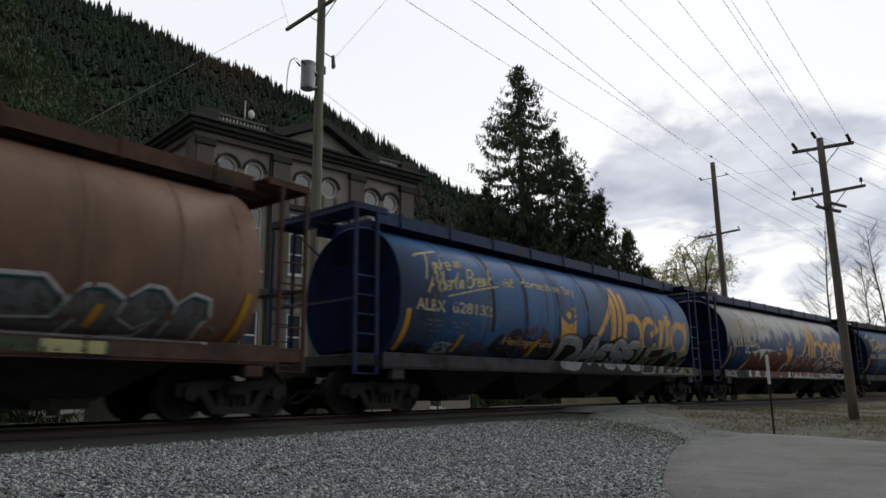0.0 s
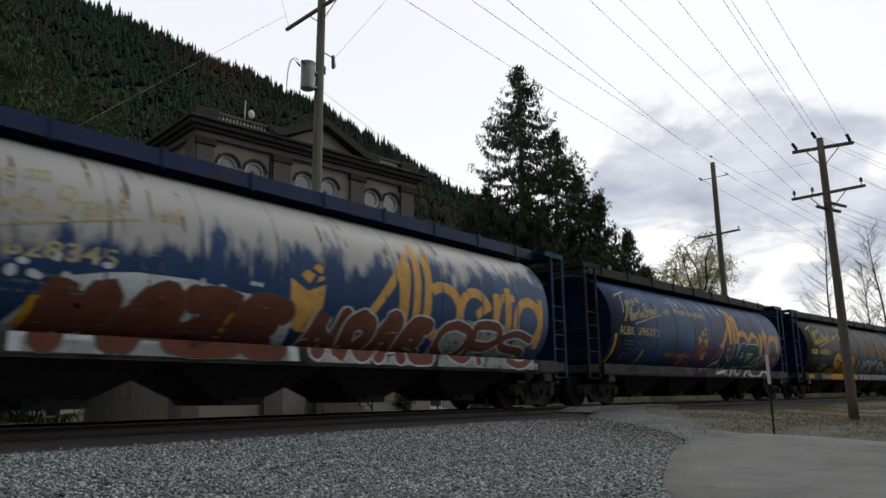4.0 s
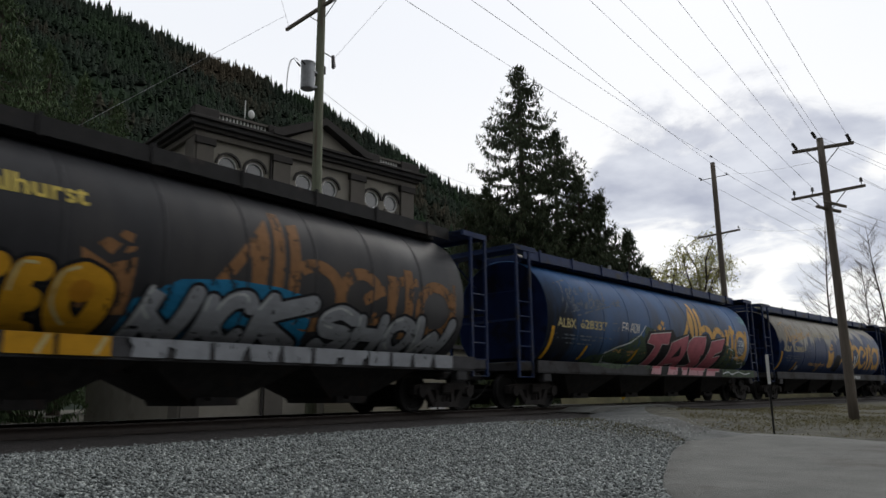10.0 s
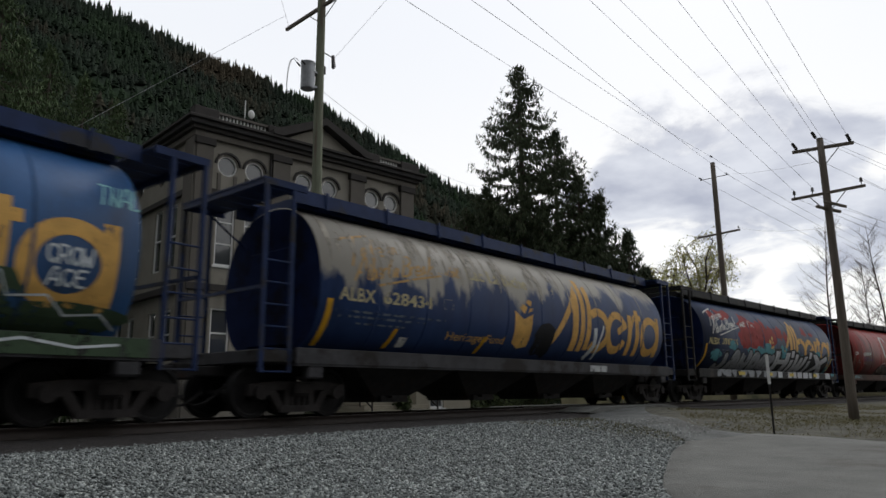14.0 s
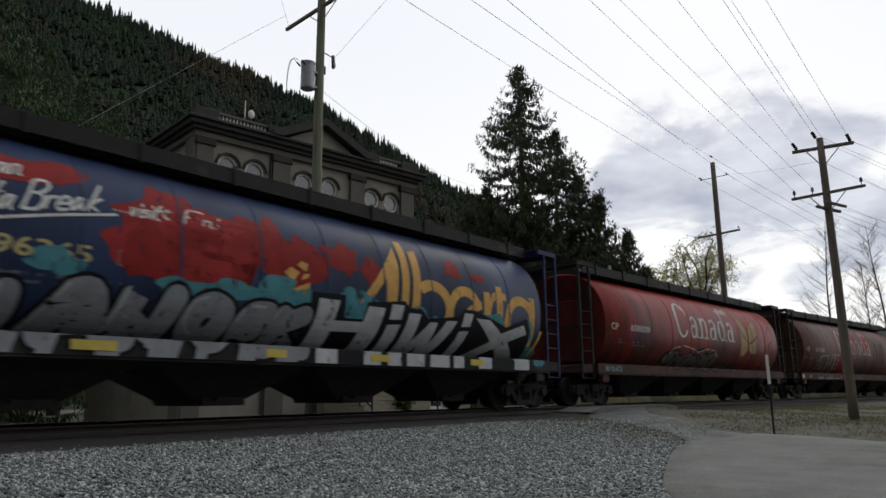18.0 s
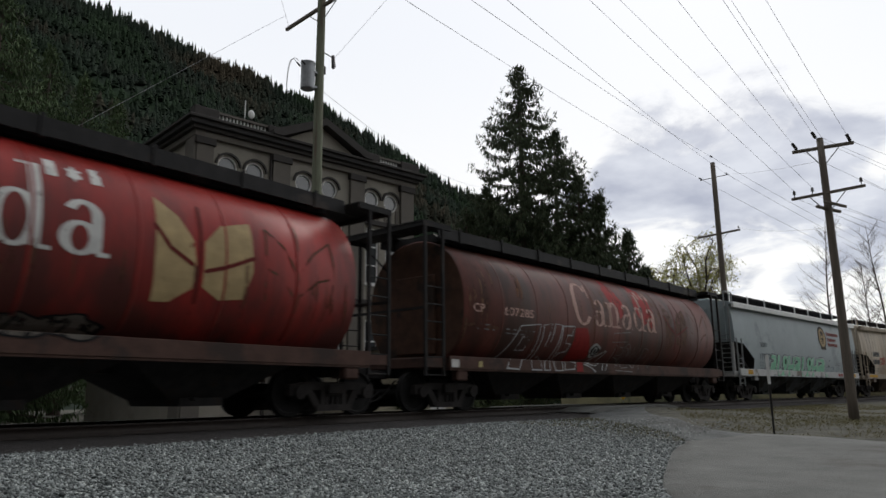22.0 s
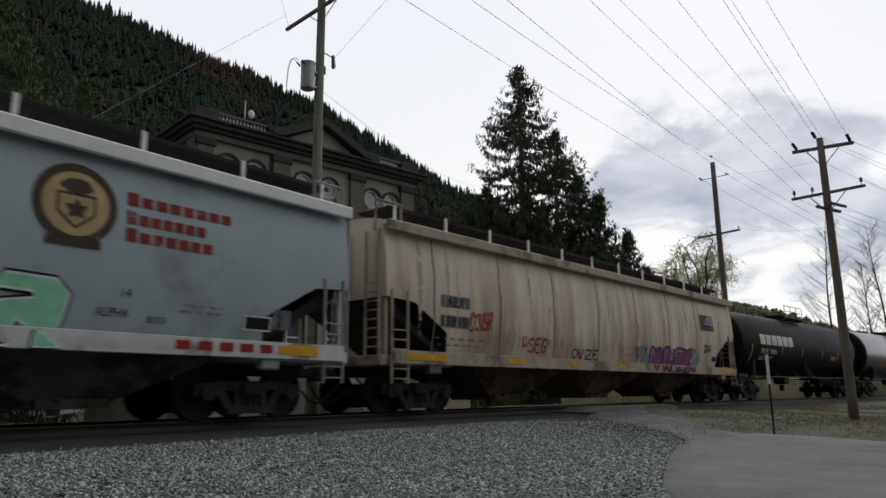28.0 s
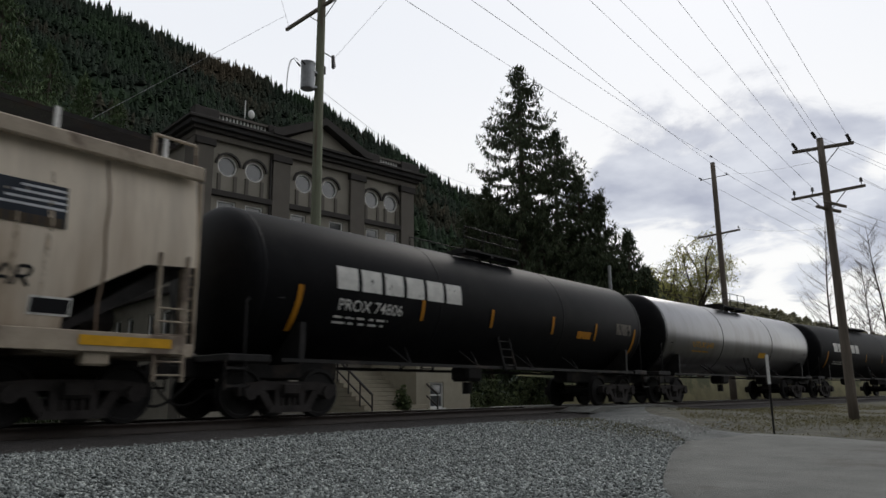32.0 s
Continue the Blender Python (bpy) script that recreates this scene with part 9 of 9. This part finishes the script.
for x0, x1 in ((-9.5, -8.2), (-5.9, -5.2), (-3.0, -2.55), (-0.2, 0.25), (2.6, 3.0), (5.4, 5.8), (8.2, 9.6)):
    shape(car_l, [rect(x0, x1, 1.12, 1.26)], INK["strip"], on_slab, 0.010, "reflector_strip")
drips(car_l, -9.5, 9.5, 1.5, 3.9, 26, INK["rust_pale"], 77, on_slab, 0.003, 0.06)
drips(car_l, -7, 5, 1.45, 2.1, 90, INK["umber"], 79, on_slab, 0.003, 0.011)


def tank_marks(car, name_ink, yellow):
    """The lessor's name as bars, number, data and strips on a tank."""
    w = 3.98 / 6
    for i in range(6):
        shape(car, [rect(-5.84 + i * w, -5.84 + (i + 0.84) * w, -0.10, 0.36)], name_ink, on_tank, name="company_bar")
    small_print(car, [(-5.8, -4.3, -0.68, 0.05), (-5.8, -4.4, -0.80, 0.05)], name_ink, on_tank)
    for x, a, b in ((-3.30, -0.56, -0.10), (-0.72, -0.56, -0.10), (2.12, -0.56, -0.07), (4.57, -0.62, -0.10)):
        shape(car, [rect(x - 0.05, x + 0.05, a, b)], yellow, on_tank, 0.010, "reflector_strip")
    shape(car, [stroke([(-6.78, -1.05), (-6.72, -0.12)], 0.06), stroke([(7.1, -1.05), (7.18, -0.12)], 0.06)], yellow, on_tank, 0.010, "reflector_strip")
    shape(car, [rect(3.5, 4.3, -0.60, -0.38)], yellow, on_tank, 0.005, "placard")
    shape(car, [rect(5.9, 6.9, -0.35, 0.0)], INK["smoke"], on_tank, 0.005, "placard")


tank_marks(car_m, INK["white"], INK["amber"])
lettering(car_m, "PROX 74806", -5.75, -3.94, -0.52, -0.28, INK["white"], on_tank, bold=0.01, name="car_number")
tank_marks(car_o, INK["white"], INK["amber"])
lettering(car_n, "UTLX 640", -5.4, -3.6, -0.50, -0.28, INK["strip"], on_tank, name="car_number")
small_print(car_n, [(-5.4, -4.0, -0.68, 0.05)], INK["strip"], on_tank)
shape(car_n, [rect(1.2, 2.0, -0.75, -0.5)], INK["strip"], on_tank, 0.005, "placard")


# ---- what moves: the train, and the wheels on their trucks ----
def car_pose(s, reach):
    """A car's pose with both trucks on the line."""
    xa, ya, _ = line_at(s - reach)
    xb, yb, _ = line_at(s + reach)
    return Matrix.Translation(((xa + xb) / 2, (ya + yb) / 2, RAIL_Z)) @ Matrix.Rotation(math.atan2(yb - ya, xb - xa), 4, "Z")


def motions():
    times = [0.5 * i for i in range(65)]
    for car, place, reach in CARS:
        walk(car, [(t, car_pose(place - run_at(t), reach)) for t in times])
    ticks = [i / 15 for i in range(481)]
    turns = [run_at(t) / 0.457 for t in ticks]
    for w, x in WHEELSETS:
        walk(w, [(t, Matrix.Translation((x, 0, 0.457)) @ Matrix.Rotation(-a, 4, "Y")) for t, a in zip(ticks, turns)])


motions()
